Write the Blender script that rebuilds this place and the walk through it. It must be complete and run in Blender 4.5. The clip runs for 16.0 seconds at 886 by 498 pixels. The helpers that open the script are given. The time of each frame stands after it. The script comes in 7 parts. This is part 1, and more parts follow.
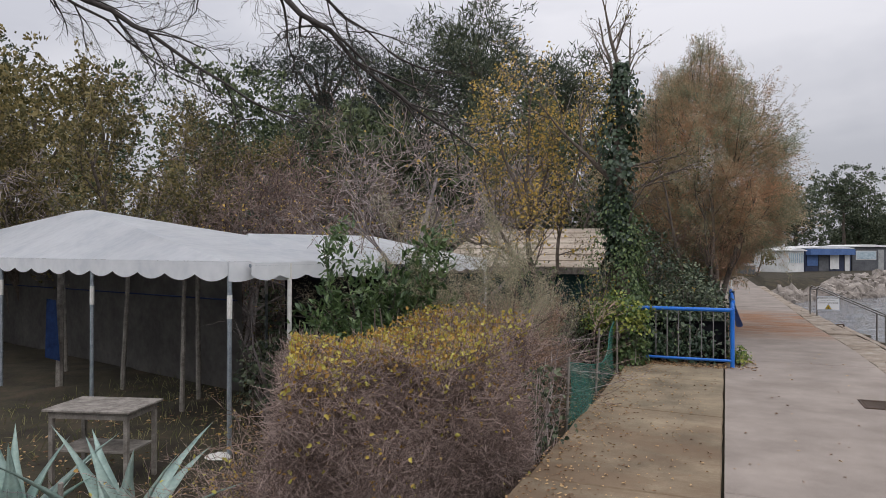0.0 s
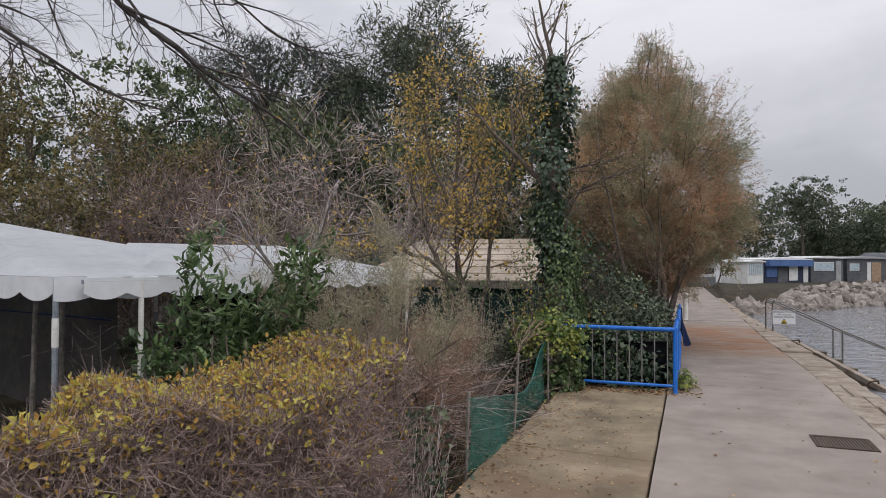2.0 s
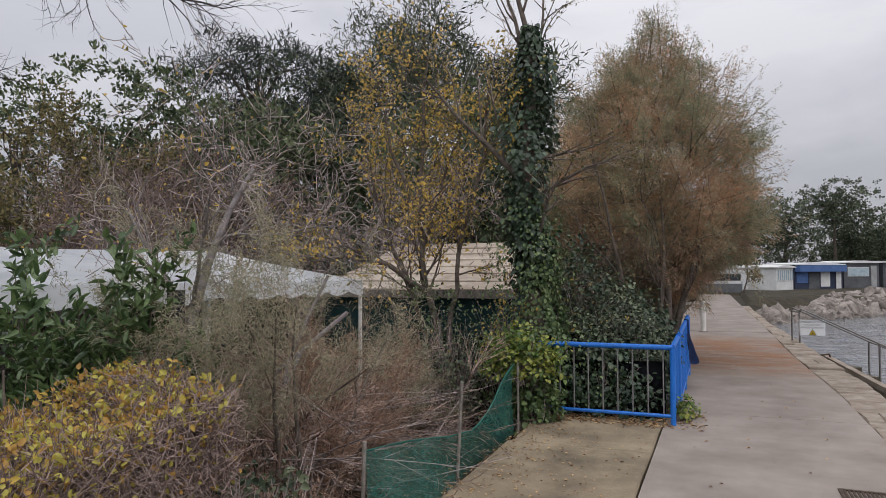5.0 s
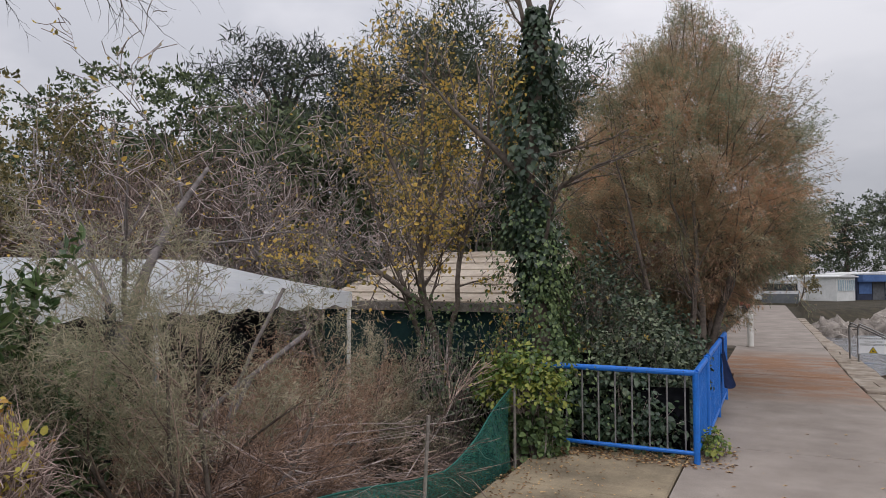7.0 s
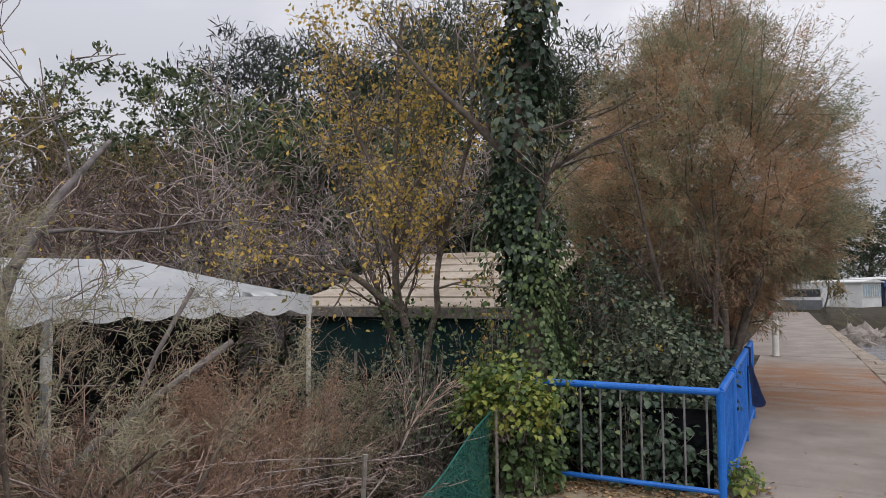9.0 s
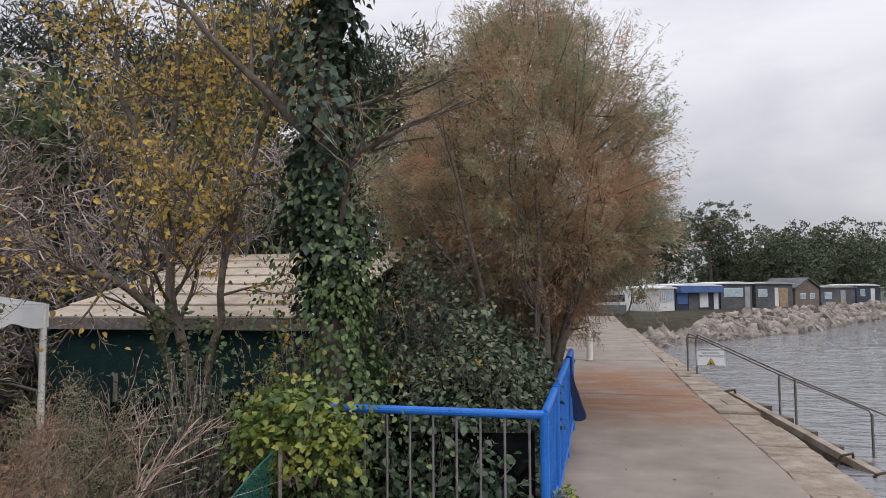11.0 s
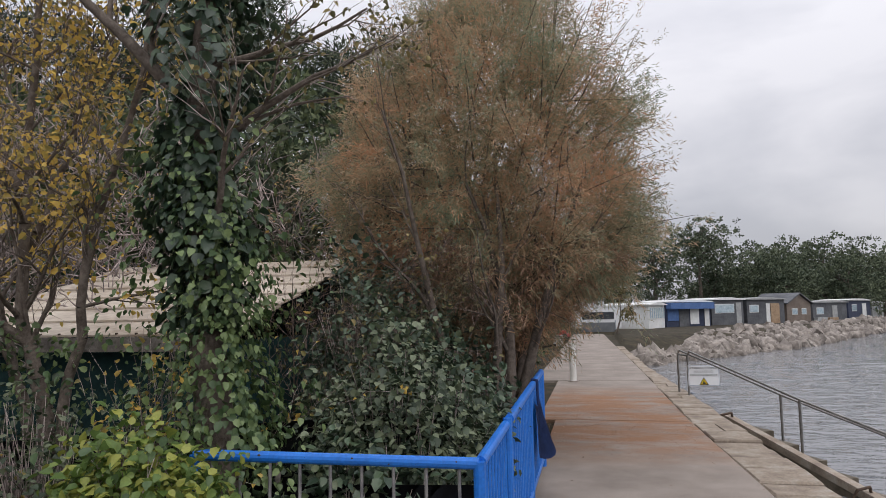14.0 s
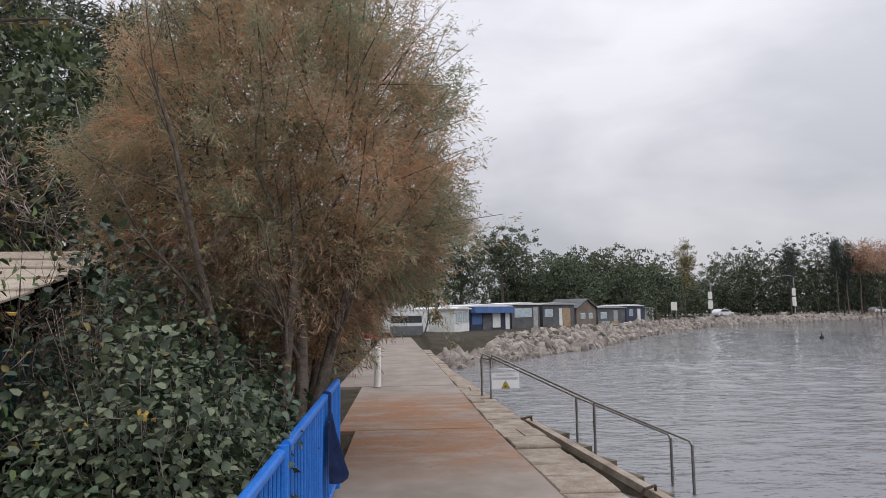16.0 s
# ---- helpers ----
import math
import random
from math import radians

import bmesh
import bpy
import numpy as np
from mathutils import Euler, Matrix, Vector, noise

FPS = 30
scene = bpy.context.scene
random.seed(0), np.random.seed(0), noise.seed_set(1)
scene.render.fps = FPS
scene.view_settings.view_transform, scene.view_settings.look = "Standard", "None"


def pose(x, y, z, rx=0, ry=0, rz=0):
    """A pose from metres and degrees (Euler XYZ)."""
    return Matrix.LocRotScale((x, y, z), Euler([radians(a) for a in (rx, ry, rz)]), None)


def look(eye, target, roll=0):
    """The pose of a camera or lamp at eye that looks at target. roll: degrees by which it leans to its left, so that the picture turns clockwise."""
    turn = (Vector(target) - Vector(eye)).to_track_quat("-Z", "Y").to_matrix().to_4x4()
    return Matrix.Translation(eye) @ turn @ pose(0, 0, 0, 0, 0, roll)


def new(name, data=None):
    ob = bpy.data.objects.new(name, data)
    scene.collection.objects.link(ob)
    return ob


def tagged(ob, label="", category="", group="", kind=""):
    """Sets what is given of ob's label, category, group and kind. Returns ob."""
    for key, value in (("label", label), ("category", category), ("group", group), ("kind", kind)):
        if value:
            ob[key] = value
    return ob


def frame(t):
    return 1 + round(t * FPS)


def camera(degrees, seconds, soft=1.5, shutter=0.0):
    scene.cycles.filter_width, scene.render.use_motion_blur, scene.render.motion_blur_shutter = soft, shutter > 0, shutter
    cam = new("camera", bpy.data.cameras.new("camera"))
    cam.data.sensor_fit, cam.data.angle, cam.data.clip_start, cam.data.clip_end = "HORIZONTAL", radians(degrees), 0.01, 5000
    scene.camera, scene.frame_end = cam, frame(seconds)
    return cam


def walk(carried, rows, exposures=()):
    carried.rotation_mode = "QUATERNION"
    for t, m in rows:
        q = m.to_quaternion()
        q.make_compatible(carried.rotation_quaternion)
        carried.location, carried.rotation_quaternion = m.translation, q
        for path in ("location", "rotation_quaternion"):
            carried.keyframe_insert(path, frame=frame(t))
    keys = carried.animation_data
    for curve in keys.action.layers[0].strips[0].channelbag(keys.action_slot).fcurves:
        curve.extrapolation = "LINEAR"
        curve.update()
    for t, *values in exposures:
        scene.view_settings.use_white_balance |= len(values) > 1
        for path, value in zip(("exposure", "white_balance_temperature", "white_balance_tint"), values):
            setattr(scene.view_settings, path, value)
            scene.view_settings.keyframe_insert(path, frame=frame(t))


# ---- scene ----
cam = camera(66.5, 16.0, soft=0.8)
PATH = [
    (0, (0.022, 1.124, 1.763), (-0.751, 2.969, 1.771), 0.1),
    (0.5, (0.13, 1.508, 1.79), (-0.63, 3.357, 1.819), 0.1),
    (1, (0.195, 1.805, 1.763), (-0.535, 3.666, 1.796), 0.1),
    (1.5, (0.23, 2.154, 1.783), (-0.463, 4.029, 1.817), 0.2),
    (2, (0.32, 2.518, 1.793), (-0.369, 4.395, 1.832), 0.2),
    (2.5, (0.357, 2.81, 1.781), (-0.338, 4.685, 1.828), 0.2),
    (3, (0.345, 3.151, 1.781), (-0.356, 5.023, 1.831), 0.2),
    (3.5, (0.438, 3.48, 1.752), (-0.269, 5.35, 1.811), -0.2),
    (4, (0.552, 3.855, 1.746), (-0.184, 5.713, 1.818), -0.5),
    (4.5, (0.591, 4.056, 1.75), (-0.155, 5.91, 1.816), -0.4),
    (7, (0.86, 5.336, 1.794), (-0.029, 7.125, 1.883), -0.1),
    (7.5, (0.87, 5.621, 1.787), (-0.058, 7.39, 1.885), -0.3),
    (8, (0.813, 5.896, 1.758), (-0.128, 7.657, 1.867), -0.6),
    (8.5, (0.737, 6.207, 1.736), (-0.195, 7.973, 1.858), -0.8),
    (9, (0.682, 6.609, 1.708), (-0.245, 8.377, 1.823), -0.4),
    (9.5, (0.614, 7.044, 1.709), (-0.238, 8.851, 1.814), 0.4),
    (10, (0.522, 7.201, 1.721), (-0.128, 9.089, 1.828), 0.4),
    (10.2, (0.512, 7.27, 1.729), (-0.076, 9.179, 1.837), 0.4),
    (12.3, (0.573, 8.328, 1.65), (0.162, 10.279, 1.809), -0.8),
    (12.5, (0.583, 8.402, 1.64), (0.171, 10.352, 1.805), -0.8),
    (13, (0.646, 8.637, 1.629), (0.215, 10.583, 1.8), -0.7),
    (13.5, (0.687, 8.805, 1.633), (0.245, 10.747, 1.812), -0.9),
    (14, (0.695, 8.995, 1.619), (0.263, 10.939, 1.806), -1.0),
    (14.5, (0.725, 9.267, 1.634), (0.464, 11.241, 1.822), -1.1),
    (15, (0.787, 9.483, 1.65), (0.584, 11.464, 1.838), -1.3),
    (15.5, (0.776, 9.613, 1.614), (0.712, 11.603, 1.804), -1.0),
    (16, (0.75, 9.786, 1.605), (0.866, 11.773, 1.794), -0.8),
]
walk(cam, [(t, look(eye, target, roll)) for t, eye, target, roll in PATH], exposures=((0, -0.07), (3.5, -0.13), (8.0, -0.15), (10.0, 0.0), (13.0, 0.03), (16.0, 0.0)))

# ---------------------------------------------------------------- world and light
world = bpy.data.worlds.new("overcast_sky")
scene.world = world
world.use_nodes = True
wt = world.node_tree
wn = wt.nodes
bgn = wn["Background"]
tc = wn.new("ShaderNodeTexCoord")
mp = wn.new("ShaderNodeMapping")
mp.inputs["Scale"].default_value = (1.0, 1.1, 2.6)
wt.links.new(tc.outputs["Generated"], mp.inputs["Vector"])
nz = wn.new("ShaderNodeTexNoise")
nz.inputs["Scale"].default_value = 2.1
nz.inputs["Detail"].default_value = 5
nz.inputs["Roughness"].default_value = 0.5
nz.inputs["Distortion"].default_value = 0.25
wt.links.new(mp.outputs["Vector"], nz.inputs["Vector"])
rp = wn.new("ShaderNodeValToRGB")
rp.color_ramp.elements[0].position = 0.40
rp.color_ramp.elements[0].color = (0.61, 0.613, 0.672, 1)
rp.color_ramp.elements[1].position = 0.60
rp.color_ramp.elements[1].color = (0.81, 0.80, 0.85, 1)
wt.links.new(nz.outputs["Fac"], rp.inputs["Fac"])
sky = wn.new("ShaderNodeTexSky")
sky.sky_type = "NISHITA"
sky.sun_disc = False
SUN_EL, SUN_AZ = radians(52), radians(140)
sky.sun_elevation, sky.sun_rotation = SUN_EL, SUN_AZ
sc = wn.new("ShaderNodeVectorMath")
sc.operation = "SCALE"
sc.inputs["Scale"].default_value = 0.08
wt.links.new(sky.outputs[0], sc.inputs[0])
mx = wn.new("ShaderNodeMixRGB")
mx.inputs[0].default_value = 0.9
wt.links.new(sc.outputs[0], mx.inputs[1])
wt.links.new(rp.outputs[0], mx.inputs[2])
# an overcast sky is about twice as bright overhead as near the horizon
sep = wn.new("ShaderNodeSeparateXYZ")
wt.links.new(tc.outputs["Generated"], sep.inputs[0])
gr_ = wn.new("ShaderNodeMapRange")
gr_.inputs["From Min"].default_value, gr_.inputs["From Max"].default_value = 0.0, 1.0
gr_.inputs["To Min"].default_value, gr_.inputs["To Max"].default_value = 0.77, 2.25
wt.links.new(sep.outputs["Z"], gr_.inputs["Value"])
sm = wn.new("ShaderNodeVectorMath")
sm.operation = "SCALE"
wt.links.new(mx.outputs[0], sm.inputs[0])
wt.links.new(gr_.outputs[0], sm.inputs["Scale"])
wt.links.new(sm.outputs[0], bgn.inputs[0])
bgn.inputs[1].default_value = 0.93

sun = new("sun", bpy.data.lights.new("sun", "SUN"))
sun.data.energy, sun.data.angle, sun.data.color = 1.0, radians(60), (1.0, 0.94, 0.9)
sdir = Vector((math.sin(SUN_AZ) * math.cos(SUN_EL), math.cos(SUN_AZ) * math.cos(SUN_EL), math.sin(SUN_EL)))
sun.matrix_world = look(sdir * 50, (0, 0, 0))

# ---------------------------------------------------------------- materials


def mat(name, c1, c2, scale=6.0, rough=0.8, bump=0.3, bscale=60.0, metal=0.0, c3=None, spec=0.3, island=0.0, translucent=0.0, detail=6.0, tight=0.33):
    """Two colours mixed by a coarse noise, speckled by a fine one, with a fine relief."""
    m = bpy.data.materials.new(name)
    m.use_nodes = True
    t = m.node_tree
    n, lk = t.nodes, t.links.new
    b = n["Principled BSDF"]
    co = n.new("ShaderNodeTexCoord")
    a = n.new("ShaderNodeTexNoise")
    a.inputs["Scale"].default_value, a.inputs["Detail"].default_value = scale, detail
    a.inputs["Roughness"].default_value = 0.65
    lk(co.outputs["Object"], a.inputs["Vector"])
    r = n.new("ShaderNodeValToRGB")
    r.color_ramp.elements[0].position, r.color_ramp.elements[1].position = tight, 1 - tight
    r.color_ramp.elements[0].color, r.color_ramp.elements[1].color = (*c1, 1), (*c2, 1)
    if c3:
        e = r.color_ramp.elements.new(0.5)
        e.color = (*c3, 1)
    if island > 0:
        g = n.new("ShaderNodeNewGeometry")
        ad = n.new("ShaderNodeMath")
        ad.operation = "MULTIPLY_ADD"
        ad.inputs[1].default_value, ad.inputs[2].default_value = island, -island / 2
        lk(g.outputs["Random Per Island"], ad.inputs[0])
        ad2 = n.new("ShaderNodeMath")
        lk(a.outputs["Fac"], ad2.inputs[0])
        lk(ad.outputs[0], ad2.inputs[1])
        lk(ad2.outputs[0], r.inputs["Fac"])
    else:
        lk(a.outputs["Fac"], r.inputs["Fac"])
    f = n.new("ShaderNodeTexNoise")
    f.inputs["Scale"].default_value, f.inputs["Detail"].default_value = bscale, 4
    lk(co.outputs["Object"], f.inputs["Vector"])
    sp = n.new("ShaderNodeMixRGB")
    sp.blend_type = "OVERLAY"
    sp.inputs[0].default_value = 0.35
    lk(r.outputs[0], sp.inputs[1])
    lk(f.outputs["Fac"], sp.inputs[2])
    lk(sp.outputs[0], b.inputs["Base Color"])
    b.inputs["Roughness"].default_value, b.inputs["Metallic"].default_value = rough, metal
    b.inputs["Specular IOR Level"].default_value = spec
    if bump > 0:
        bp = n.new("ShaderNodeBump")
        bp.inputs["Strength"].default_value, bp.inputs["Distance"].default_value = bump, 0.01
        lk(f.outputs["Fac"], bp.inputs["Height"])
        lk(bp.outputs[0], b.inputs["Normal"])
    if translucent > 0:
        tr = n.new("ShaderNodeBsdfTranslucent")
        lk(sp.outputs[0], tr.inputs["Color"])
        ms = n.new("ShaderNodeMixShader")
        ms.inputs[0].default_value = translucent
        lk(b.outputs[0], ms.inputs[1])
        lk(tr.outputs[0], ms.inputs[2])
        lk(ms.outputs[0], n["Material Output"].inputs["Surface"])
    return m


def concrete_mat(name, base, dark, stain, y0, y1, amount, worldly=True):
    """Worn concrete; rust-brown needle litter lies between y0 and y1."""
    m = mat(name, dark, base, 1.1, 0.86, 0.35, 90, c3=tuple((p + q) / 2 for p, q in zip(base, dark)))
    t = m.node_tree
    n, lk = t.nodes, t.links.new
    b = n["Principled BSDF"]
    src = b.inputs["Base Color"].links[0].from_socket
    g = n.new("ShaderNodeNewGeometry")
    sx = n.new("ShaderNodeSeparateXYZ")
    lk(g.outputs["Position"], sx.inputs[0])
    ns = n.new("ShaderNodeTexNoise")
    ns.inputs["Scale"].default_value, ns.inputs["Detail"].default_value = 1.3, 7
    ns.inputs["Roughness"].default_value = 0.7
    mpp = n.new("ShaderNodeMapping")
    mpp.inputs["Scale"].default_value = (0.7, 1.6, 1)
    lk(g.outputs["Position"], mpp.inputs["Vector"])
    lk(mpp.outputs[0], ns.inputs["Vector"])
    up = n.new("ShaderNodeMapRange")
    up.inputs["From Min"].default_value, up.inputs["From Max"].default_value = y0, y0 + 1.6
    lk(sx.outputs["Y"], up.inputs["Value"])
    dn = n.new("ShaderNodeMapRange")
    dn.inputs["From Min"].default_value, dn.inputs["From Max"].default_value = y1, y1 - 2.2
    lk(sx.outputs["Y"], dn.inputs["Value"])
    mu = n.new("ShaderNodeMath")
    mu.operation = "MULTIPLY"
    lk(up.outputs[0], mu.inputs[0])
    lk(dn.outputs[0], mu.inputs[1])
    nr = n.new("ShaderNodeMapRange")
    nr.inputs["From Min"].default_value, nr.inputs["From Max"].default_value = 0.36, 0.55
    lk(ns.outputs["Fac"], nr.inputs["Value"])
    mu2 = n.new("ShaderNodeMath")
    mu2.operation = "MULTIPLY"
    lk(mu.outputs[0], mu2.inputs[0])
    lk(nr.outputs[0], mu2.inputs[1])
    mu3 = n.new("ShaderNodeMath")
    mu3.operation = "MULTIPLY"
    mu3.inputs[1].default_value = amount
    lk(mu2.outputs[0], mu3.inputs[0])
    mm = n.new("ShaderNodeMixRGB")
    mm.inputs[2].default_value = (*stain, 1)
    lk(mu3.outputs[0], mm.inputs[0])
    lk(src, mm.inputs[1])
    lk(mm.outputs[0], b.inputs["Base Color"])
    return m


M_CONC = concrete_mat("worn_concrete", (0.340, 0.293, 0.256), (0.215, 0.184, 0.160), (0.275, 0.140, 0.072), 16.2, 24.2, 0.9)
M_SLAB = concrete_mat("mossy_concrete", (0.345, 0.280, 0.190), (0.125, 0.102, 0.070), (0.17, 0.115, 0.072), 2.0, 10.2, 0.75)
M_STONE = mat("quay_stone", (0.200, 0.162, 0.130), (0.377, 0.339, 0.288), 4.0, 0.85, 0.6, 45, c3=(0.289, 0.238, 0.187))
M_QUAY = mat("quay_wall", (0.06, 0.05, 0.035), (0.2, 0.17, 0.13), 3.0, 0.8, 0.7, 30)
M_SOIL = mat("soil", (0.024, 0.018, 0.013), (0.070, 0.052, 0.034), 2.0, 0.95, 0.8, 30, c3=(0.040, 0.035, 0.020))
M_BLUE = mat("blue_paint", (0.008, 0.125, 0.50), (0.016, 0.17, 0.62), 5.0, 0.4, 0.12, 50, spec=0.5)
M_BLUECLOTH = mat("navy_cloth", (0.008, 0.018, 0.07), (0.015, 0.035, 0.12), 8.0, 0.8, 0.3, 80)
M_RUST = mat("grey_bar", (0.11, 0.11, 0.12), (0.27, 0.26, 0.25), 9.0, 0.6, 0.2, 70, spec=0.4)
M_STEEL = mat("stainless_steel", (0.20, 0.195, 0.185), (0.34, 0.33, 0.315), 12.0, 0.42, 0.05, 60, metal=1.0)
M_GALV = mat("galvanised_pole", (0.25, 0.29, 0.33), (0.4, 0.44, 0.47), 14.0, 0.45, 0.1, 60, metal=0.6)
M_WHITE = mat("white_paint", (0.62, 0.61, 0.57), (0.78, 0.77, 0.74), 5.0, 0.55, 0.1, 40)
M_TARP = mat("white_tarpaulin", (0.66, 0.69, 0.72), (0.80, 0.82, 0.84), 1.2, 0.5, 0.1, 8, c3=(0.74, 0.76, 0.78))
M_TARP_OLD = mat("stained_tarpaulin", (0.54, 0.50, 0.43), (0.74, 0.71, 0.65), 2.2, 0.6, 0.15, 10, c3=(0.68, 0.64, 0.57))
M_GREYTARP = mat("grey_tarpaulin", (0.10, 0.095, 0.088), (0.18, 0.17, 0.155), 1.5, 0.8, 0.3, 10)
M_BLACKNET = mat("black_shade_net", (0.012, 0.013, 0.018), (0.03, 0.032, 0.04), 2.0, 0.9, 0.3, 80)
M_GREENNET = mat("green_shade_net", (0.012, 0.085, 0.07), (0.03, 0.15, 0.12), 3.0, 0.8, 0.4, 120)
M_DKGREEN = mat("dark_green_sheet", (0.008, 0.028, 0.03), (0.02, 0.06, 0.06), 2.0, 0.8, 0.3, 40)
M_GREYWOOD = mat("weathered_wood", (0.13, 0.115, 0.10), (0.30, 0.275, 0.245), 10.0, 0.85, 0.4, 60)
M_BARK = mat("brown_bark", (0.07, 0.055, 0.045), (0.18, 0.15, 0.125), 14.0, 0.9, 0.8, 60)
M_BARKGREY = mat("grey_bark", (0.12, 0.105, 0.10), (0.27, 0.24, 0.235), 12.0, 0.9, 0.6, 60)
M_BARKDARK = mat("dark_bark", (0.030, 0.026, 0.024), (0.085, 0.075, 0.07), 14.0, 0.9, 0.7, 60)
M_TWIG = mat("grey_twig", (0.180, 0.147, 0.138), (0.507, 0.432, 0.409), 3.0, 0.9, 0.0, 40, island=0.5)
M_TWIGMAUVE = mat("mauve_twig", (0.105, 0.074, 0.064), (0.30, 0.225, 0.195), 2.0, 0.9, 0.0, 40, island=0.5)
M_TWIGHEDGE = mat("hedge_twig", (0.165, 0.120, 0.105), (0.47, 0.365, 0.325), 2.5, 0.9, 0.0, 40, island=0.7)
M_TWIGDRY = mat("dry_twig", (0.13, 0.09, 0.075), (0.47, 0.345, 0.285), 2.0, 0.9, 0.0, 40, island=0.6)
M_IRON = mat("rusted_iron", (0.04, 0.03, 0.025), (0.12, 0.08, 0.055), 14.0, 0.75, 0.4, 60, metal=0.3)


def leaf_mat(name, c1, c2, c3=None, rough=0.55, tr=0.25, scale=1.6, island=0.55, spec=0.35, tight=0.36):
    return mat(name, c1, c2, scale, rough, 0.0, 50, c3=c3, island=island, translucent=tr, spec=spec, tight=tight)


L_TAMARISK = leaf_mat("tamarisk_autumn", (0.225, 0.24, 0.155), (0.58, 0.325, 0.19), (0.39, 0.305, 0.19), 0.8, 0.45, 0.8, 0.2, tight=0.38)
L_TAMGREEN = leaf_mat("tamarisk_olive", (0.235, 0.285, 0.185), (0.57, 0.40, 0.255), (0.39, 0.36, 0.235), 0.8, 0.45, 1.0, 0.2, tight=0.40)
L_LIGHTTAM = leaf_mat("tamarisk_green", (0.248, 0.253, 0.165), (0.49, 0.431, 0.31), (0.360, 0.336, 0.23), 0.8, 0.45, 1.2, 0.4)
L_DRYTAM = leaf_mat("tamarisk_dry", (0.25, 0.165, 0.115), (0.54, 0.355, 0.25), (0.39, 0.26, 0.185), 0.85, 0.4, 1.2, 0.4)
L_YELLOW = leaf_mat("yellow_leaf", (0.23, 0.20, 0.07), (0.70, 0.48, 0.115), (0.52, 0.385, 0.10), 0.55, 0.35, 1.5, 0.6)
L_HEDGE = leaf_mat("hedge_leaf", (0.46, 0.275, 0.075), (0.54, 0.49, 0.115), (0.60, 0.44, 0.09), 0.6, 0.3, 2.0, 0.7)
L_IVYDARK = leaf_mat("ivy_dark", (0.025, 0.048, 0.028), (0.075, 0.115, 0.063), (0.043, 0.075, 0.043), 0.4, 0.08, 3.0, 0.6, 0.5)
L_IVY = leaf_mat("ivy_green", (0.055, 0.098, 0.036), (0.165, 0.228, 0.088), (0.098, 0.148, 0.058), 0.45, 0.2, 3.0, 0.7, 0.45)
L_IVYLIGHT = leaf_mat("ivy_young", (0.10, 0.165, 0.040), (0.32, 0.34, 0.075), (0.175, 0.24, 0.055), 0.45, 0.3, 2.5, 0.7, 0.4)
L_LAUREL = leaf_mat("laurel_leaf", (0.050, 0.092, 0.034), (0.145, 0.215, 0.085), (0.088, 0.145, 0.052), 0.35, 0.2, 4.0, 0.7, 0.5)
L_PINE = leaf_mat("pine_needles", (0.034, 0.050, 0.032), (0.110, 0.128, 0.075), (0.068, 0.085, 0.052), 0.7, 0.1, 0.35, 0.5)
L_CEDAR = leaf_mat("cedar_needles", (0.029, 0.040, 0.036), (0.084, 0.100, 0.078), (0.054, 0.066, 0.056), 0.7, 0.1, 0.4, 0.5)
# pine green lightened so that the colour itself carries the distance haze
L_HAZEPINE = leaf_mat("hazed_pine_needles", (0.045, 0.065, 0.040), (0.135, 0.160, 0.095), (0.085, 0.106, 0.064), 0.7, 0.1, 0.3, 0.3)
L_OAK = leaf_mat("evergreen_leaf", (0.047, 0.072, 0.035), (0.153, 0.184, 0.090), (0.093, 0.124, 0.062), 0.6, 0.15, 0.4, 0.6)
L_OLIVE = leaf_mat("fading_leaf", (0.095, 0.090, 0.038), (0.29, 0.235, 0.10), (0.17, 0.152, 0.065), 0.65, 0.3, 0.9, 0.6)
L_BRIAR = leaf_mat("bramble_leaf", (0.035, 0.055, 0.03), (0.155, 0.185, 0.11), (0.075, 0.10, 0.055), 0.5, 0.15, 3.0, 0.8, 0.45)
L_AGAVE = mat("agave_leaf", (0.220, 0.330, 0.297), (0.396, 0.495, 0.440), 4.0, 0.55, 0.2, 30)
L_LITTER = leaf_mat("fallen_leaf", (0.175, 0.096, 0.052), (0.525, 0.350, 0.175), (0.350, 0.210, 0.105), 0.8, 0.1, 3.0, 0.8)
L_GRASS = leaf_mat("rough_grass", (0.088, 0.105, 0.035), (0.280, 0.263, 0.123), (0.175, 0.175, 0.070), 0.7, 0.2, 1.0, 0.6)

# ---------------------------------------------------------------- building tools


def fast_mesh(name, verts, faces):
    """A mesh from arrays: verts (n, 3), faces (m, k)."""
    verts, faces = np.asarray(verts, dtype=np.float32), np.asarray(faces, dtype=np.int32)
    me = bpy.data.meshes.new(name)
    k = faces.shape[1]
    me.vertices.add(len(verts))
    me.vertices.foreach_set("co", verts.ravel())
    me.loops.add(faces.size)
    me.loops.foreach_set("vertex_index", faces.ravel())
    me.polygons.add(len(faces))
    me.polygons.foreach_set("loop_start", np.arange(0, faces.size, k, dtype=np.int32))
    me.polygons.foreach_set("loop_total", np.full(len(faces), k, dtype=np.int32))
    me.update()
    me.validate()
    return me


def link_part(name, me, material, parent=None, label=""):
    if material and not me.materials:
        me.materials.append(material)
    ob = new(name, me)
    if parent:
        ob.parent = parent
    if label:
        tagged(ob, label)
    return ob


def part(name, bm, material, parent=None, label="", smooth=False):
    """Links a bmesh as one mesh object under its thing."""
    me = bpy.data.meshes.new(name)
    bm.to_mesh(me)
    bm.free()
    if smooth:
        for p in me.polygons:
            p.use_smooth = True
    return link_part(name, me, material, parent, label)


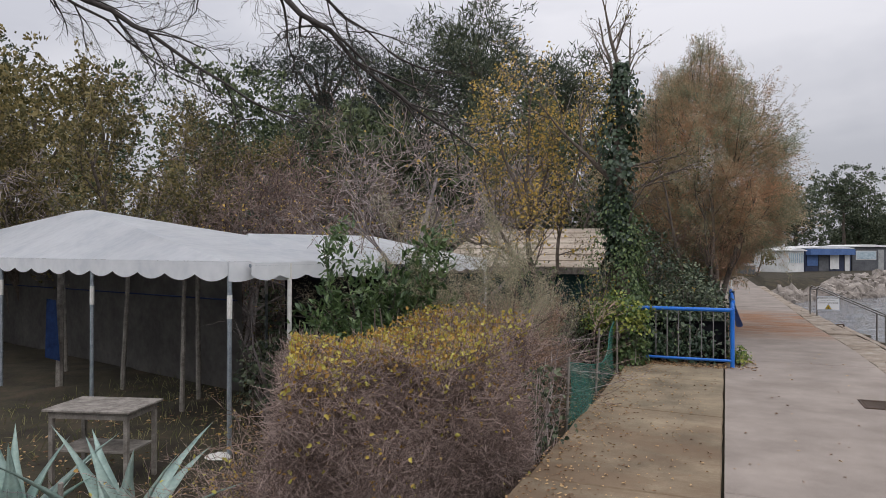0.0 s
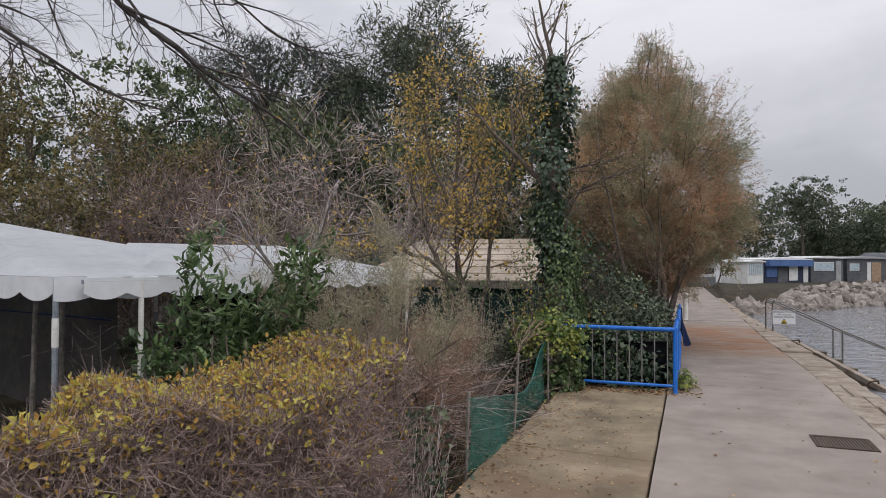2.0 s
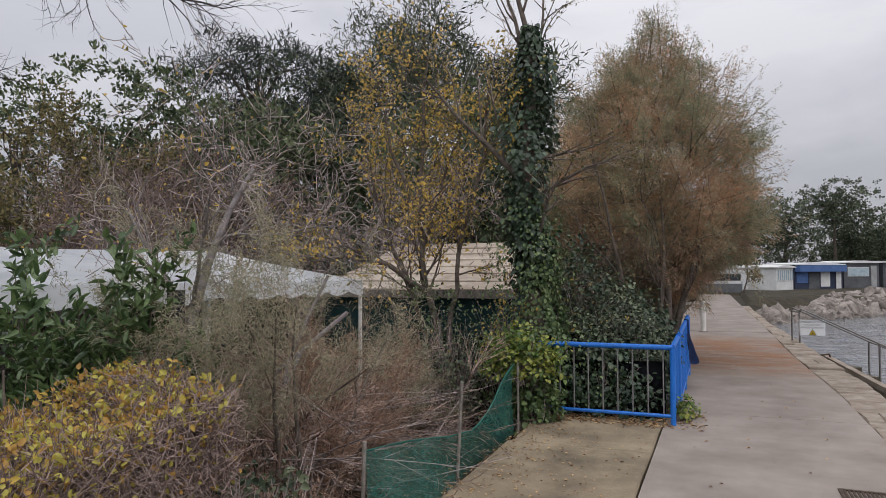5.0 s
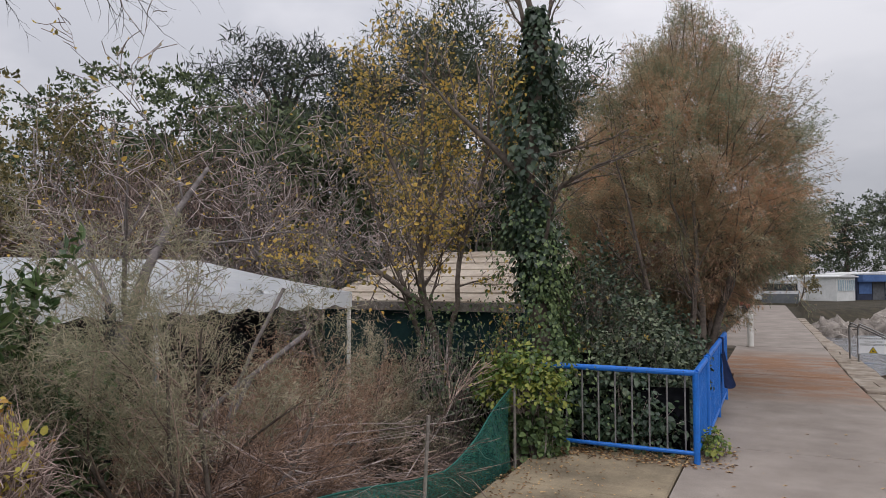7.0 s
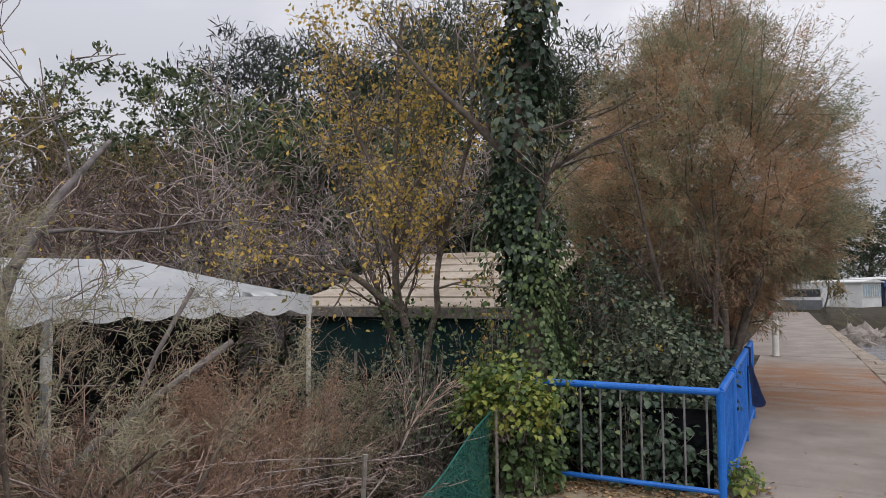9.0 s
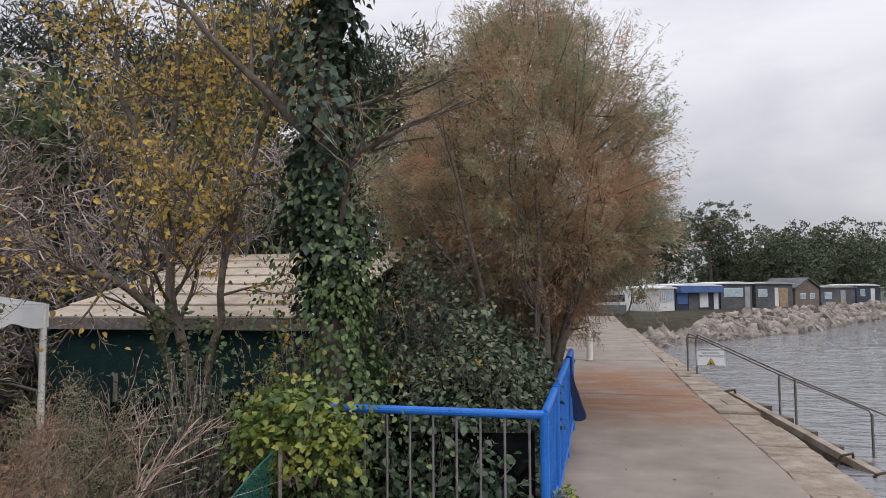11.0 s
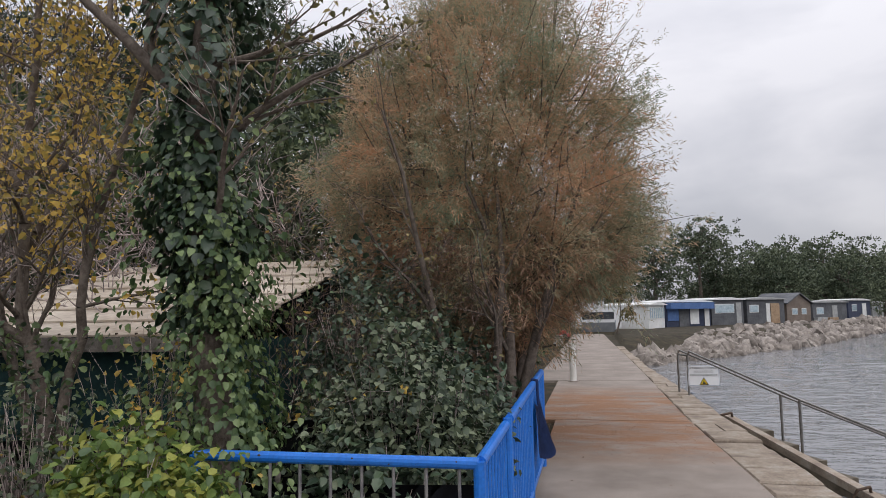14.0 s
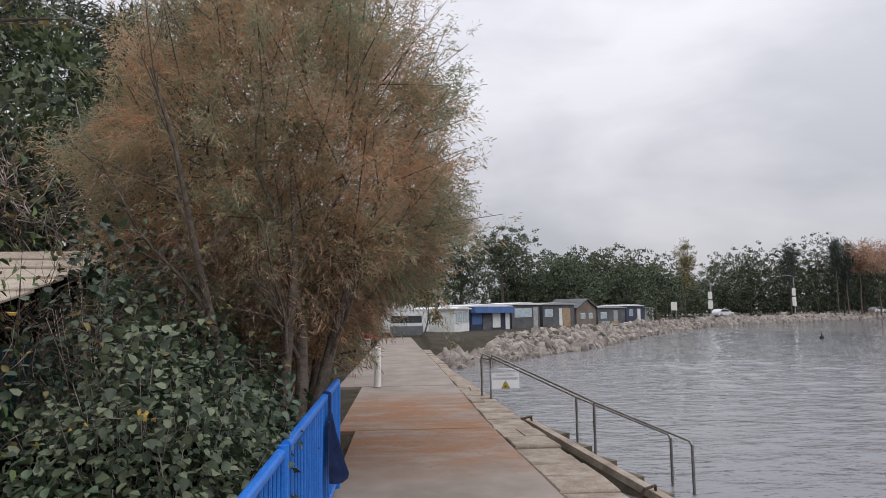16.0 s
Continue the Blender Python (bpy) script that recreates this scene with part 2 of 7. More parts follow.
def thing(name, label, category, at=(0, 0, 0), rz=0, group="", kind=""):
    ob = new(name)
    ob.matrix_world = pose(*at, 0, 0, rz)
    return tagged(ob, label, category, group, kind)


def box(bm, x0, x1, y0, y1, z0, z1, bevel=0.0):
    r = bmesh.ops.create_cube(bm, size=1.0, matrix=Matrix.Translation(((x0 + x1) / 2, (y0 + y1) / 2, (z0 + z1) / 2)) @ Matrix.Diagonal((x1 - x0, y1 - y0, z1 - z0, 1)))
    if bevel > 0:
        es = list({e for v in r["verts"] for e in v.link_edges})
        bmesh.ops.bevel(bm, geom=es, offset=bevel, segments=1, affect="EDGES")
    return bm


def boxes(*dims, bevel=0.0):
    bm = bmesh.new()
    for d in dims:
        box(bm, *d, bevel=bevel)
    return bm


def rod(bm, a, b, r, r2=None, n=8):
    a, b = Vector(a), Vector(b)
    d = b - a
    m = Matrix.Translation((a + b) / 2) @ d.to_track_quat("Z", "Y").to_matrix().to_4x4()
    bmesh.ops.create_cone(bm, cap_ends=True, segments=n, radius1=r, radius2=r if r2 is None else r2, depth=d.length, matrix=m)
    return bm


def rods(*ab, r=0.02, n=8):
    bm = bmesh.new()
    for a, b in ab:
        rod(bm, a, b, r, n=n)
    return bm


def pipe(bm, pts, r, n=8):
    """A round bar along points, with a ball at each bend."""
    for a, b in zip(pts, pts[1:]):
        rod(bm, a, b, r, n=n)
    for p in pts[1:-1]:
        bmesh.ops.create_uvsphere(bm, u_segments=n, v_segments=6, radius=r * 1.02, matrix=Matrix.Translation(p))
    return bm


def unit(v):
    return v / np.maximum(np.linalg.norm(v, axis=-1, keepdims=True), 1e-9)


def frames_of(d):
    ref = np.where(np.abs(d[:, 2:3]) > 0.9, np.array([[1.0, 0, 0]]), np.array([[0, 0, 1.0]]))
    u = unit(np.cross(d, ref))
    return u, np.cross(d, u)


def tubes(p0, p1, r0, r1, k=4):
    """Tapered k-sided bars, all at once."""
    p0, p1 = np.asarray(p0, float), np.asarray(p1, float)
    n = len(p0)
    r0, r1 = np.broadcast_to(np.asarray(r0, float), n), np.broadcast_to(np.asarray(r1, float), n)
    u, v = frames_of(unit(p1 - p0))
    V = np.empty((n, 2 * k, 3))
    for i in range(k):
        a = 2 * math.pi * i / k
        w = u * math.cos(a) + v * math.sin(a)
        V[:, i], V[:, k + i] = p0 + w * r0[:, None], p1 + w * r1[:, None]
    base = (np.arange(n) * 2 * k)[:, None, None]
    q = np.array([[i, (i + 1) % k, k + (i + 1) % k, k + i] for i in range(k)])[None]
    return V.reshape(-1, 3), (base + q).reshape(-1, 4)


def blades(p, d, length, width, droop=0.0, rs=None):
    """Slim pointed strands, each folded along its middle (four corners)."""
    n = len(p)
    d = unit(d)
    side = unit(np.cross(d, rs.normal(size=(n, 3))))
    length, width = np.broadcast_to(length, n)[:, None], np.broadcast_to(width, n)[:, None]
    tip = p + d * length + np.array([[0, 0, -1.0]]) * droop * length
    mid = p + d * length * 0.5 + np.array([[0, 0, -1.0]]) * droop * length * 0.25
    V = np.stack([p, mid + side * width / 2, tip, mid - side * width / 2], 1)
    return V.reshape(-1, 3), np.arange(n * 4).reshape(-1, 4)


def leaves(p, d, nrm, size, aspect=0.75, fold=0.18, rs=None):
    """Leaves of six corners in two halves, folded along the rib."""
    n = len(p)
    d = unit(d)
    s = unit(np.cross(d, nrm))
    nn = np.cross(s, d)
    L = np.broadcast_to(size, n)[:, None]
    Wd = L * aspect * 0.5
    tip = p + d * L - nn * L * 0.15
    up = nn * L * fold
    V = np.stack([p, p + d * L * 0.2 + s * Wd * 0.85 + up, p + d * L * 0.6 + s * Wd * 0.8 + up * 0.8, tip,
                  p + d * L * 0.6 - s * Wd * 0.8 + up * 0.8, p + d * L * 0.2 - s * Wd * 0.85 + up], 1)
    b = (np.arange(n) * 6)[:, None, None]
    return V.reshape(-1, 3), (b + np.array([[0, 1, 2, 3], [0, 3, 4, 5]])[None]).reshape(-1, 4)


def join(*vf):
    V, F, o = [], [], 0
    for v, f in vf:
        V.append(v)
        F.append(f + o)
        o += len(v)
    return np.concatenate(V), np.concatenate(F)


def foliage(name, vf, material, parent, label=""):
    ob = link_part(name, fast_mesh(name, *vf), material, parent, label)
    return ob if name == "trunk" else tagged(ob, kind="stuff")


def grow(rs, p, d, length, r, levels, segs, bend=0.16, lift=0.05, kids=4, spread=0.8, shrink=0.62, first=0.3):
    """A branching skeleton: rows of start, end, radii and level, appended to segs."""
    p, d = np.array(p, float), np.array(d, float)
    n = 6 if levels >= 2 else 4
    step = length / n
    for i in range(n):
        d = d + rs.normal(size=3) * bend + np.array([0, 0, lift])
        d /= np.linalg.norm(d)
        q = p + d * step
        ra, rb = r * (1 - 0.8 * i / n), r * (1 - 0.8 * (i + 1) / n)
        segs.append((p, q, ra, rb, levels))
        if levels > 0 and (i + 1) / n >= first:
            for _ in range(max(1, round(kids / n * 1.3 + rs.uniform(-0.5, 0.5)))):
                a = rs.normal(size=3)
                a -= d * a.dot(d)
                a /= np.linalg.norm(a)
                sp = spread * rs.uniform(0.6, 1.3)
                grow(rs, q - d * step * rs.uniform(0, 0.8), d * math.cos(sp) + a * math.sin(sp), length * shrink * rs.uniform(0.7, 1.15) * (1 - 0.35 * i / n), max(rb * 0.62, 0.0022), levels - 1, segs, bend * 1.1, lift, kids, spread, shrink, 0.2)
        p = q


def seg_arrays(segs, keep):
    s = [x for x in segs if keep(x[4])]
    return np.array([x[0] for x in s]), np.array([x[1] for x in s]), np.array([x[2] for x in s]), np.array([x[3] for x in s])


def along(rs, segs, keep, n):
    """n random points on the chosen parts of a skeleton, and the directions there."""
    a, b, _, _ = seg_arrays(segs, keep)
    w = np.linalg.norm(b - a, axis=1)
    i = rs.choice(len(a), n, p=w / w.sum())
    return a[i] + (b[i] - a[i]) * rs.uniform(size=(n, 1)), unit(b[i] - a[i])

# ---------------------------------------------------------------- ground and water
WATER = -0.72
SHORE = [(2.7, -200.0), (2.75, 15.0), (2.5, 22.0), (2.1, 29.5), (1.9, 37.0), (3.2, 40.5), (6.0, 43.5), (11.5, 51.0), (21.0, 68.0), (34.0, 88.0), (52.0, 112.0), (80.0, 133.0), (115.0, 158.0), (190.0, 180.0), (420.0, 215.0), (2500.0, 320.0)]


def shore_distance(x, y):
    """Metres inland (+) or out to sea (-)."""
    x, y = np.asarray(x, float), np.asarray(y, float)
    best = np.full(x.shape, 1e9)
    sign = np.ones(x.shape)
    for (ax, ay), (bx, by) in zip(SHORE, SHORE[1:]):
        ux, uy = bx - ax, by - ay
        t = np.clip(((x - ax) * ux + (y - ay) * uy) / (ux * ux + uy * uy), 0, 1)
        dx, dy = x - ax - t * ux, y - ay - t * uy
        d = np.hypot(dx, dy)
        s = np.where(ux * (y - ay) - uy * (x - ax) > 0, 1.0, -1.0)
        near = d < best
        sign = np.where(near, s, sign)
        best = np.minimum(best, d)
    return best * sign


def ground_z(x, y):
    x, y = np.asarray(x, float), np.asarray(y, float)
    d = shore_distance(x, y)
    z = np.where(d > 0, np.clip(-0.9 + d * 0.42, -0.9, 0.25), np.clip(-0.9 + d * 0.6, -4, -0.9))
    by_walk = (x < 2.8) & (y < 39)
    z = np.where(by_walk & (d > 0), -0.06, z)
    z = np.where(by_walk & (d > -0.1) & (d < 0.35), -1.6, z)
    z = np.where((x > -4) & (x < 1.9) & (y >= 39) & (y < 57) & (d > 0), np.minimum(z, -0.06), z)
    camp = np.clip((-1.42 - x) / 0.5, 0, 1) * (y < 20)
    z = np.where(y < 20, np.where(x < -1.42, -0.06 - 0.34 * camp, z), z)
    fade = np.clip((y - 20) / 6, 0, 1)
    z = np.where((y >= 20) & (x < -1.2), -0.4 * (1 - fade) * np.clip((-1.2 - x) / 0.6, 0, 1) - 0.06 * fade, z)
    hill = np.clip((y - 17 - 0.35 * (x + 6)) / 22, 0, 1.6) * np.clip((-x - 3.5) / 8, 0, 1)
    return z + np.where((x < -3.5), hill * 1.2, 0)


def axis(*spans):
    return np.concatenate([np.arange(a, b, s) for a, b, s in spans])


gx = axis((-2600, -200, 300), (-200, -40, 16), (-40, -14, 2), (-14, -3, 0.5), (-3, 4, 0.125), (4, 30, 1.5), (30, 200, 5), (200, 2700, 250))
gy = axis((-400, -20, 40), (-20, 0, 2), (0, 22, 0.5), (22, 60, 1.0), (60, 180, 4), (180, 600, 30), (600, 3000, 300))
GX, GY = np.meshgrid(gx, gy)
GZ = ground_z(GX, GY)
rg = np.random.RandomState(3)
GZ = GZ + np.where((GX < -1.6) & (GX > -60), rg.normal(size=GX.shape) * 0.025, 0)
nx, ny = len(gx), len(gy)
ii = (np.arange(ny - 1)[:, None] * nx + np.arange(nx - 1)[None]).ravel()
gme = fast_mesh("ground", np.stack([GX, GY, GZ], -1).reshape(-1, 3), np.stack([ii, ii + 1, ii + nx + 1, ii + nx], 1))
ground = link_part("ground", gme, M_SOIL)
tagged(ground, "brown soil ground with sparse grass and litter", "ground", kind="structure")

# the sea, with small wind ripples
M_WATER = bpy.data.materials.new("sea_water")
M_WATER.use_nodes = True
wnn, wl = M_WATER.node_tree.nodes, M_WATER.node_tree.links.new
wb = wnn["Principled BSDF"]
wb.inputs["Base Color"].default_value = (0.19, 0.195, 0.207, 1)
wb.inputs["Roughness"].default_value = 0.05
wb.inputs["IOR"].default_value = 1.33
wg = wnn.new("ShaderNodeNewGeometry")
hs = []
for scl, sx_, dist in ((2.6, (1.0, 0.5, 1), 1.0), (6.5, (1.0, 0.5, 1), 0.55), (0.5, (1.0, 0.6, 1), 0.9)):
    m_ = wnn.new("ShaderNodeMapping")
    m_.inputs["Rotation"].default_value = (0, 0, radians(-38))
    m_.inputs["Scale"].default_value = (sx_[1], sx_[0], 1)
    wl(wg.outputs["Position"], m_.inputs["Vector"])
    t_ = wnn.new("ShaderNodeTexNoise")
    t_.inputs["Scale"].default_value, t_.inputs["Detail"].default_value = scl, 3
    wl(m_.outputs[0], t_.inputs["Vector"])
    k_ = wnn.new("ShaderNodeMath")
    k_.operation = "MULTIPLY"
    k_.inputs[1].default_value = dist
    wl(t_.outputs["Fac"], k_.inputs[0])
    hs.append(k_)
a1 = wnn.new("ShaderNodeMath")
wl(hs[0].outputs[0], a1.inputs[0])
wl(hs[1].outputs[0], a1.inputs[1])
a2 = wnn.new("ShaderNodeMath")
wl(a1.outputs[0], a2.inputs[0])
wl(hs[2].outputs[0], a2.inputs[1])
wbp = wnn.new("ShaderNodeBump")
wbp.inputs["Strength"].default_value, wbp.inputs["Distance"].default_value = 1.0, 0.05
wl(a2.outputs[0], wbp.inputs["Height"])
wl(wbp.outputs[0], wb.inputs["Normal"])
rw = np.random.RandomState(77)
wx = axis((1.2, 16, 0.16), (16, 46, 0.36), (46, 120, 4), (120, 300, 20), (300, 2700, 300))
wy = axis((-400, -20, 60), (-20, 8, 2), (8, 40, 0.16), (40, 90, 0.45), (90, 140, 2.5), (140, 400, 20), (400, 900, 100))
WX, WY = np.meshgrid(wx, wy)
WZ = np.zeros(WX.shape)
for k in range(34):
    lam = float(np.exp(rw.uniform(math.log(0.5), math.log(1.7))))
    th = radians(-55) + rw.normal() * 0.55
    kx, ky = math.cos(th) * 2 * math.pi / lam, math.sin(th) * 2 * math.pi / lam
    WZ += 0.0026 * lam ** 0.9 * np.sin(kx * WX + ky * WY + rw.uniform(0, 6.28) + 0.7 * np.sin(WX * 0.31 + WY * 0.23 + k))
fade = np.clip((46 - WX) / 8, 0, 1) * np.clip((90 - WY) / 15, 0, 1) * np.clip((WY - 9) / 3, 0, 1)
gust = 0.75 + 0.35 * np.sin(WX * 0.17 + WY * 0.05) * np.sin(WY * 0.11 + 1)
WZ = WZ * fade * gust + WATER
ii = (np.arange(len(wy) - 1)[:, None] * len(wx) + np.arange(len(wx) - 1)[None]).ravel()
wme = fast_mesh("water", np.stack([WX, WY, WZ], -1).reshape(-1, 3), np.stack([ii, ii + 1, ii + len(wx) + 1, ii + len(wx)], 1))
wme.polygons.foreach_set("use_smooth", np.ones(len(wme.polygons), dtype=bool))
water = link_part("water", wme, M_WATER)
tagged(water, "grey-blue rippled sea water beside the promenade", "water", kind="structure")


def quay_outer(y):
    return float(np.interp(y, [-20, 15, 22, 29.5, 37, 45], [2.8, 2.75, 2.5, 2.12, 1.95, 1.8]))


def quay_inner(y):
    return float(np.interp(y, [-20, 15, 19.6, 29.5, 42, 56], [2.25, 2.17, 1.98, 1.82, 1.5, 1.2]))


# quay body under the edge stones
bm = bmesh.new()
ys = [-20, 0, 8, 15, 18, 22, 26, 29.5, 33, 37, 40]
rows_ = []
for y in ys:
    xo, xi = quay_outer(y) - 0.03, quay_inner(y) - 0.3
    rows_.append([bm.verts.new(v) for v in ((xi, y, -0.09), (xo, y, -0.09), (xo + 0.06, y, -0.6), (xo + 0.1, y, -3.0))])
for r0_, r1_ in zip(rows_, rows_[1:]):
    for k in range(3):
        bm.faces.new((r0_[k], r0_[k + 1], r1_[k + 1], r1_[k]))
quay = part("quay", bm, M_QUAY)
tagged(quay, "dark wet stone quay wall above the sea", "quay", kind="structure")

# promenade slabs, each a piece with its own edges
promenade = thing("promenade", "worn beige concrete promenade slabs with rust-brown needle litter", "promenade", kind="structure")


def slab(name, corners, top, thick, material, parent, bevel=0.012, rough_edge=0.0, seed=0):
    """A flat slab over a plan outline, with a worn rim."""
    bm = bmesh.new()
    rsl = random.Random(seed)
    pts = []
    for (ax, ay), (bx, by) in zip(corners, corners[1:] + corners[:1]):
        n = max(1, int(math.hypot(bx - ax, by - ay) / 0.35)) if rough_edge else 1
        for i in range(n):
            f = i / n
            pts.append((ax + (bx - ax) * f + rsl.uniform(-1, 1) * rough_edge, ay + (by - ay) * f + rsl.uniform(-1, 1) * rough_edge))
    cx, cy = sum(p[0] for p in pts) / len(pts), sum(p[1] for p in pts) / len(pts)
    lo = [bm.verts.new((x, y, top - thick)) for x, y in pts]
    mid = [bm.verts.new((x, y, top - bevel)) for x, y in pts]
    hi = []
    for x, y in pts:
        d = math.hypot(cx - x, cy - y)
        hi.append(bm.verts.new((x + (cx - x) / d * bevel, y + (cy - y) / d * bevel, top)))
    n = len(pts)
    for i in range(n):
        j = (i + 1) % n
        bm.faces.new((lo[i], lo[j], mid[j], mid[i]))
        bm.faces.new((mid[i], mid[j], hi[j], hi[i]))
    bm.faces.new(hi)
    return part(name, bm, material, parent)


G = 0.006
cuts = [-20, -6.8, -0.2, 6.5, 13.2, 19.4, 25.1, 26.0, 32.0, 39.0, 47.0, 56.0]
for k, (a, b) in enumerate(zip(cuts, cuts[1:])):
    left = 0.008 if b < 14 else (0.06 if b < 20 else (-0.75 if a > 24 else -0.2))
    ys_ = [a + G, *[y for y in (15.0, 19.6, 22, 29.5) if a < y < b], b - G]
    right = [(quay_inner(y) - 0.01, y) for y in ys_]
    slab("slab", [(left, b - G), (left, a + G)] + right, 0.0 if k != 6 else 0.004, 0.12, M_CONC, promenade, seed=k)

side_walk = thing("side_slab_strip", "mossy yellow-brown concrete slabs strewn with dead leaves", "pavement", kind="structure")
for k, (a, b) in enumerate([(-20, -6), (-6, 2.2), (2.2, 6.3), (6.3, 8.95), (8.95, 11.08), (11.08, 12.62)]):
    sk = 0.12 if k in (3, 4) else 0.0
    slab("slab", [(-0.012, b - G), (-1.45, b - G + (0.1 if k == 3 else 0)), (-1.42, a + G + (0.1 if k == 4 else 0)), (-0.012, a + G)], -0.004, 0.12, M_SLAB, side_walk, bevel=0.014, rough_edge=0.006, seed=k + 20)

# edge stones of the quay
edge_stones = thing("quay_edge_stones", "uneven worn stone blocks along the quay edge", "stone edging", kind="structure")
rq = random.Random(11)
y = -6.0
while y < 40:
    ln = rq.uniform(0.35, 0.95)
    xi0, xi1, xo0, xo1 = quay_inner(y) + 0.012, quay_inner(y + ln) + 0.012, quay_outer(y), quay_outer(y + ln)
    split = rq.random() < 0.45 and xo0 - xi0 > 0.35
    parts_ = [(0, 1)]
    if split:
        f = rq.uniform(0.35, 0.65)
        parts_ = [(0, f), (f, 1)]
    for f0, f1 in parts_:
        g = 0.008
        cs = [(xi0 + (xo0 - xi0) * f0 + g, y + g), (xi0 + (xo0 - xi0) * f1 - g, y + g + rq.uniform(-0.02, 0.02)), (xi1 + (xo1 - xi1) * f1 - g, y + ln - g + rq.uniform(-0.02, 0.02)), (xi1 + (xo1 - xi1) * f0 + g, y + ln - g)]
        slab("edge_stone", cs, rq.uniform(-0.045, -0.004), 0.2, M_STONE, edge_stones, bevel=0.02, rough_edge=0.022, seed=rq.randint(0, 9999))
    y += ln

# drain grating
grate = thing("drain_grating", "rusted iron drain grating set in the concrete", "grating", (1.74, 10.25, 0.006))
part("frame", boxes((-0.27, 0.27, -0.24, -0.21, -0.02, 0.006), (-0.27, 0.27, 0.21, 0.24, -0.02, 0.006), (-0.27, -0.24, -0.21, 0.21, -0.02, 0.006), (0.24, 0.27, -0.21, 0.21, -0.02, 0.006)), M_IRON, grate)
for k in range(16):
    part("grate_bar", boxes((-0.235 + k * 0.0305, -0.218 + k * 0.0305, -0.208, 0.208, -0.018, 0.004)), M_IRON, grate)

# ---------------------------------------------------------------- blue fence
fence = thing("fence", "bright blue painted tube fence with thin bars round the ivy", "fence", (0, 12.36, 0))
FX0, FX1, FT = -1.45, 0.112, 0.875


def fence_panel(axis_pts, bars, z_top, z_low, mat_bar, rbar, parent, slim=False):
    (ax, ay), (bx, by) = axis_pts
    part("top_rail", rod(bmesh.new(), (ax, ay, z_top[0]), (bx, by, z_top[1]), 0.03, n=12), M_BLUE, parent)
    part("bottom_rail", rod(bmesh.new(), (ax, ay, z_low), (bx, by, z_low), 0.022, n=10), M_BLUE, parent)
    for k in range(bars):
        f = (k + 0.6) / (bars + 0.2)
        x, y = ax + (bx - ax) * f, ay + (by - ay) * f
        part("bar", rod(bmesh.new(), (x, y, z_low), (x, y, z_top[0] + (z_top[1] - z_top[0]) * f), rbar, n=6), mat_bar, parent)


fence_panel(((FX0, 0), (FX1, 0)), 9, (FT, FT), 0.10, M_RUST, 0.009, fence)
fence_panel(((FX1, 0.03), (FX1, 1.0)), 9, (FT, 0.90), 0.12, M_BLUE, 0.012, fence)
fence_panel(((FX1 + 0.02, 1.05), (FX1 + 0.0, 3.94)), 24, (0.93, 0.975), 0.10, M_BLUE, 0.013, fence)
for (x, y, zt, r) in ((FX0, 0, FT, 0.03), (FX1, 0, FT + 0.01, 0.031), (FX1 + 0.01, 1.02, 0.94, 0.03), (FX1 + 0.01, 2.5, 0.95, 0.026), (FX1, 3.94, 0.985, 0.03)):
    part("post", rod(bmesh.new(), (x, y, -0.08), (x, y, zt), r, n=12), M_BLUE, fence)
for k in range(14):
    bm = bmesh.new()
    bmesh.ops.create_icosphere(bm, subdivisions=1, radius=rq.uniform(0.004, 0.009), matrix=Matrix.Translation((rq.uniform(FX0, FX1), -0.026, FT + rq.uniform(-0.012, 0.02))) @ Matrix.Diagonal((1.4, 0.5, 1, 1)))
    part("rust_spot", bm, M_IRON, fence, "rust pit in the paint")

# dark bag hung on the fence: a limp cloth with folds
bag = thing("cloth_bag", "dark navy cloth bag hanging on the blue fence", "bag", (0.115, 15.25, 0))
bm = bmesh.new()
vs = {}
for i in range(9):
    for j in range(9):
        f, h = i / 8, j / 8
        bulge = 0.10 * math.sin(math.pi * f) * (0.25 + h) + 0.02 * math.sin(9 * f + 4 * h)
        wdt = 0.30 + 0.22 * h
        vs[i, j] = bm.verts.new((0.03 + bulge * 0.8 + 0.06 * h * h, (f - 0.5) * wdt - 0.1 * h, 0.80 - 0.42 * h - 0.03 * math.sin(7 * f)))
for i in range(8):
    for j in range(8):
        bm.faces.new((vs[i, j], vs[i + 1, j], vs[i + 1, j + 1], vs[i, j + 1]))
bmesh.ops.solidify(bm, geom=bm.faces[:], thickness=0.012)
part("cloth", bm, M_BLUECLOTH, bag, smooth=True)
part("strap", pipe(bmesh.new(), [(0.05, -0.06, 0.78), (0.045, -0.02, 0.99), (0.0, 0.0, 1.0), (-0.035, 0.02, 0.9)], 0.012), M_BLUECLOTH, bag)

# ---------------------------------------------------------------- bollard, railing, steps, sign
bollard = thing("bollard", "white painted metal post standing on the promenade", "bollard", (0.155, 24.9, 0))
part("post", rod(bmesh.new(), (0, 0, 0), (0, 0, 0.84), 0.075, n=20), M_WHITE, bollard)
part("cap", rod(bmesh.new(), (0, 0, 0.84), (0, 0, 0.87), 0.078, 0.05, n=20), M_WHITE, bollard)
part("foot_plate", rod(bmesh.new(), (0, 0, 0), (0, 0, 0.02), 0.12, n=20), M_CONC, bollard)

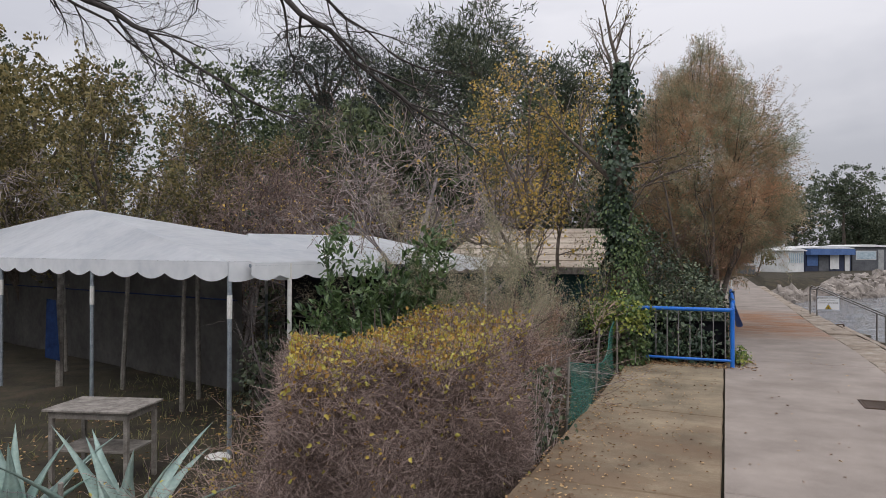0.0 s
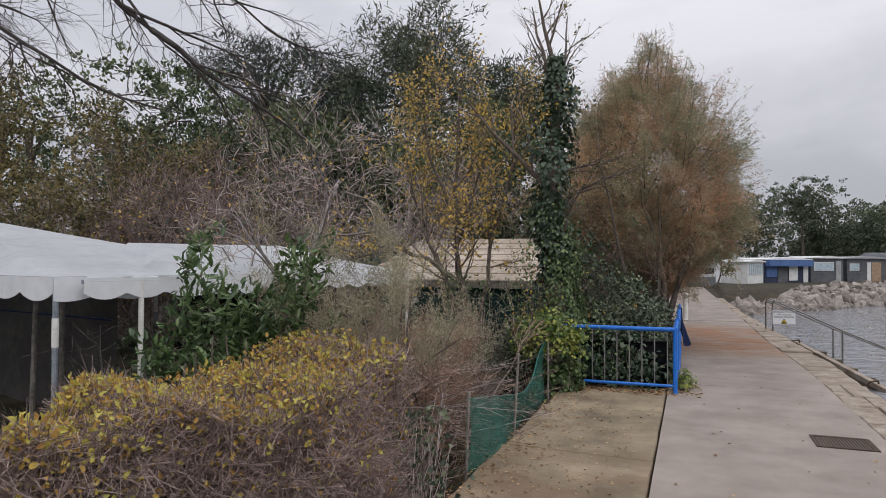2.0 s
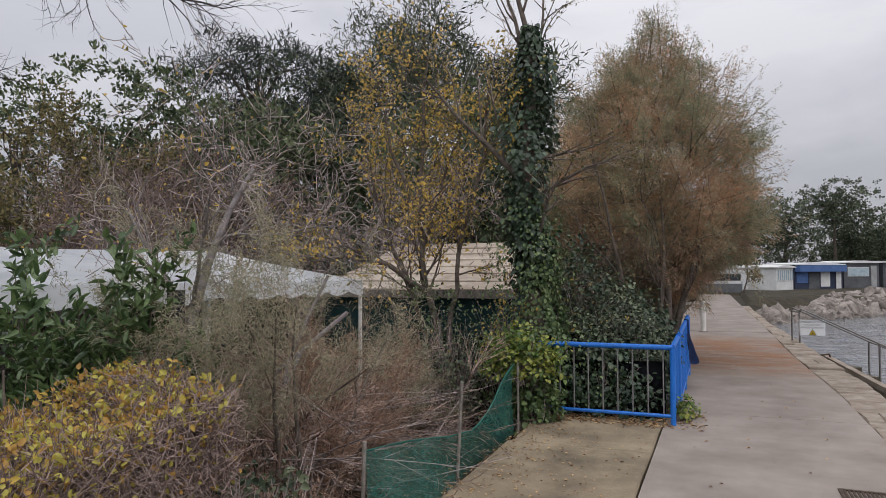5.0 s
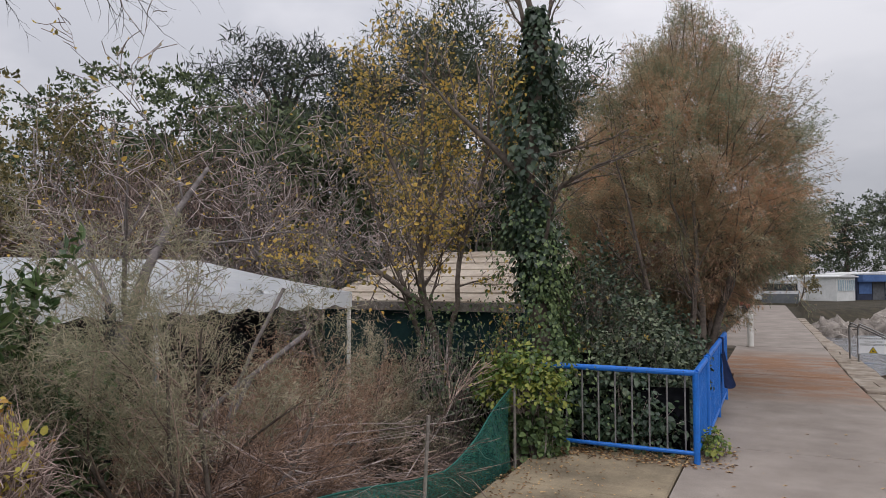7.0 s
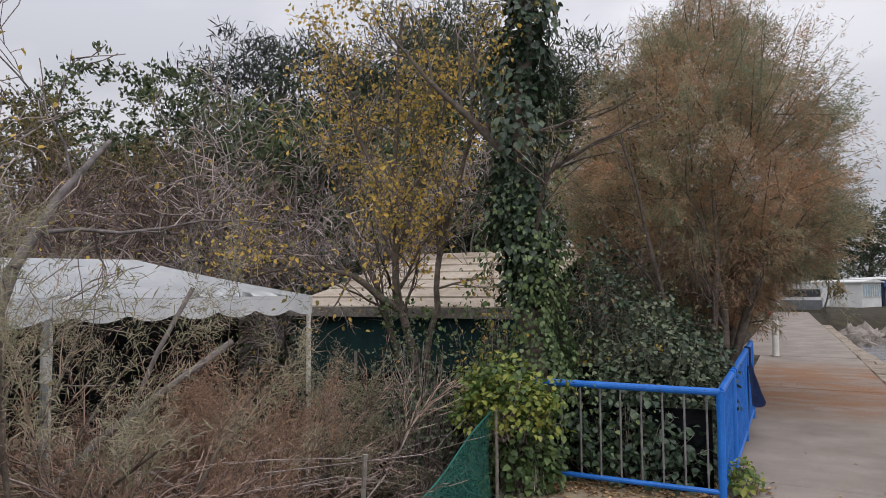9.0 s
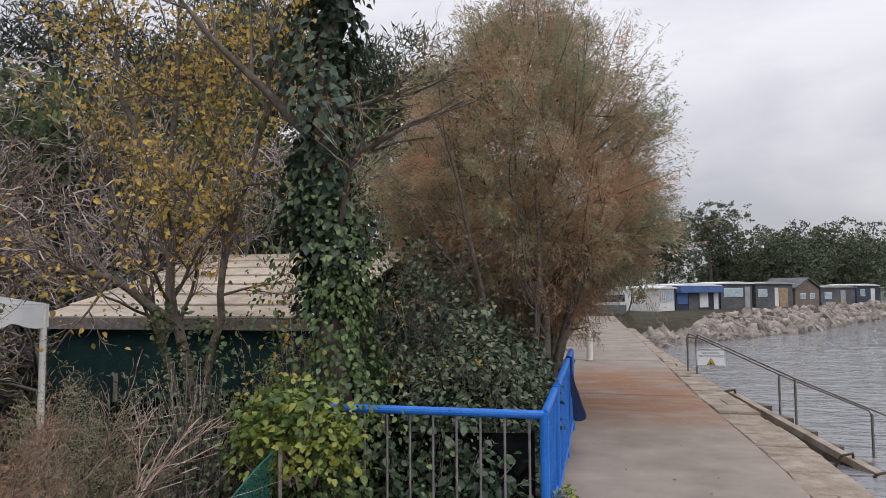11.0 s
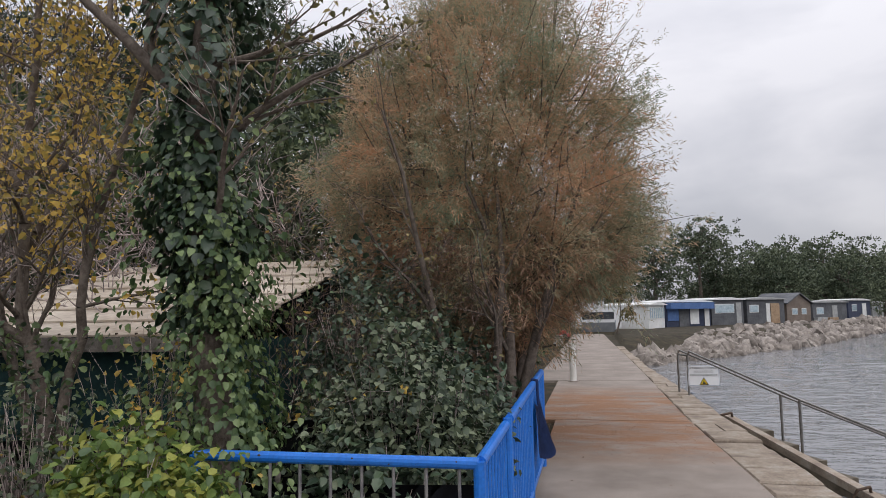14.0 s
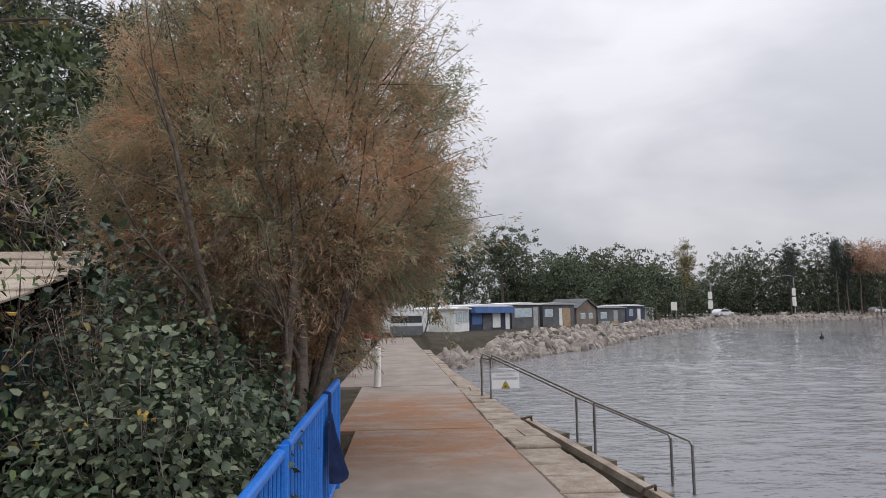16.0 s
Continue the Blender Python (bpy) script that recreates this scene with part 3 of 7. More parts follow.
railing = thing("handrail", "stainless steel double handrail leading down into the sea", "handrail")
for a, m_, b, zm in (((2.25, 23.1), (3.385, 20.24), (4.30, 18.85), 0.29), ((2.38, 22.7), (3.40, 19.31), (4.39, 18.38), 0.335)):
    za = 0.80
    part("rail", pipe(bmesh.new(), [(*a, za - 0.08), (a[0] + 0.03, a[1] - 0.05, za), (m_[0], m_[1], zm), (b[0] - 0.02, b[1] + 0.03, -0.06), (*b, -0.12)], 0.0175, n=10), M_STEEL, railing)
    part("post", rod(bmesh.new(), (*a, -0.06), (*a, za - 0.06), 0.021, n=10), M_STEEL, railing)
    part("post", rod(bmesh.new(), (m_[0], m_[1], -0.5), (m_[0], m_[1], zm), 0.019, n=10), M_STEEL, railing)
    part("post", rod(bmesh.new(), (*b, -1.6), (*b, -0.10), 0.019, n=10), M_STEEL, railing)
part("crossbar", rod(bmesh.new(), (2.25, 23.1, 0.72), (2.38, 22.7, 0.72), 0.019, n=10), M_STEEL, railing)

steps = thing("sea_steps", "wet concrete steps descending from the quay into the sea", "steps")
SD, SN, S0 = Vector((0.439, -0.899, 0)), Vector((0.899, 0.439, 0)), Vector((2.62, 20.45, 0))


def oriented(bm, s0, s1, n0, n1, za0, za1, zb0, zb1):
    """A bar along the flight: bottom and top heights at its start and at its end."""
    v = []
    for s, lo, hi in ((s0, za0, za1), (s1, zb0, zb1)):
        for n, z in ((n0, lo), (n1, lo), (n1, hi), (n0, hi)):
            p = S0 + SD * s + SN * n
            v.append(bm.verts.new((p.x, p.y, z)))
    for f in ((0, 1, 2, 3), (7, 6, 5, 4), (0, 4, 5, 1), (1, 5, 6, 2), (2, 6, 7, 3), (3, 7, 4, 0)):
        bm.faces.new([v[i] for i in f])
    return bm


for k in range(8):
    z = -0.13 - 0.115 * k
    part("tread", oriented(bmesh.new(), 0.5 * k + 0.1, 0.5 * k + 0.55, 0.132, 0.42, z - 0.19, z - 0.1, z - 0.19, z - 0.1), M_QUAY, steps)
part("string_beam", oriented(bmesh.new(), -0.1, 4.6, 0.0, 0.13, -0.14, -0.04, -1.12, -1.02), M_STONE, steps, "pale concrete edge beam of the steps")
part("side_wall", oriented(bmesh.new(), 0.0, 4.4, 0.02, 0.11, -1.6, -0.145, -1.7, -1.08), M_QUAY, steps, "dark wet side wall of the steps")
for s in (0.05, 2.55, 3.1, 4.55):
    p = S0 + SD * s
    zb = -0.05 - 0.2085 * s
    part("iron_bracket", pipe(bmesh.new(), [(p.x - 0.22, p.y - 0.05, zb - 0.22), (p.x - 0.1, p.y - 0.1, zb + 0.03), (p.x + 0.06, p.y - 0.02, zb + 0.05), (p.x + 0.1, p.y + 0.05, zb - 0.12)], 0.018), M_IRON, steps)

sign = thing("warning_sign", "white warning sign with black letters and yellow triangle", "sign", (2.37, 22.66, 0))
M_SIGN = mat("sign_white", (0.78, 0.80, 0.82), (0.86, 0.87, 0.88), 3.0, 0.4, 0.0, 20)
M_SIGNBLACK = mat("sign_black", (0.015, 0.015, 0.02), (0.03, 0.03, 0.035), 3.0, 0.5, 0.0, 20)
M_SIGNYELLOW = mat("sign_yellow", (0.75, 0.50, 0.01), (0.82, 0.58, 0.02), 3.0, 0.5, 0.0, 20)
M_SIGNBLUE = mat("sign_rim", (0.12, 0.16, 0.25), (0.16, 0.2, 0.3), 3.0, 0.5, 0.0, 20)
SW, SZ0, SZ1 = 0.56, 0.155, 0.545
part("panel", boxes((0, SW, -0.006, 0.006, SZ0, SZ1), bevel=0.002), M_SIGN, sign)
part("rim", boxes((0.008, SW - 0.008, -0.0085, -0.0065, SZ0 + 0.008, SZ0 + 0.014), (0.008, SW - 0.008, -0.0085, -0.0065, SZ1 - 0.014, SZ1 - 0.008), (0.008, 0.014, -0.0085, -0.0065, SZ0 + 0.014, SZ1 - 0.014), (SW - 0.014, SW - 0.008, -0.0085, -0.0065, SZ0 + 0.014, SZ1 - 0.014)), M_SIGNBLUE, sign)


def prism(pts, y0, y1):
    bm = bmesh.new()
    a = [bm.verts.new((x, y0, z)) for x, z in pts]
    b = [bm.verts.new((x, y1, z)) for x, z in pts]
    bm.faces.new(a)
    bm.faces.new(b[::-1])
    for i in range(len(pts)):
        j = (i + 1) % len(pts)
        bm.faces.new((a[i], b[i], b[j], a[j]))
    return bm


def lettering(text, size, place, material, parent):
    cu = bpy.data.curves.new("lettering", "FONT")
    cu.body, cu.size, cu.align_x, cu.extrude = text, size, "CENTER", 0.0008
    tmp = bpy.data.objects.new("lettering", cu)
    scene.collection.objects.link(tmp)
    bpy.context.view_layer.update()
    me = bpy.data.meshes.new_from_object(tmp.evaluated_get(bpy.context.evaluated_depsgraph_get()))
    bpy.data.objects.remove(tmp)
    me.materials.clear()
    ob = link_part("lettering", me, material, parent)
    ob.matrix_local = Matrix.Translation(place) @ pose(0, 0, 0, 90, 0, 0)
    return ob


for k, line in enumerate(("UPORABA STOPNIC", "NA LASTNO", "ODGOVORNOST")):
    lettering(line, 0.062, (SW / 2, -0.0085, 0.468 - 0.066 * k), M_SIGNBLACK, sign)
part("triangle_rim", prism([(0.195, 0.175), (0.365, 0.175), (0.28, 0.32)], -0.0085, -0.0065), M_SIGNBLACK, sign)
part("triangle", prism([(0.218, 0.188), (0.342, 0.188), (0.28, 0.297)], -0.0105, -0.0085), M_SIGNYELLOW, sign)
part("pictogram", prism([(0.25, 0.195), (0.31, 0.195), (0.30, 0.225), (0.275, 0.235), (0.29, 0.262), (0.27, 0.255)], -0.0125, -0.0105), M_SIGNBLACK, sign)

# ---------------------------------------------------------------- campsite shelters


def valance(bm, a, b, z_top, drop, period, scallop, thick=0.006, seg=8):
    """A hanging strip from a to b (plan points), with a scalloped lower edge."""
    a, b = Vector((a[0], a[1], 0)), Vector((b[0], b[1], 0))
    L = (b - a).length
    nrm_ = Vector((-(b - a).y, (b - a).x, 0)).normalized() * thick
    cnt = max(2, int(round(L / period)) * seg)
    prev = None
    for i in range(cnt + 1):
        f = i / cnt
        p = a + (b - a) * f
        ph = (f * L / period) % 1.0
        low = z_top - drop + scallop * (abs(math.sin(math.pi * ph)) ** 0.8) * -1 + scallop
        q = [bm.verts.new((p.x, p.y, z_top)), bm.verts.new((p.x, p.y, low)), bm.verts.new((p.x + nrm_.x, p.y + nrm_.y, z_top)), bm.verts.new((p.x + nrm_.x, p.y + nrm_.y, low))]
        if prev:
            bm.faces.new((prev[0], q[0], q[1], prev[1]))
            bm.faces.new((prev[2], prev[3], q[3], q[2]))
            bm.faces.new((prev[1], q[1], q[3], prev[3]))
        prev = q
    return bm


def sheet(bm, quad, nu, nv, sag, thick):
    """A cloth between four corners that sags in the middle."""
    c = [Vector(p) for p in quad]
    g = {}
    for i in range(nu + 1):
        for j in range(nv + 1):
            u, v = i / nu, j / nv
            p = c[0] * (1 - u) * (1 - v) + c[1] * u * (1 - v) + c[2] * u * v + c[3] * (1 - u) * v
            p.z -= sag * math.sin(math.pi * v) * (0.6 + 0.4 * math.sin(math.pi * u * 3) ** 2)
            g[i, j] = bm.verts.new(p)
    fs = [bm.faces.new((g[i, j], g[i + 1, j], g[i + 1, j + 1], g[i, j + 1])) for i in range(nu) for j in range(nv)]
    bmesh.ops.solidify(bm, geom=fs, thickness=thick)
    return bm


ZC = -0.42
# pavilion with a hipped white roof
CU, CV = Vector((-0.965, 0.26, 0)), Vector((0.26, 0.965, 0))
C0 = Vector((-4.80, 6.80, 0))


def pav(u, v, z):
    p = C0 + CU * u + CV * v
    return (p.x, p.y, z)


pavilion = thing("pavilion_tent", "white tarpaulin pavilion tent with a scalloped valance", "tent")
PL, PD, ZE, ZR = 13.0, 2.9, 1.655, 2.5
bm = bmesh.new()
sheet(bm, (pav(-0.0, 0, ZE), pav(PL, 0, ZE), pav(PL - 6.2, PD / 2, ZR), pav(6.2, PD / 2, ZR)), 10, 5, 0.03, 0.006)
part("roof_panel", bm, M_TARP, pavilion)
bm = bmesh.new()
sheet(bm, (pav(PL, PD, ZE), pav(0, PD, ZE), pav(6.2, PD / 2, ZR), pav(PL - 6.2, PD / 2, ZR)), 10, 5, 0.03, 0.006)
part("roof_panel", bm, M_TARP, pavilion)
for u0, u1 in ((0, 6.2), (PL, PL - 6.2)):
    bm = bmesh.new()
    sheet(bm, (pav(u0, 0, ZE), pav(u0, PD, ZE), pav(u1, PD / 2, ZR), pav(u1, PD / 2, ZR)), 6, 5, 0.03, 0.006)
    part("roof_panel", bm, M_TARP, pavilion)
for (u0, v0), (u1, v1) in (((0, 0), (PL, 0)), ((0, PD), (0, 0)), ((PL, PD), (0, PD))):
    part("valance", valance(bmesh.new(), pav(u0, v0, 0)[:2], pav(u1, v1, 0)[:2], ZE - 0.002, 0.215, 0.62, 0.075), M_TARP, pavilion)
for u, v in ((0.02, 0.03), (3.1, 0.03), (6.2, 0.03), (0.02, PD - 0.03), (3.1, PD - 0.03), (6.2, PD - 0.03), (PL - 0.03, PD - 0.03), (PL - 0.03, 0.03)):
    part("pole", rods((pav(u, v, ZC), pav(u, v, ZE - 0.01)), r=0.026, n=10), M_GALV, pavilion)
    part("pole_joint", rods((pav(u, v, 1.05), pav(u, v, 1.3)), r=0.029, n=10), M_WHITE, pavilion)
for u0, v0, u1, v1 in ((0, 0.03, PL, 0.03), (0, PD - 0.03, PL, PD - 0.03), (0.02, 0, 0.02, PD)):
    part("eave_bar", rods((pav(u0, v0, ZE - 0.03), pav(u1, v1, ZE - 0.03)), r=0.02, n=8), M_GALV, pavilion)

# hung sheets behind the pavilion
screen = thing("grey_screen", "sagging grey tarpaulin screen tied between posts", "screen")
bm = bmesh.new()
sheet(bm, (pav(2.5, 2.0, ZC + 0.05), pav(PL - 0.3, 2.0, ZC + 0.05), pav(PL - 0.3, 1.95, 1.56), pav(2.5, 1.95, 1.58)), 14, 8, 0.05, 0.006)
part("cloth", bm, M_GREYTARP, screen)
part("seam", rods((pav(2.6, 1.94, 1.02), pav(PL - 0.4, 1.94, 0.98)), r=0.012, n=6), M_BLUECLOTH, screen, "dark blue seam rope")
shade = thing("black_shade_net", "black shade netting closing the rear of the shelter", "shade net")
bm = bmesh.new()
sheet(bm, (pav(2.7, PD + 0.25, ZC), (-5.4, 12.8, ZC), (-5.4, 12.8, 1.62), pav(2.7, PD + 0.25, 1.62)), 16, 8, 0.04, 0.005)
part("net", bm, M_BLACKNET, shade, smooth=True)
bm = bmesh.new()
sheet(bm, (pav(-0.5, PD - 0.6, ZC), pav(2.9, PD + 0.2, ZC), pav(2.9, PD + 0.2, 1.6), pav(-0.5, PD - 0.6, 1.6)), 10, 8, 0.04, 0.005)
part("net", bm, M_BLACKNET, shade, smooth=True)

# old wooden posts about the pavilion
for k, (u, v, h, lean, w) in enumerate(((2.2, 0.8, 1.95, 0.02, 0.035), (2.75, 1.4, 1.9, -0.05, 0.04), (4.4, 1.1, 1.9, 0.10, 0.04), (5.2, 0.5, 1.95, 0.0, 0.06), (6.6, 1.2, 1.8, -0.12, 0.04))):
    po = thing("timber_post", "weathered grey timber post in the campsite", "post", pav(u, v, ZC), group="campsite posts")
    bm = bmesh.new()
    bm2 = rod(bm, (0, 0, -0.05), (lean, 0.02, h), w, w * 0.8, n=7)
    part("shaft", bm2, M_GREYWOOD, po)
cloth_l = thing("blue_cloth", "blue cloth hanging from a timber post", "cloth", pav(5.15, 0.35, 0))
bm = bmesh.new()
sheet(bm, ((-0.13, 0, 0.1), (0.14, 0.05, 0.05), (0.11, 0, 1.0), (-0.1, 0, 1.02)), 6, 8, 0.03, 0.01)
part("cloth", bm, mat("faded_blue_cloth", (0.012, 0.03, 0.10), (0.03, 0.07, 0.2), 5.0, 0.85, 0.3, 30), cloth_l)

# small table under the pavilion's front
table = thing("garden_table", "small grey weathered wooden table with thin legs", "table", (-5.32, 5.72, ZC), rz=16)
TT = 0.76
for k in range(5):
    part("top_board", boxes((-0.42, 0.42, -0.29 + k * 0.117, -0.178 + k * 0.117, TT - 0.022, TT), bevel=0.004), M_GREYWOOD, table)
part("apron", boxes((-0.38, 0.38, -0.25, -0.23, TT - 0.085, TT - 0.024), (-0.38, 0.38, 0.23, 0.25, TT - 0.085, TT - 0.024), (-0.38, -0.36, -0.23, 0.23, TT - 0.085, TT - 0.024), (0.36, 0.38, -0.23, 0.23, TT - 0.085, TT - 0.024)), M_GREYWOOD, table)
for x, y in ((-0.36, -0.23), (0.36, -0.23), (-0.36, 0.23), (0.36, 0.23)):
    part("leg", boxes((x - 0.02, x + 0.02, y - 0.02, y + 0.02, 0, TT - 0.086), bevel=0.003), M_GREYWOOD, table)
part("shelf_board", boxes((-0.36, 0.36, -0.2, 0.2, 0.36, 0.38), bevel=0.003), M_GREYWOOD, table)

# long white awning facing the promenade
awning = thing("awning_tent", "long white tarpaulin awning with stains and scalloped edge", "awning")
AF0, AF1 = (-4.62, 6.95), (-3.80, 12.22)
AR0, AR1 = (-6.8, 9.6), (-5.75, 11.6)
AZE, AZR = 1.64, 2.04


def lerp(a, b, f):
    return tuple(p + (q - p) * f for p, q in zip(a, b))


for k in range(3):
    f0, f1 = k / 3, (k + 1) / 3
    bm = bmesh.new()
    sheet(bm, ((*lerp(AF0, AF1, f0), AZE), (*lerp(AF0, AF1, f1), AZE), (*lerp(AR0, AR1, f1), AZR), (*lerp(AR0, AR1, f0), AZR)), 6, 5, 0.035, 0.006)
    part("roof_panel", bm, M_TARP, awning, "white tarpaulin with brown dirt" if k == 0 else "")
bm = bmesh.new()
sheet(bm, ((*AF1, AZE), (-6.6, 13.9, AZE), (*AR1, AZR), (*AR1, AZR)), 6, 5, 0.03, 0.006)
part("end_panel", bm, M_TARP, awning)
bm = bmesh.new()
sheet(bm, ((-8.6, 10.6, AZE), (-7.4, 13.6, AZE), (*AR1, AZR), (*AR0, AZR)), 8, 4, 0.03, 0.006)
part("roof_panel", bm, M_TARP, awning)
part("valance", valance(bmesh.new(), AF0, AF1, AZE - 0.002, 0.19, 0.42, 0.06), M_TARP, awning)
part("valance", valance(bmesh.new(), AF1, (-6.6, 13.9), AZE - 0.002, 0.19, 0.42, 0.06), M_TARP, awning)
for f in (0.11, 0.52, 0.995):
    x, y = lerp(AF0, AF1, f)
    part("pole", rods(((x - 0.02, y, ZC), (x - 0.02, y, AZE - 0.01)), r=0.026, n=10), M_WHITE, awning)
    part("pole_band", rods(((x - 0.02, y, 0.2), (x - 0.02, y, 0.24)), ((x - 0.02, y, 0.6), (x - 0.02, y, 0.63)), r=0.031, n=10), M_BLACKNET, awning)
part("eave_bar", rods(((AF0[0] - 0.02, AF0[1], AZE - 0.03), (AF1[0] - 0.02, AF1[1], AZE - 0.03)), r=0.02, n=8), M_GALV, awning)

# low shed with a beige sheet roof and dark green walls
shed = thing("camp_shed", "low camp shed with beige sheet roof and dark green walls", "shed")
SX0, SX1, SY0, SY1, SZF, SZB = -5.6, -2.2, 14.0, 17.2, 1.47, 2.32
M_ROOF = mat("beige_roof_sheet", (0.38, 0.31, 0.24), (0.60, 0.53, 0.44), 1.5, 0.75, 0.25, 14, c3=(0.52, 0.45, 0.37))
nst = 7
for k in range(nst):
    y0_, y1_ = SY0 + (SY1 - SY0) * k / nst, SY0 + (SY1 - SY0) * (k + 1) / nst
    z0_, z1_ = SZF + (SZB - SZF) * k / nst, SZF + (SZB - SZF) * (k + 1) / nst
    bm = bmesh.new()
    v = [bm.verts.new(p) for p in ((SX0, y0_ - 0.05, z0_ + 0.012), (SX1, y0_ - 0.05, z0_ + 0.012), (SX1, y1_, z1_), (SX0, y1_, z1_), (SX0, y0_ - 0.05, z0_ - 0.006), (SX1, y0_ - 0.05, z0_ - 0.006), (SX1, y1_, z1_ - 0.018), (SX0, y1_, z1_ - 0.018))]
    for f in ((0, 1, 2, 3), (7, 6, 5, 4), (0, 4, 5, 1), (2, 6, 7, 3), (1, 5, 6, 2), (0, 3, 7, 4)):
        bm.faces.new([v[i] for i in f])
    part("roof_board", bm, M_ROOF, shed)
part("gutter", boxes((SX0, SX1, SY0 - 0.09, SY0 - 0.055, SZF - 0.13, SZF - 0.012)), M_GREYWOOD, shed)
for k in range(18):
    x = SX0 + 0.12 + k * (SX1 - SX0 - 0.2) / 17
    part("roof_screw", rods(((x, SY0 - 0.04, SZF + 0.008), (x, SY0 - 0.04, SZF + 0.026)), r=0.012, n=6), M_IRON, shed)
part("wall", boxes((SX0 + 0.1, SX1 - 0.1, SY0 + 0.05, SY0 + 0.09, ZC, SZF - 0.06)), M_DKGREEN, shed)
part("wall", boxes((SX1 - 0.1, SX1 - 0.06, SY0 + 0.05, SY1 - 0.1, ZC, SZF - 0.06)), M_DKGREEN, shed)
part("wall", boxes((SX0 + 0.06, SX0 + 0.1, SY0 + 0.05, SY1 - 0.1, ZC, SZF - 0.06)), M_DKGREEN, shed)
part("wall", boxes((SX0 + 0.1, SX1 - 0.1, SY1 - 0.14, SY1 - 0.1, ZC, SZB - 0.06)), M_DKGREEN, shed)

# dark fence sheet behind the brush, from the awning to the ivy
backnet = thing("dark_net_fence", "dark netting fence behind the brush and ivy", "net fence")
bm = bmesh.new()
sheet(bm, ((-3.8, 12.95, ZC), (-0.35, 13.6, ZC + 0.3), (-0.35, 13.6, 0.95), (-3.8, 12.95, 0.75)), 18, 6, 0.04, 0.006)
part("net", bm, M_BLACKNET, backnet, smooth=True)
for x, y in ((-3.8, 12.97), (-2.1, 13.28), (-0.4, 13.6)):
    part("stake", rods(((x, y + 0.03, ZC - 0.05), (x, y + 0.03, 1.0)), r=0.02, n=7), M_GREYWOOD, backnet)

# dark shade net tied behind the blue fence
fnet = thing("dark_net_fence", "dark shade netting tied behind the blue fence", "net fence")
bm = bmesh.new()
sheet(bm, ((-2.7, 12.78, -0.4), (0.0, 12.80, 0.0), (0.0, 12.80, 0.66), (-2.7, 12.78, 0.58)), 22, 6, 0.05, 0.005)
part("net", bm, M_BLACKNET, fnet, smooth=True)
for x, y in ((-2.7, 12.83), (-1.2, 12.84)):
    part("stake", rods(((x, y, ZC - 0.05), (x, y, 0.78)), r=0.018, n=7), M_GREYWOOD, fnet)

# green garden net along the slabs: threads with holes, on stakes
gnet = thing("green_net", "torn green plastic garden net slumping between stakes", "garden net")
NA, NB = Vector((-1.50, 8.05, 0)), Vector((-1.52, 11.72, 0))


def net_top(f):
    return float(np.interp(f, [0, 0.2, 0.42, 0.55, 0.75, 0.9, 1.0], [0.62, 0.50, 0.36, 0.32, 0.45, 0.60, 0.70]))


def net_pt(f, h):
    p = NA + (NB - NA) * f
    z = -0.08 + (net_top(f) + 0.08) * h
    return (p.x + 0.05 * math.sin(9 * f + 2.5 * h) + 0.07 * (1 - h) * math.sin(5 * f), p.y, z)


bm = bmesh.new()
gr = {}
for i in range(61):
    for j in range(13):
        gr[i, j] = bm.verts.new(net_pt(i / 60, j / 12))
fs = [bm.faces.new((gr[i, j], gr[i + 1, j], gr[i + 1, j + 1], gr[i, j + 1])) for i in range(60) for j in range(12)]
M_NETSEE = mat("green_net_mesh", (0.014, 0.10, 0.08), (0.035, 0.17, 0.135), 3.0, 0.75, 0.4, 150)
nt = M_NETSEE.node_tree
tb = nt.nodes.new("ShaderNodeBsdfTransparent")
ms = nt.nodes.new("ShaderNodeMixShader")
wv = nt.nodes.new("ShaderNodeTexNoise")
wv.inputs["Scale"].default_value = 140
mr = nt.nodes.new("ShaderNodeMapRange")
mr.inputs["From Min"].default_value, mr.inputs["From Max"].default_value = 0.45, 0.56
nt.links.new(wv.outputs["Fac"], mr.inputs["Value"])
mr.inputs["To Min"].default_value, mr.inputs["To Max"].default_value = 0.25, 1.0
nt.links.new(mr.outputs[0], ms.inputs[0])
nt.links.new(tb.outputs[0], ms.inputs[1])
nt.links.new(nt.nodes["Principled BSDF"].outputs[0], ms.inputs[2])
nt.links.new(ms.outputs[0], nt.nodes["Material Output"].inputs["Surface"])
part("mesh_sheet", bm, M_NETSEE, gnet, smooth=True)
part("hem", pipe(bmesh.new(), [net_pt(i / 24, 1.0) for i in range(25)], 0.007, n=5), M_GREENNET, gnet)
for f, h, ln in ((0.0, 0.68, 0.03), (0.46, 0.80, 0.06), (1.0, 0.74, 0.0)):
    p = NA + (NB - NA) * f
    part("stake", rods(((p.x, p.y, -0.3), (p.x + ln, p.y, h)), r=0.014, n=7), M_GREYWOOD, gnet)

# white plastic stake in the brush, thin stakes by the hedge
for k, (x, y, h, r, lean) in enumerate(((-2.75, 7.95, 0.95, 0.02, 0.02), (-3.0, 5.35, 0.75, 0.018, -0.05), (-4.1, 7.3, 1.0, 0.012, 0.0), (-4.25, 4.9, 0.42, 0.022, 0.0))):
    st = thing("stake", "thin pale stake standing in the undergrowth", "stake", (x, y, ZC), group="garden stakes")
    part("shaft", rods(((0, 0, -0.1), (lean, 0, h)), r=r, n=8), (M_WHITE, M_GREYWOOD, M_GREYWOOD, M_WHITE)[k], st)

# agaves before the pavilion


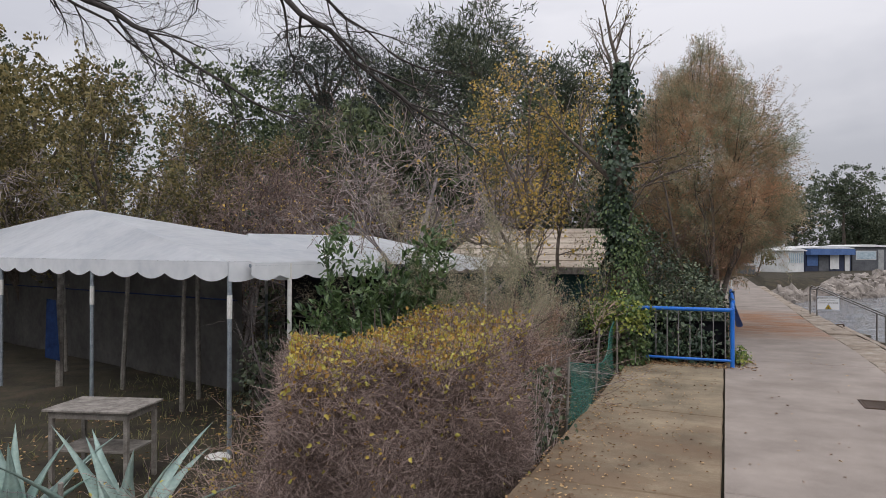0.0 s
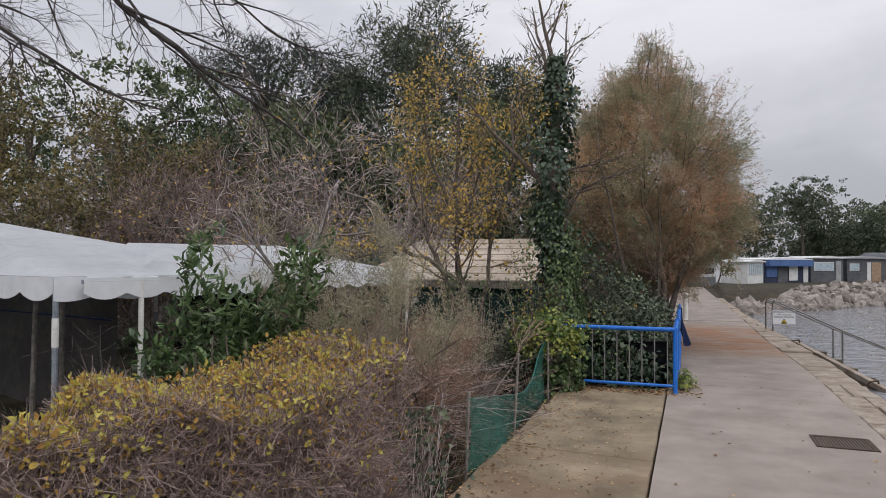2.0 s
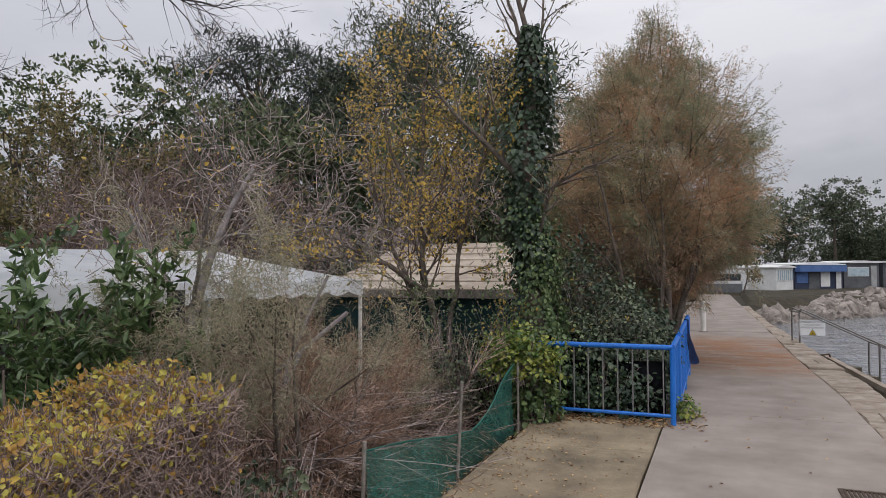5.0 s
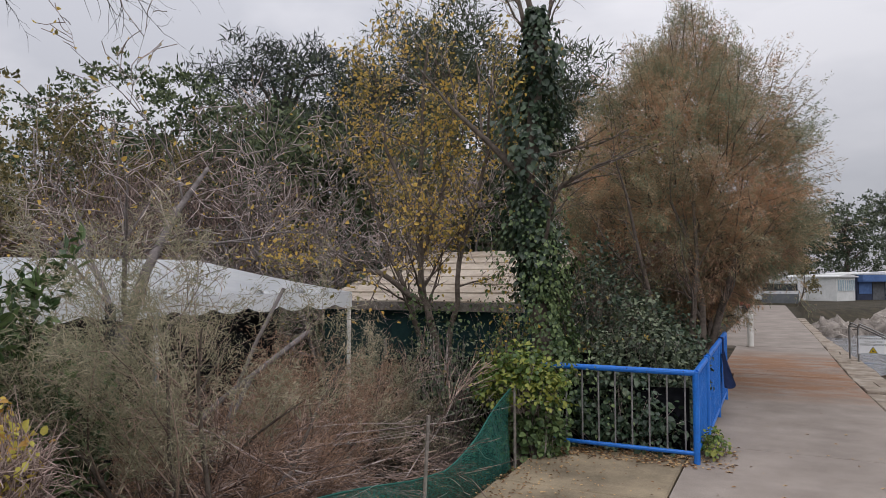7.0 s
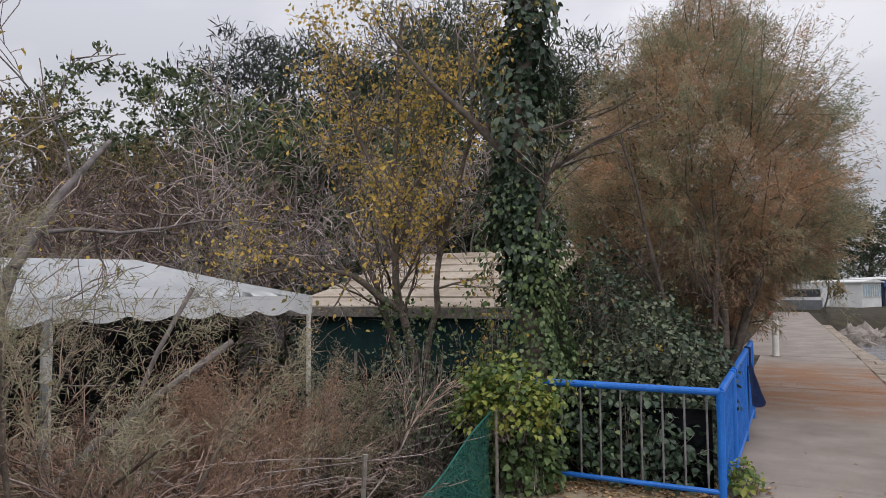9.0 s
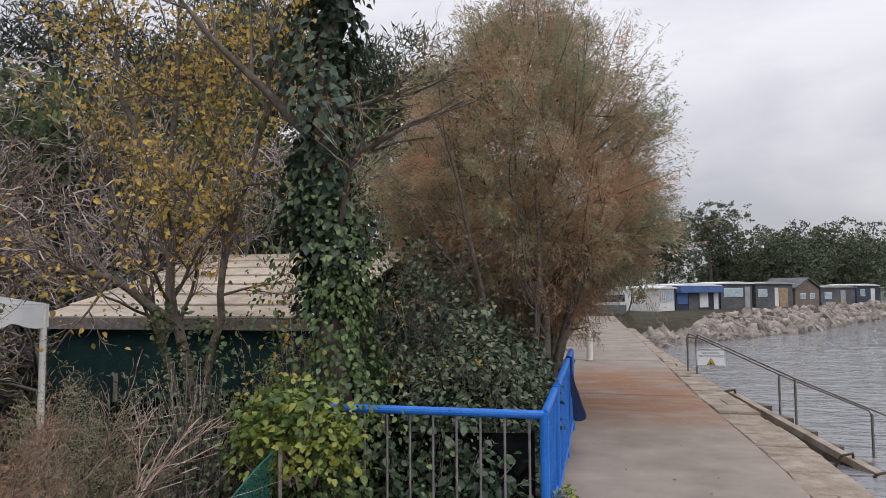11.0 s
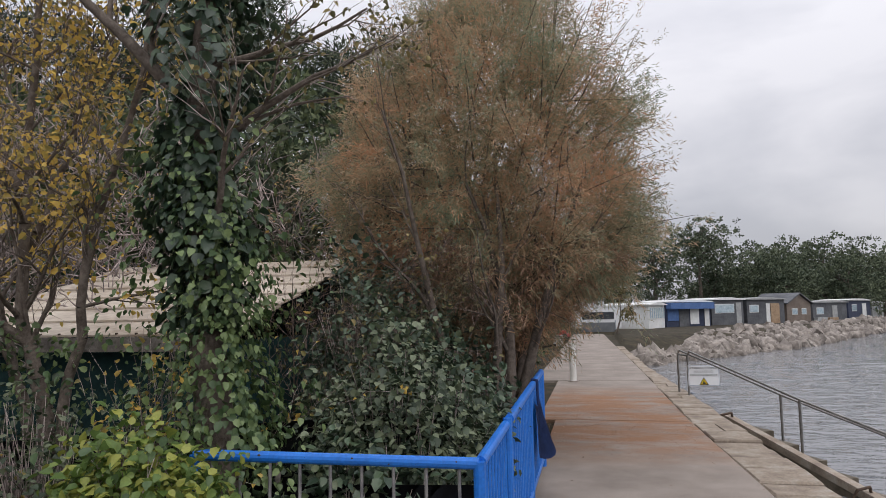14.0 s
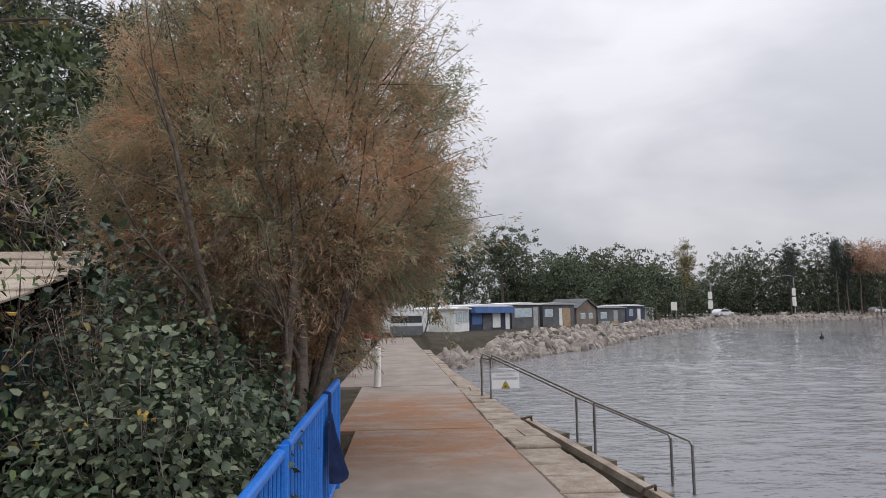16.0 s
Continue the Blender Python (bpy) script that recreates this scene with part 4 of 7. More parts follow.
def agave(at, n, size, seed):
    ra = random.Random(seed)
    ag = thing("agave", "blue-green agave with stiff pointed leaves", "agave", at, group="agaves at the campsite")
    for k in range(n):
        a = 2 * math.pi * (k * 0.382 + ra.uniform(-0.04, 0.04))
        tilt = ra.uniform(0.12, 0.95)
        L = size * ra.uniform(0.7, 1.1)
        bm = bmesh.new()
        prev = None
        for i in range(7):
            f = i / 6
            out, up = L * f * math.sin(tilt + 0.25 * f), L * f * math.cos(tilt + 0.25 * f)
            wd = 0.062 * size * (1 - f) ** 0.8 * (1.0 + 0.6 * math.sin(math.pi * min(f * 1.4, 1)))
            c, s = math.cos(a), math.sin(a)
            row = []
            for e, lift in ((-1, 0.35), (0, -0.25), (1, 0.35)):
                row.append(bm.verts.new((c * (out - lift * wd * 0.6) - s * e * wd, s * (out - lift * wd * 0.6) + c * e * wd, up + lift * wd * 0.6)))
            row.append(bm.verts.new((c * (out + wd * 0.3), s * (out + wd * 0.3), up - wd * 0.35)))
            if prev:
                for x in range(2):
                    bm.faces.new((prev[x], prev[x + 1], row[x + 1], row[x]))
                bm.faces.new((prev[2], prev[3], row[3], row[2]))
                bm.faces.new((prev[3], prev[0], row[0], row[3]))
            prev = row
        part("leaf", bm, L_AGAVE, ag, smooth=True)
    return ag


agave((-3.85, 4.6, ZC + 0.02), 14, 1.2, 5)
agave((-4.75, 4.45, ZC + 0.02), 12, 1.15, 8)

# pale scraps on the ground by the agaves
for k, (x, y, s) in enumerate(((-4.1, 4.75, 0.2), (-3.65, 4.75, 0.14), (-4.9, 6.75, 0.16))):
    sc_ = thing("plastic_scrap", "crumpled pale plastic scrap lying on the soil", "litter", (x, y, ZC), group="campsite litter")
    bm = bmesh.new()
    bmesh.ops.create_icosphere(bm, subdivisions=2, radius=s)
    for v in bm.verts:
        v.co.z = max(0.0, v.co.z * 0.4 + 0.1 * s + noise.noise(v.co * 14) * 0.3 * s)
        v.co.x += noise.noise(v.co * 9 + Vector((3, 1, 2))) * 0.4 * s
    part("sheet", bm, M_WHITE, sc_)

# wire mesh fence in front of the agaves
wire = thing("wire_fence", "low sagging wire mesh fence with rusty wires", "fence")
w0, w1 = Vector((-5.6, 4.25, ZC)), Vector((-2.9, 4.35, ZC))
for k in range(6):
    z = 0.06 + 0.09 * k
    part("wire", pipe(bmesh.new(), [tuple(w0 + (w1 - w0) * (i / 14) + Vector((0, 0.03 * math.sin(i * 1.7 + k), z + 0.015 * math.sin(i * 2.3 + k * 1.1)))) for i in range(15)], 0.0028, n=4), M_RUST, wire)
for k in range(28):
    p = w0 + (w1 - w0) * (k / 27)
    part("wire", rods(((p.x, p.y + 0.03 * math.sin(k * 0.9), ZC + 0.03), (p.x + 0.02, p.y, ZC + 0.53)), r=0.0024, n=4), M_RUST, wire)
for f in (0.05, 0.55, 1.0):
    p = w0 + (w1 - w0) * f
    part("post", rods(((p.x, p.y + 0.03, ZC - 0.1), (p.x, p.y + 0.03, ZC + 0.62)), r=0.018, n=7), M_GREYWOOD, wire)

# ---------------------------------------------------------------- plants


def gz(x, y):
    return float(ground_z(np.array([x]), np.array([y]))[0])


def bare_tree(name, label, at, height, seed, levels=3, r=0.09, lean=(0, 0), bark=None, twig=None, kids=5, spread=0.75, lift=0.05, stems=1, leafn=0, leafmat=None, leafsize=0.05, group="", bend=0.16, category="tree", tip=0.0):
    rs = np.random.RandomState(seed)
    z = gz(*at)
    t = thing(name, label, category, (at[0], at[1], z - 0.03), group=group)
    segs = []
    for s in range(stems):
        a = rs.uniform(0, 6.28)
        k = 0.0 if stems == 1 else 0.35
        d = np.array([lean[0] + k * math.cos(a), lean[1] + k * math.sin(a), 1.0])
        grow(rs, (0.06 * math.cos(a) * (stems > 1), 0.06 * math.sin(a) * (stems > 1), 0), d / np.linalg.norm(d), height * rs.uniform(0.6, 0.72), r * (1 if stems == 1 else 0.7), levels, segs, bend, lift, kids, spread)
    foliage("trunk", tubes(*seg_arrays(segs, lambda l: l >= levels - 0), k=8), bark or M_BARK, t)
    foliage("branchwork", tubes(*seg_arrays(segs, lambda l: 0 < l < levels), k=5), bark or M_BARK, t)
    foliage("twig_mass", tubes(*[np.maximum(q, tip) if q.ndim == 1 else q for q in seg_arrays(segs, lambda l: l == 0)], k=3), twig or M_TWIG, t)
    if leafn:
        p, d = along(rs, segs, lambda l: l <= 1, leafn)
        dd = unit(d * 0.4 + rs.normal(size=d.shape) * 0.8 + np.array([0, 0, -0.25]))
        foliage("crown", leaves(p, dd, unit(rs.normal(size=d.shape) + np.array([0, 0, 0.9])), leafsize * rs.uniform(0.6, 1.25, size=leafn), 0.72), leafmat, t)
    return t, segs


def feather(rs, centres, outward, per, length, width, spread, droop):
    """Soft plumes: short hair-thin sprays set along each plume's axis."""
    n = len(centres)
    c = np.repeat(centres, per, 0)
    o = np.repeat(outward, per, 0)
    f = rs.uniform(-0.4, 1.0, size=(n * per, 1))
    c = c + o * f * length + rs.normal(size=c.shape) * length * 0.13 - np.array([[0, 0, 1.0]]) * droop * length * f.clip(0) ** 2
    d = unit(o * 0.9 + rs.normal(size=c.shape) * spread)
    return blades(c, d, length * 0.36 * rs.uniform(0.4, 1.3, size=n * per), width * rs.uniform(0.6, 1.4, size=n * per), droop, rs)


# --- big tamarisk that overhangs the promenade
rs = np.random.RandomState(21)
tam = thing("tamarisk_tree", "large rust-brown and olive tamarisk overhanging the promenade", "tree", (-0.5, 16.3, -0.1))
segs = []
TC = np.array([0.03, 1.25, 3.3])
TR = np.array([1.80, 2.0, 2.95])
for s in range(9):
    a = s * 0.698 + rs.uniform(-0.2, 0.2)
    grow(rs, (0.22 * math.cos(a), 0.45 * math.sin(a), 0), unit(np.array([[0.17 * math.cos(a) + 0.03, 0.22 * math.sin(a) + 0.15, 1.0]]))[0], 3.6 * rs.uniform(0.8, 1.1), 0.085 * rs.uniform(0.6, 1.1), 3, segs, 0.08, 0.03, 5, 0.5, 0.42, 0.45)
foliage("trunk", tubes(*seg_arrays(segs, lambda l: l == 3), k=8), M_BARK, tam)
foliage("branchwork", tubes(*seg_arrays(segs, lambda l: 0 < l < 3), k=4), M_BARK, tam)
foliage("twig_mass", tubes(*seg_arrays(segs, lambda l: l == 0), k=3), M_TWIGDRY, tam)


def egg_points(n, lo, hi):
    """Points in a lumpy crown, widest below its middle, with a ragged hanging skirt."""
    v = unit(rs.normal(size=(n, 3)))
    rr = rs.uniform(lo ** 3, hi ** 3, size=(n, 1)) ** (1 / 3)
    ph = np.sin(v[:, 0] * 5 + 1.3) * np.cos(v[:, 1] * 4 + 0.4) * np.sin(v[:, 2] * 6 + 2) + 0.5 * np.sin(v[:, 0] * 11 + v[:, 2] * 9)
    p = v * rr * (1 + 0.13 * ph[:, None])
    up = p[:, 2:3].clip(0)
    p[:, :2] *= 1 - 0.45 * up ** 1.6
    p[:, 2] = np.where(p[:, 2] < 0, p[:, 2] * 0.80, p[:, 2])
    p[:, 0] = np.where(p[:, 0] < 0, p[:, 0] * 1.14, p[:, 0])
    p[:, 2] = np.maximum(p[:, 2], -0.70 + 0.52 * np.clip(p[:, 0] + 0.05, 0, 1) + 0.05 * np.sin(p[:, 0] * 8 + p[:, 1] * 6))
    return TC + p * TR, v


# dim inner foliage, then plumes gathered on boughs with gaps between them
c, v = egg_points(3000, 0.35, 0.92)
o = unit(v * np.array([0.8, 0.8, 0.45]) + np.array([0, 0, 0.45]) + rs.normal(size=v.shape) * 0.5)
foliage("crown", feather(rs, c, o, 24, 0.38, 0.0115, 0.6, 0.25), L_TAMARISK, tam)
for nm, nb, npl, lo, hi, spread_, mt in (("bough_foliage", 210, 4500, 0.78, 1.0, 0.14, L_TAMGREEN), ("rust_foliage", 150, 3200, 0.76, 1.0, 0.14, L_TAMARISK)):
    bc, bv = egg_points(nb, lo, hi)
    ix = rs.randint(0, nb, npl)
    f = rs.uniform(-0.6, 1.0, size=(npl, 1))
    bdir = unit(bv * 0.7 + np.array([0.05, 0, 0.45]) + rs.normal(size=bv.shape) * 0.3)
    wide = rs.uniform(0.55, 1.5, size=(nb, 1))
    c = bc[ix] + bdir[ix] * f * 0.42 * wide[ix] + rs.normal(size=(npl, 3)) * spread_ * (1.05 - 0.55 * f) * wide[ix]
    c[:, 2] -= 0.10 * f[:, 0].clip(0) ** 2
    o = unit(bdir[ix] * 0.9 + rs.normal(size=c.shape) * 0.3)
    foliage(nm, feather(rs, c, o, 29, 0.21, 0.0095, 0.62, 0.3), mt, tam)
    q = bc - bdir * 0.75
    foliage("bough_wood", join(tubes(q, bc, 0.011, 0.007, 4), tubes(bc, bc + bdir * 0.5 * wide, 0.007, 0.003, 3)), M_BARK, tam)
c, v = egg_points(700, 0.90, 1.0)
o = unit(v * 0.55 + np.array([0.05, 0, 0.8]) + rs.normal(size=v.shape) * 0.25)
foliage("crown_fringe", feather(rs, c, o, 15, 0.42, 0.0095, 0.35, 0.1), L_TAMARISK, tam)
# hanging skirt of dry sprays
c, v = egg_points(4600, 0.66, 1.0)
low = c[:, 2] < 2.5
o = unit(v * 0.6 + np.array([0, 0, -0.15]) + rs.normal(size=v.shape) * 0.4)
foliage("hanging_foliage", feather(rs, c[low], o[low], 27, 0.22, 0.0100, 0.62, 0.3), L_DRYTAM, tam)

# --- light green tamarisk by the brush
rs = np.random.RandomState(22)


def small_tamarisk(label, at, height, rad, seed, material, tufts, per, stems=5, lean=(0, 0), z0=0.35):
    rs = np.random.RandomState(seed)
    t = thing("tamarisk_shrub", label, "shrub", (at[0], at[1], gz(*at) - 0.03))
    segs = []
    for s in range(stems):
        a = s * 6.28 / stems + rs.uniform(-0.3, 0.3)
        d = np.array([0.5 * math.cos(a) * rad / 0.8 + lean[0], 0.5 * math.sin(a) * rad / 0.8 + lean[1], 1.0])
        grow(rs, (0.05 * math.cos(a), 0.05 * math.sin(a), 0), d / np.linalg.norm(d), height * 0.62, 0.028, 2, segs, 0.13, 0.03, 5, 0.6, 0.6)
    foliage("trunk", tubes(*seg_arrays(segs, lambda l: l == 2), k=6), M_BARK, t)
    foliage("twig_mass", tubes(*seg_arrays(segs, lambda l: l < 2), k=3), M_TWIGDRY, t)
    p, d = along(rs, segs, lambda l: l <= 1, tufts)
    keep = p[:, 2] > height * z0
    p, d = p[keep], d[keep]
    foliage("crown", feather(rs, p, unit(d * 0.7 + np.array([0, 0, 0.5]) + rs.normal(size=d.shape) * 0.25), int(per * 1.25), 0.20, 0.0048, 0.7, 0.25), material, t)
    return t


small_tamarisk("pale olive tamarisk shrub with feathery foliage", (-2.3, 8.4), 3.2, 0.7, 31, L_LIGHTTAM, 1000, 26)
small_tamarisk("tall pale olive tamarisk shrub before the awning", (-3.25, 8.7), 3.3, 0.75, 38, L_LIGHTTAM, 620, 22, z0=0.45)
small_tamarisk("thin dry tamarisk shrub in the brush", (-2.75, 9.6), 2.1, 0.7, 32, L_DRYTAM, 450, 24)
small_tamarisk("dry rust-brown tamarisk bush behind the green net", (-3.3, 10.6), 1.9, 0.8, 33, L_DRYTAM, 700, 22, 8, z0=0.1)
small_tamarisk("dry rust-brown tamarisk bush beside the hedge", (-2.9, 9.0), 1.75, 1.0, 34, L_DRYTAM, 650, 22, 8, z0=0.1)
small_tamarisk("thin olive-brown tamarisk bush near the ivy", (-3.0, 11.6), 1.75, 0.6, 35, L_LIGHTTAM, 500, 22, 7, z0=0.1)
small_tamarisk("dry rust-brown tamarisk bush before the awning", (-3.7, 10.2), 1.7, 1.0, 36, L_DRYTAM, 600, 22, 8, z0=0.1)

small_tamarisk("low dry brown bush at the hedge end", (-2.35, 7.75), 1.2, 0.9, 37, L_DRYTAM, 450, 20, 8, z0=0.05)

# --- heap of dry branches between hedge and net
brush = thing("dry_brush", "tangle of dry reddish-brown branches and twigs", "brushwood", (-2.4, 9.6, ZC))
rs = np.random.RandomState(41)
segs = []
for k in range(100):
    x, y = rs.uniform(-1.6, 0.5), rs.uniform(-1.8, 1.9)
    if y > 0.5:
        x = x * 0.5 - 0.85
    a = rs.uniform(0, 6.28)
    d = np.array([math.cos(a) * 0.9, math.sin(a) * 0.9, rs.uniform(-0.1, 0.55)])
    grow(rs, (x, y, rs.uniform(0.05, 0.75)), d / np.linalg.norm(d), rs.uniform(0.6, 1.25), rs.uniform(0.006, 0.017), 2, segs, 0.12, -0.02, 6, 0.5, 0.6)
foliage("branchwork", tubes(*seg_arrays(segs, lambda l: l == 2), k=4), M_TWIG, brush)
foliage("twig_mass", tubes(*[np.maximum(q, 0.0028) if q.ndim == 1 else q for q in seg_arrays(segs, lambda l: l < 2)], k=3), M_TWIGDRY, brush)
segs = []
for k in range(46):
    q = (rs.uniform(-1.5, 0.35), rs.uniform(-1.5, 1.0), rs.uniform(0.25, 0.95))
    a = rs.uniform(-0.5, 0.9) + (math.pi if k % 3 == 0 else 0)
    d = np.array([math.cos(a), math.sin(a) * 0.7, rs.uniform(-0.05, 0.3)])
    grow(rs, q, d / np.linalg.norm(d), rs.uniform(0.9, 1.6), rs.uniform(0.006, 0.011), 1, segs, 0.07, 0.0, 6, 0.4, 0.45)
foliage("switch_mass", tubes(*seg_arrays(segs, lambda l: True), k=3), M_TWIG, brush)
for k, (a, b, r) in enumerate((((-3.75, 8.35, -0.15), (-2.8, 10.1, 1.35), 0.022), ((-3.35, 9.05, -0.35), (-2.8, 9.75, 1.72), 0.015), ((-2.6, 8.2, -0.3), (-2.1, 9.0, 0.5), 0.015), ((-3.3, 9.2, -0.3), (-3.0, 9.6, 1.0), 0.02))):
    lg = thing("dead_branch", "bare grey dead branch leaning in the brush", "branch", a, group="dead branches")
    d = Vector(b) - Vector(a)
    part("wood", pipe(bmesh.new(), [(0, 0, 0), tuple(d * 0.2 + Vector((0.04, 0, 0.05))), tuple(d * 0.42 + Vector((0.02, 0.04, 0.02))), tuple(d * 0.6 + Vector((-0.04, 0.03, 0.04))), tuple(d * 0.8 + Vector((-0.01, -0.03, 0.01))), tuple(d)], r, n=7), M_BARKGREY, lg)

# --- clipped hedge, bare purple-brown twigs with yellow leaves on top
hedge = thing("hedge", "clipped hedge of bare mauve-brown twigs with yellow leaves on top", "hedge")
rs = np.random.RandomState(51)
HA, HB = np.array([-2.42, 4.5]), np.array([-1.57, 6.95])
HU = (HB - HA) / np.linalg.norm(HB - HA)
HN = np.array([HU[1], -HU[0]])
HL = float(np.linalg.norm(HB - HA))


def hedge_points(n, mode):
    """Points in the hedge: u along, v inward from the walk side, height."""
    u = rs.uniform(0, HL, n)
    if mode == "face":
        v = np.abs(rs.normal(size=n)) * 0.12
        z = rs.uniform(-0.35, 1.14, n)
    elif mode == "end":
        u = HL - np.abs(rs.normal(size=n)) * 0.12
        v, z = rs.uniform(0, 1.25, n), rs.uniform(-0.35, 1.12, n)
    elif mode == "near":
        u = np.abs(rs.normal(size=n)) * 0.15
        v, z = rs.uniform(0, 1.25, n), rs.uniform(-0.35, 1.12, n)
    elif mode == "top":
        v = rs.uniform(0, 1.3, n)
        z = 1.12 - np.abs(rs.normal(size=n)) * 0.09
    else:
        v, z = rs.uniform(0.1, 1.25, n), rs.uniform(-0.4, 1.05, n)
    u = np.maximum(u, v.clip(0) * 0.9 + np.abs(rs.normal(size=n)) * 0.05 - (1.14 - z).clip(0) * 0.25) if mode != "near" else u + v * 0.9 - (1.14 - z).clip(0) * 0.25
    wob = 0.11 * np.sin(u * 2.3 + 0.6) + 0.07 * np.sin(u * 5.1 + z * 3)
    v = v + wob - 0.10 * np.sin(np.clip((z + 0.4) / 1.5, 0, 1) * math.pi)
    z = z + (0.06 * np.sin(u * 3.1) + 0.05 * np.sin(u * 7.7 + 1)) * (z > 0.7) + 0.03 * np.sin(u * 7 + v * 4)
    z = z - (0.22 - 0.06 * u).clip(0) * np.clip((z + 0.2) / 1.2, 0, 1)
    xy = HA[None] + HU[None] * u[:, None] - HN[None] * v[:, None]
    return np.concatenate([xy, z[:, None]], 1)


out = np.array([HN[0], HN[1], 0.0])
ps, ds, ls = [], [], []
for mode, n, bias, ln in (("face", 20000, out * 0.35 + [0, 0, 0.45], 0.15), ("end", 4500, np.array([HU[0], HU[1], 0.6]) * 0.6, 0.15), ("near", 5500, np.array([-HU[0], -HU[1], 0.5]) * 0.5, 0.17), ("top", 9000, np.array([0, 0, 0.7]), 0.12), ("in", 6000, np.array([0, 0, 0.6]), 0.3)):
    p = hedge_points(n, mode)
    d = unit(np.asarray(bias)[None] + rs.normal(size=(n, 3)) * 0.75)
    ps.append(p - d * ln * 0.5)
    ds.append(d)
    ls.append(ln * rs.uniform(0.5, 1.5, n))
P, D, LN = np.concatenate(ps), np.concatenate(ds), np.concatenate(ls)
mid_ = P + D * LN[:, None] * 0.5 + rs.normal(size=P.shape) * 0.022
tw = tubes(P, mid_ * 2 - P, 0.0028, 0.0013, 3)
foliage("twig_mass", tw, M_TWIGHEDGE, hedge)
segs = []
for k in range(70):
    q = hedge_points(1, "near" if k % 3 else "end")[0]
    q[2] = rs.uniform(-0.35, 0.45)
    a_ = rs.uniform(0, 6.28)
    d_ = np.array([math.cos(a_) * 0.6 - 0.45 * (k % 3 > 0), math.sin(a_) * 0.6 - 0.25, rs.uniform(0.15, 0.8)])
    grow(rs, q, d_ / np.linalg.norm(d_), rs.uniform(0.35, 0.75), 0.006, 1, segs, 0.16, -0.04, 5, 0.6, 0.6)
foliage("loose_twig_mass", tubes(*seg_arrays(segs, lambda l: True), k=3), M_TWIGDRY, hedge)
n = 130
su, sv = rs.uniform(1.1, HL - 0.1, n), rs.uniform(0.2, 1.1, n)
sb = np.concatenate([HA[None] + HU[None] * su[:, None] - HN[None] * sv[:, None], np.full((n, 1), -0.45)], 1)
foliage("stem_mass", tubes(sb, sb + np.array([[0, 0, 1.3]]) + rs.normal(size=(n, 3)) * 0.15, 0.012, 0.006, 5), M_BARK, hedge)
p = hedge_points(9500, "top")
p[:, 2] += rs.uniform(-0.03, 0.10, len(p))
dn = unit(rs.normal(size=p.shape) + np.array([0, 0, 0.5]))
foliage("foliage", leaves(p, dn, unit(rs.normal(size=p.shape) + np.array([0, 0, 1])), 0.034 * rs.uniform(0.6, 1.4, len(p)), 0.7), L_HEDGE, hedge)
p = hedge_points(4200, "face")
p = p[rs.uniform(size=len(p)) < np.clip((p[:, 2] - 0.15) / 0.95, 0.06, 1) ** 1.3]
p += out * 0.03
foliage("stray_foliage", leaves(p, unit(rs.normal(size=p.shape) + [0, 0, -0.4]), unit(rs.normal(size=p.shape) + out), 0.034 * rs.uniform(0.6, 1.4, len(p)), 0.7), L_HEDGE, hedge)

# loose low growth at the hedge's near end
loose = thing("twiggy_shrub", "loose brown twiggy shrub with few yellow leaves beside the hedge", "shrub", (-2.95, 5.0, ZC))
rs = np.random.RandomState(55)
segs = []
for k in range(60):
    a = rs.uniform(0, 6.28)
    d = np.array([0.7 * math.cos(a), 0.7 * math.sin(a), rs.uniform(0.5, 1.1)])
    grow(rs, (rs.normal() * 0.22, rs.normal() * 0.25, 0.0), d / np.linalg.norm(d), rs.uniform(0.55, 1.0), 0.007, 2, segs, 0.12, -0.01, 5, 0.55, 0.55)
foliage("twig_mass", tubes(*seg_arrays(segs, lambda l: True), k=3), M_TWIGHEDGE, loose)
p, d = along(rs, segs, lambda l: l <= 1, 900)
foliage("foliage", leaves(p, unit(rs.normal(size=p.shape)), unit(rs.normal(size=p.shape) + [0, 0, 1]), 0.032 * rs.uniform(0.6, 1.4, len(p)), 0.7), L_HEDGE, loose)

# vine at the hedge's end
vine = thing("climbing_vine", "dark leafy vine hanging over the hedge end", "vine", (-1.72, 7.2, -0.3))
rs = np.random.RandomState(57)
p = np.stack([rs.normal(size=900) * 0.16, rs.normal(size=900) * 0.2, rs.uniform(0.05, 1.0, 900)], 1)
foliage("foliage", leaves(p, unit(rs.normal(size=p.shape) + [0.3, 0, -0.5]), unit(rs.normal(size=p.shape) + [0.8, -0.5, 0.5]), 0.05 * rs.uniform(0.5, 1.3, 900), 0.8), L_BRIAR, vine)
q = np.stack([rs.normal(size=160) * 0.14, rs.normal(size=160) * 0.18, rs.uniform(0.0, 0.5, 160)], 1)
foliage("stem_mass", tubes(q, q + np.array([[0, 0, 0.5]]) + rs.normal(size=q.shape) * 0.15, 0.005, 0.002, 4), M_TWIG, vine)

# --- laurel bush
rs = np.random.RandomState(61)
laurel = thing("laurel_bush", "glossy green laurel bush behind the hedge", "bush", (-3.4, 7.65, ZC))
segs = []
for s in range(30):
    a = rs.uniform(0, 6.28)
    k_ = 0.12 if s < 7 else 0.34
    d = np.array([k_ * math.cos(a), k_ * math.sin(a), 1.0])
    grow(rs, (0.15 * math.cos(a), 0.15 * math.sin(a), 0), d / np.linalg.norm(d), rs.uniform(1.7, 2.1) * (1.12 if s < 7 else 0.80), 0.018, 1, segs, 0.08, 0.03, 4, 0.5, 0.4)
foliage("stem_mass", tubes(*seg_arrays(segs, lambda l: True), k=5), M_BARK, laurel)
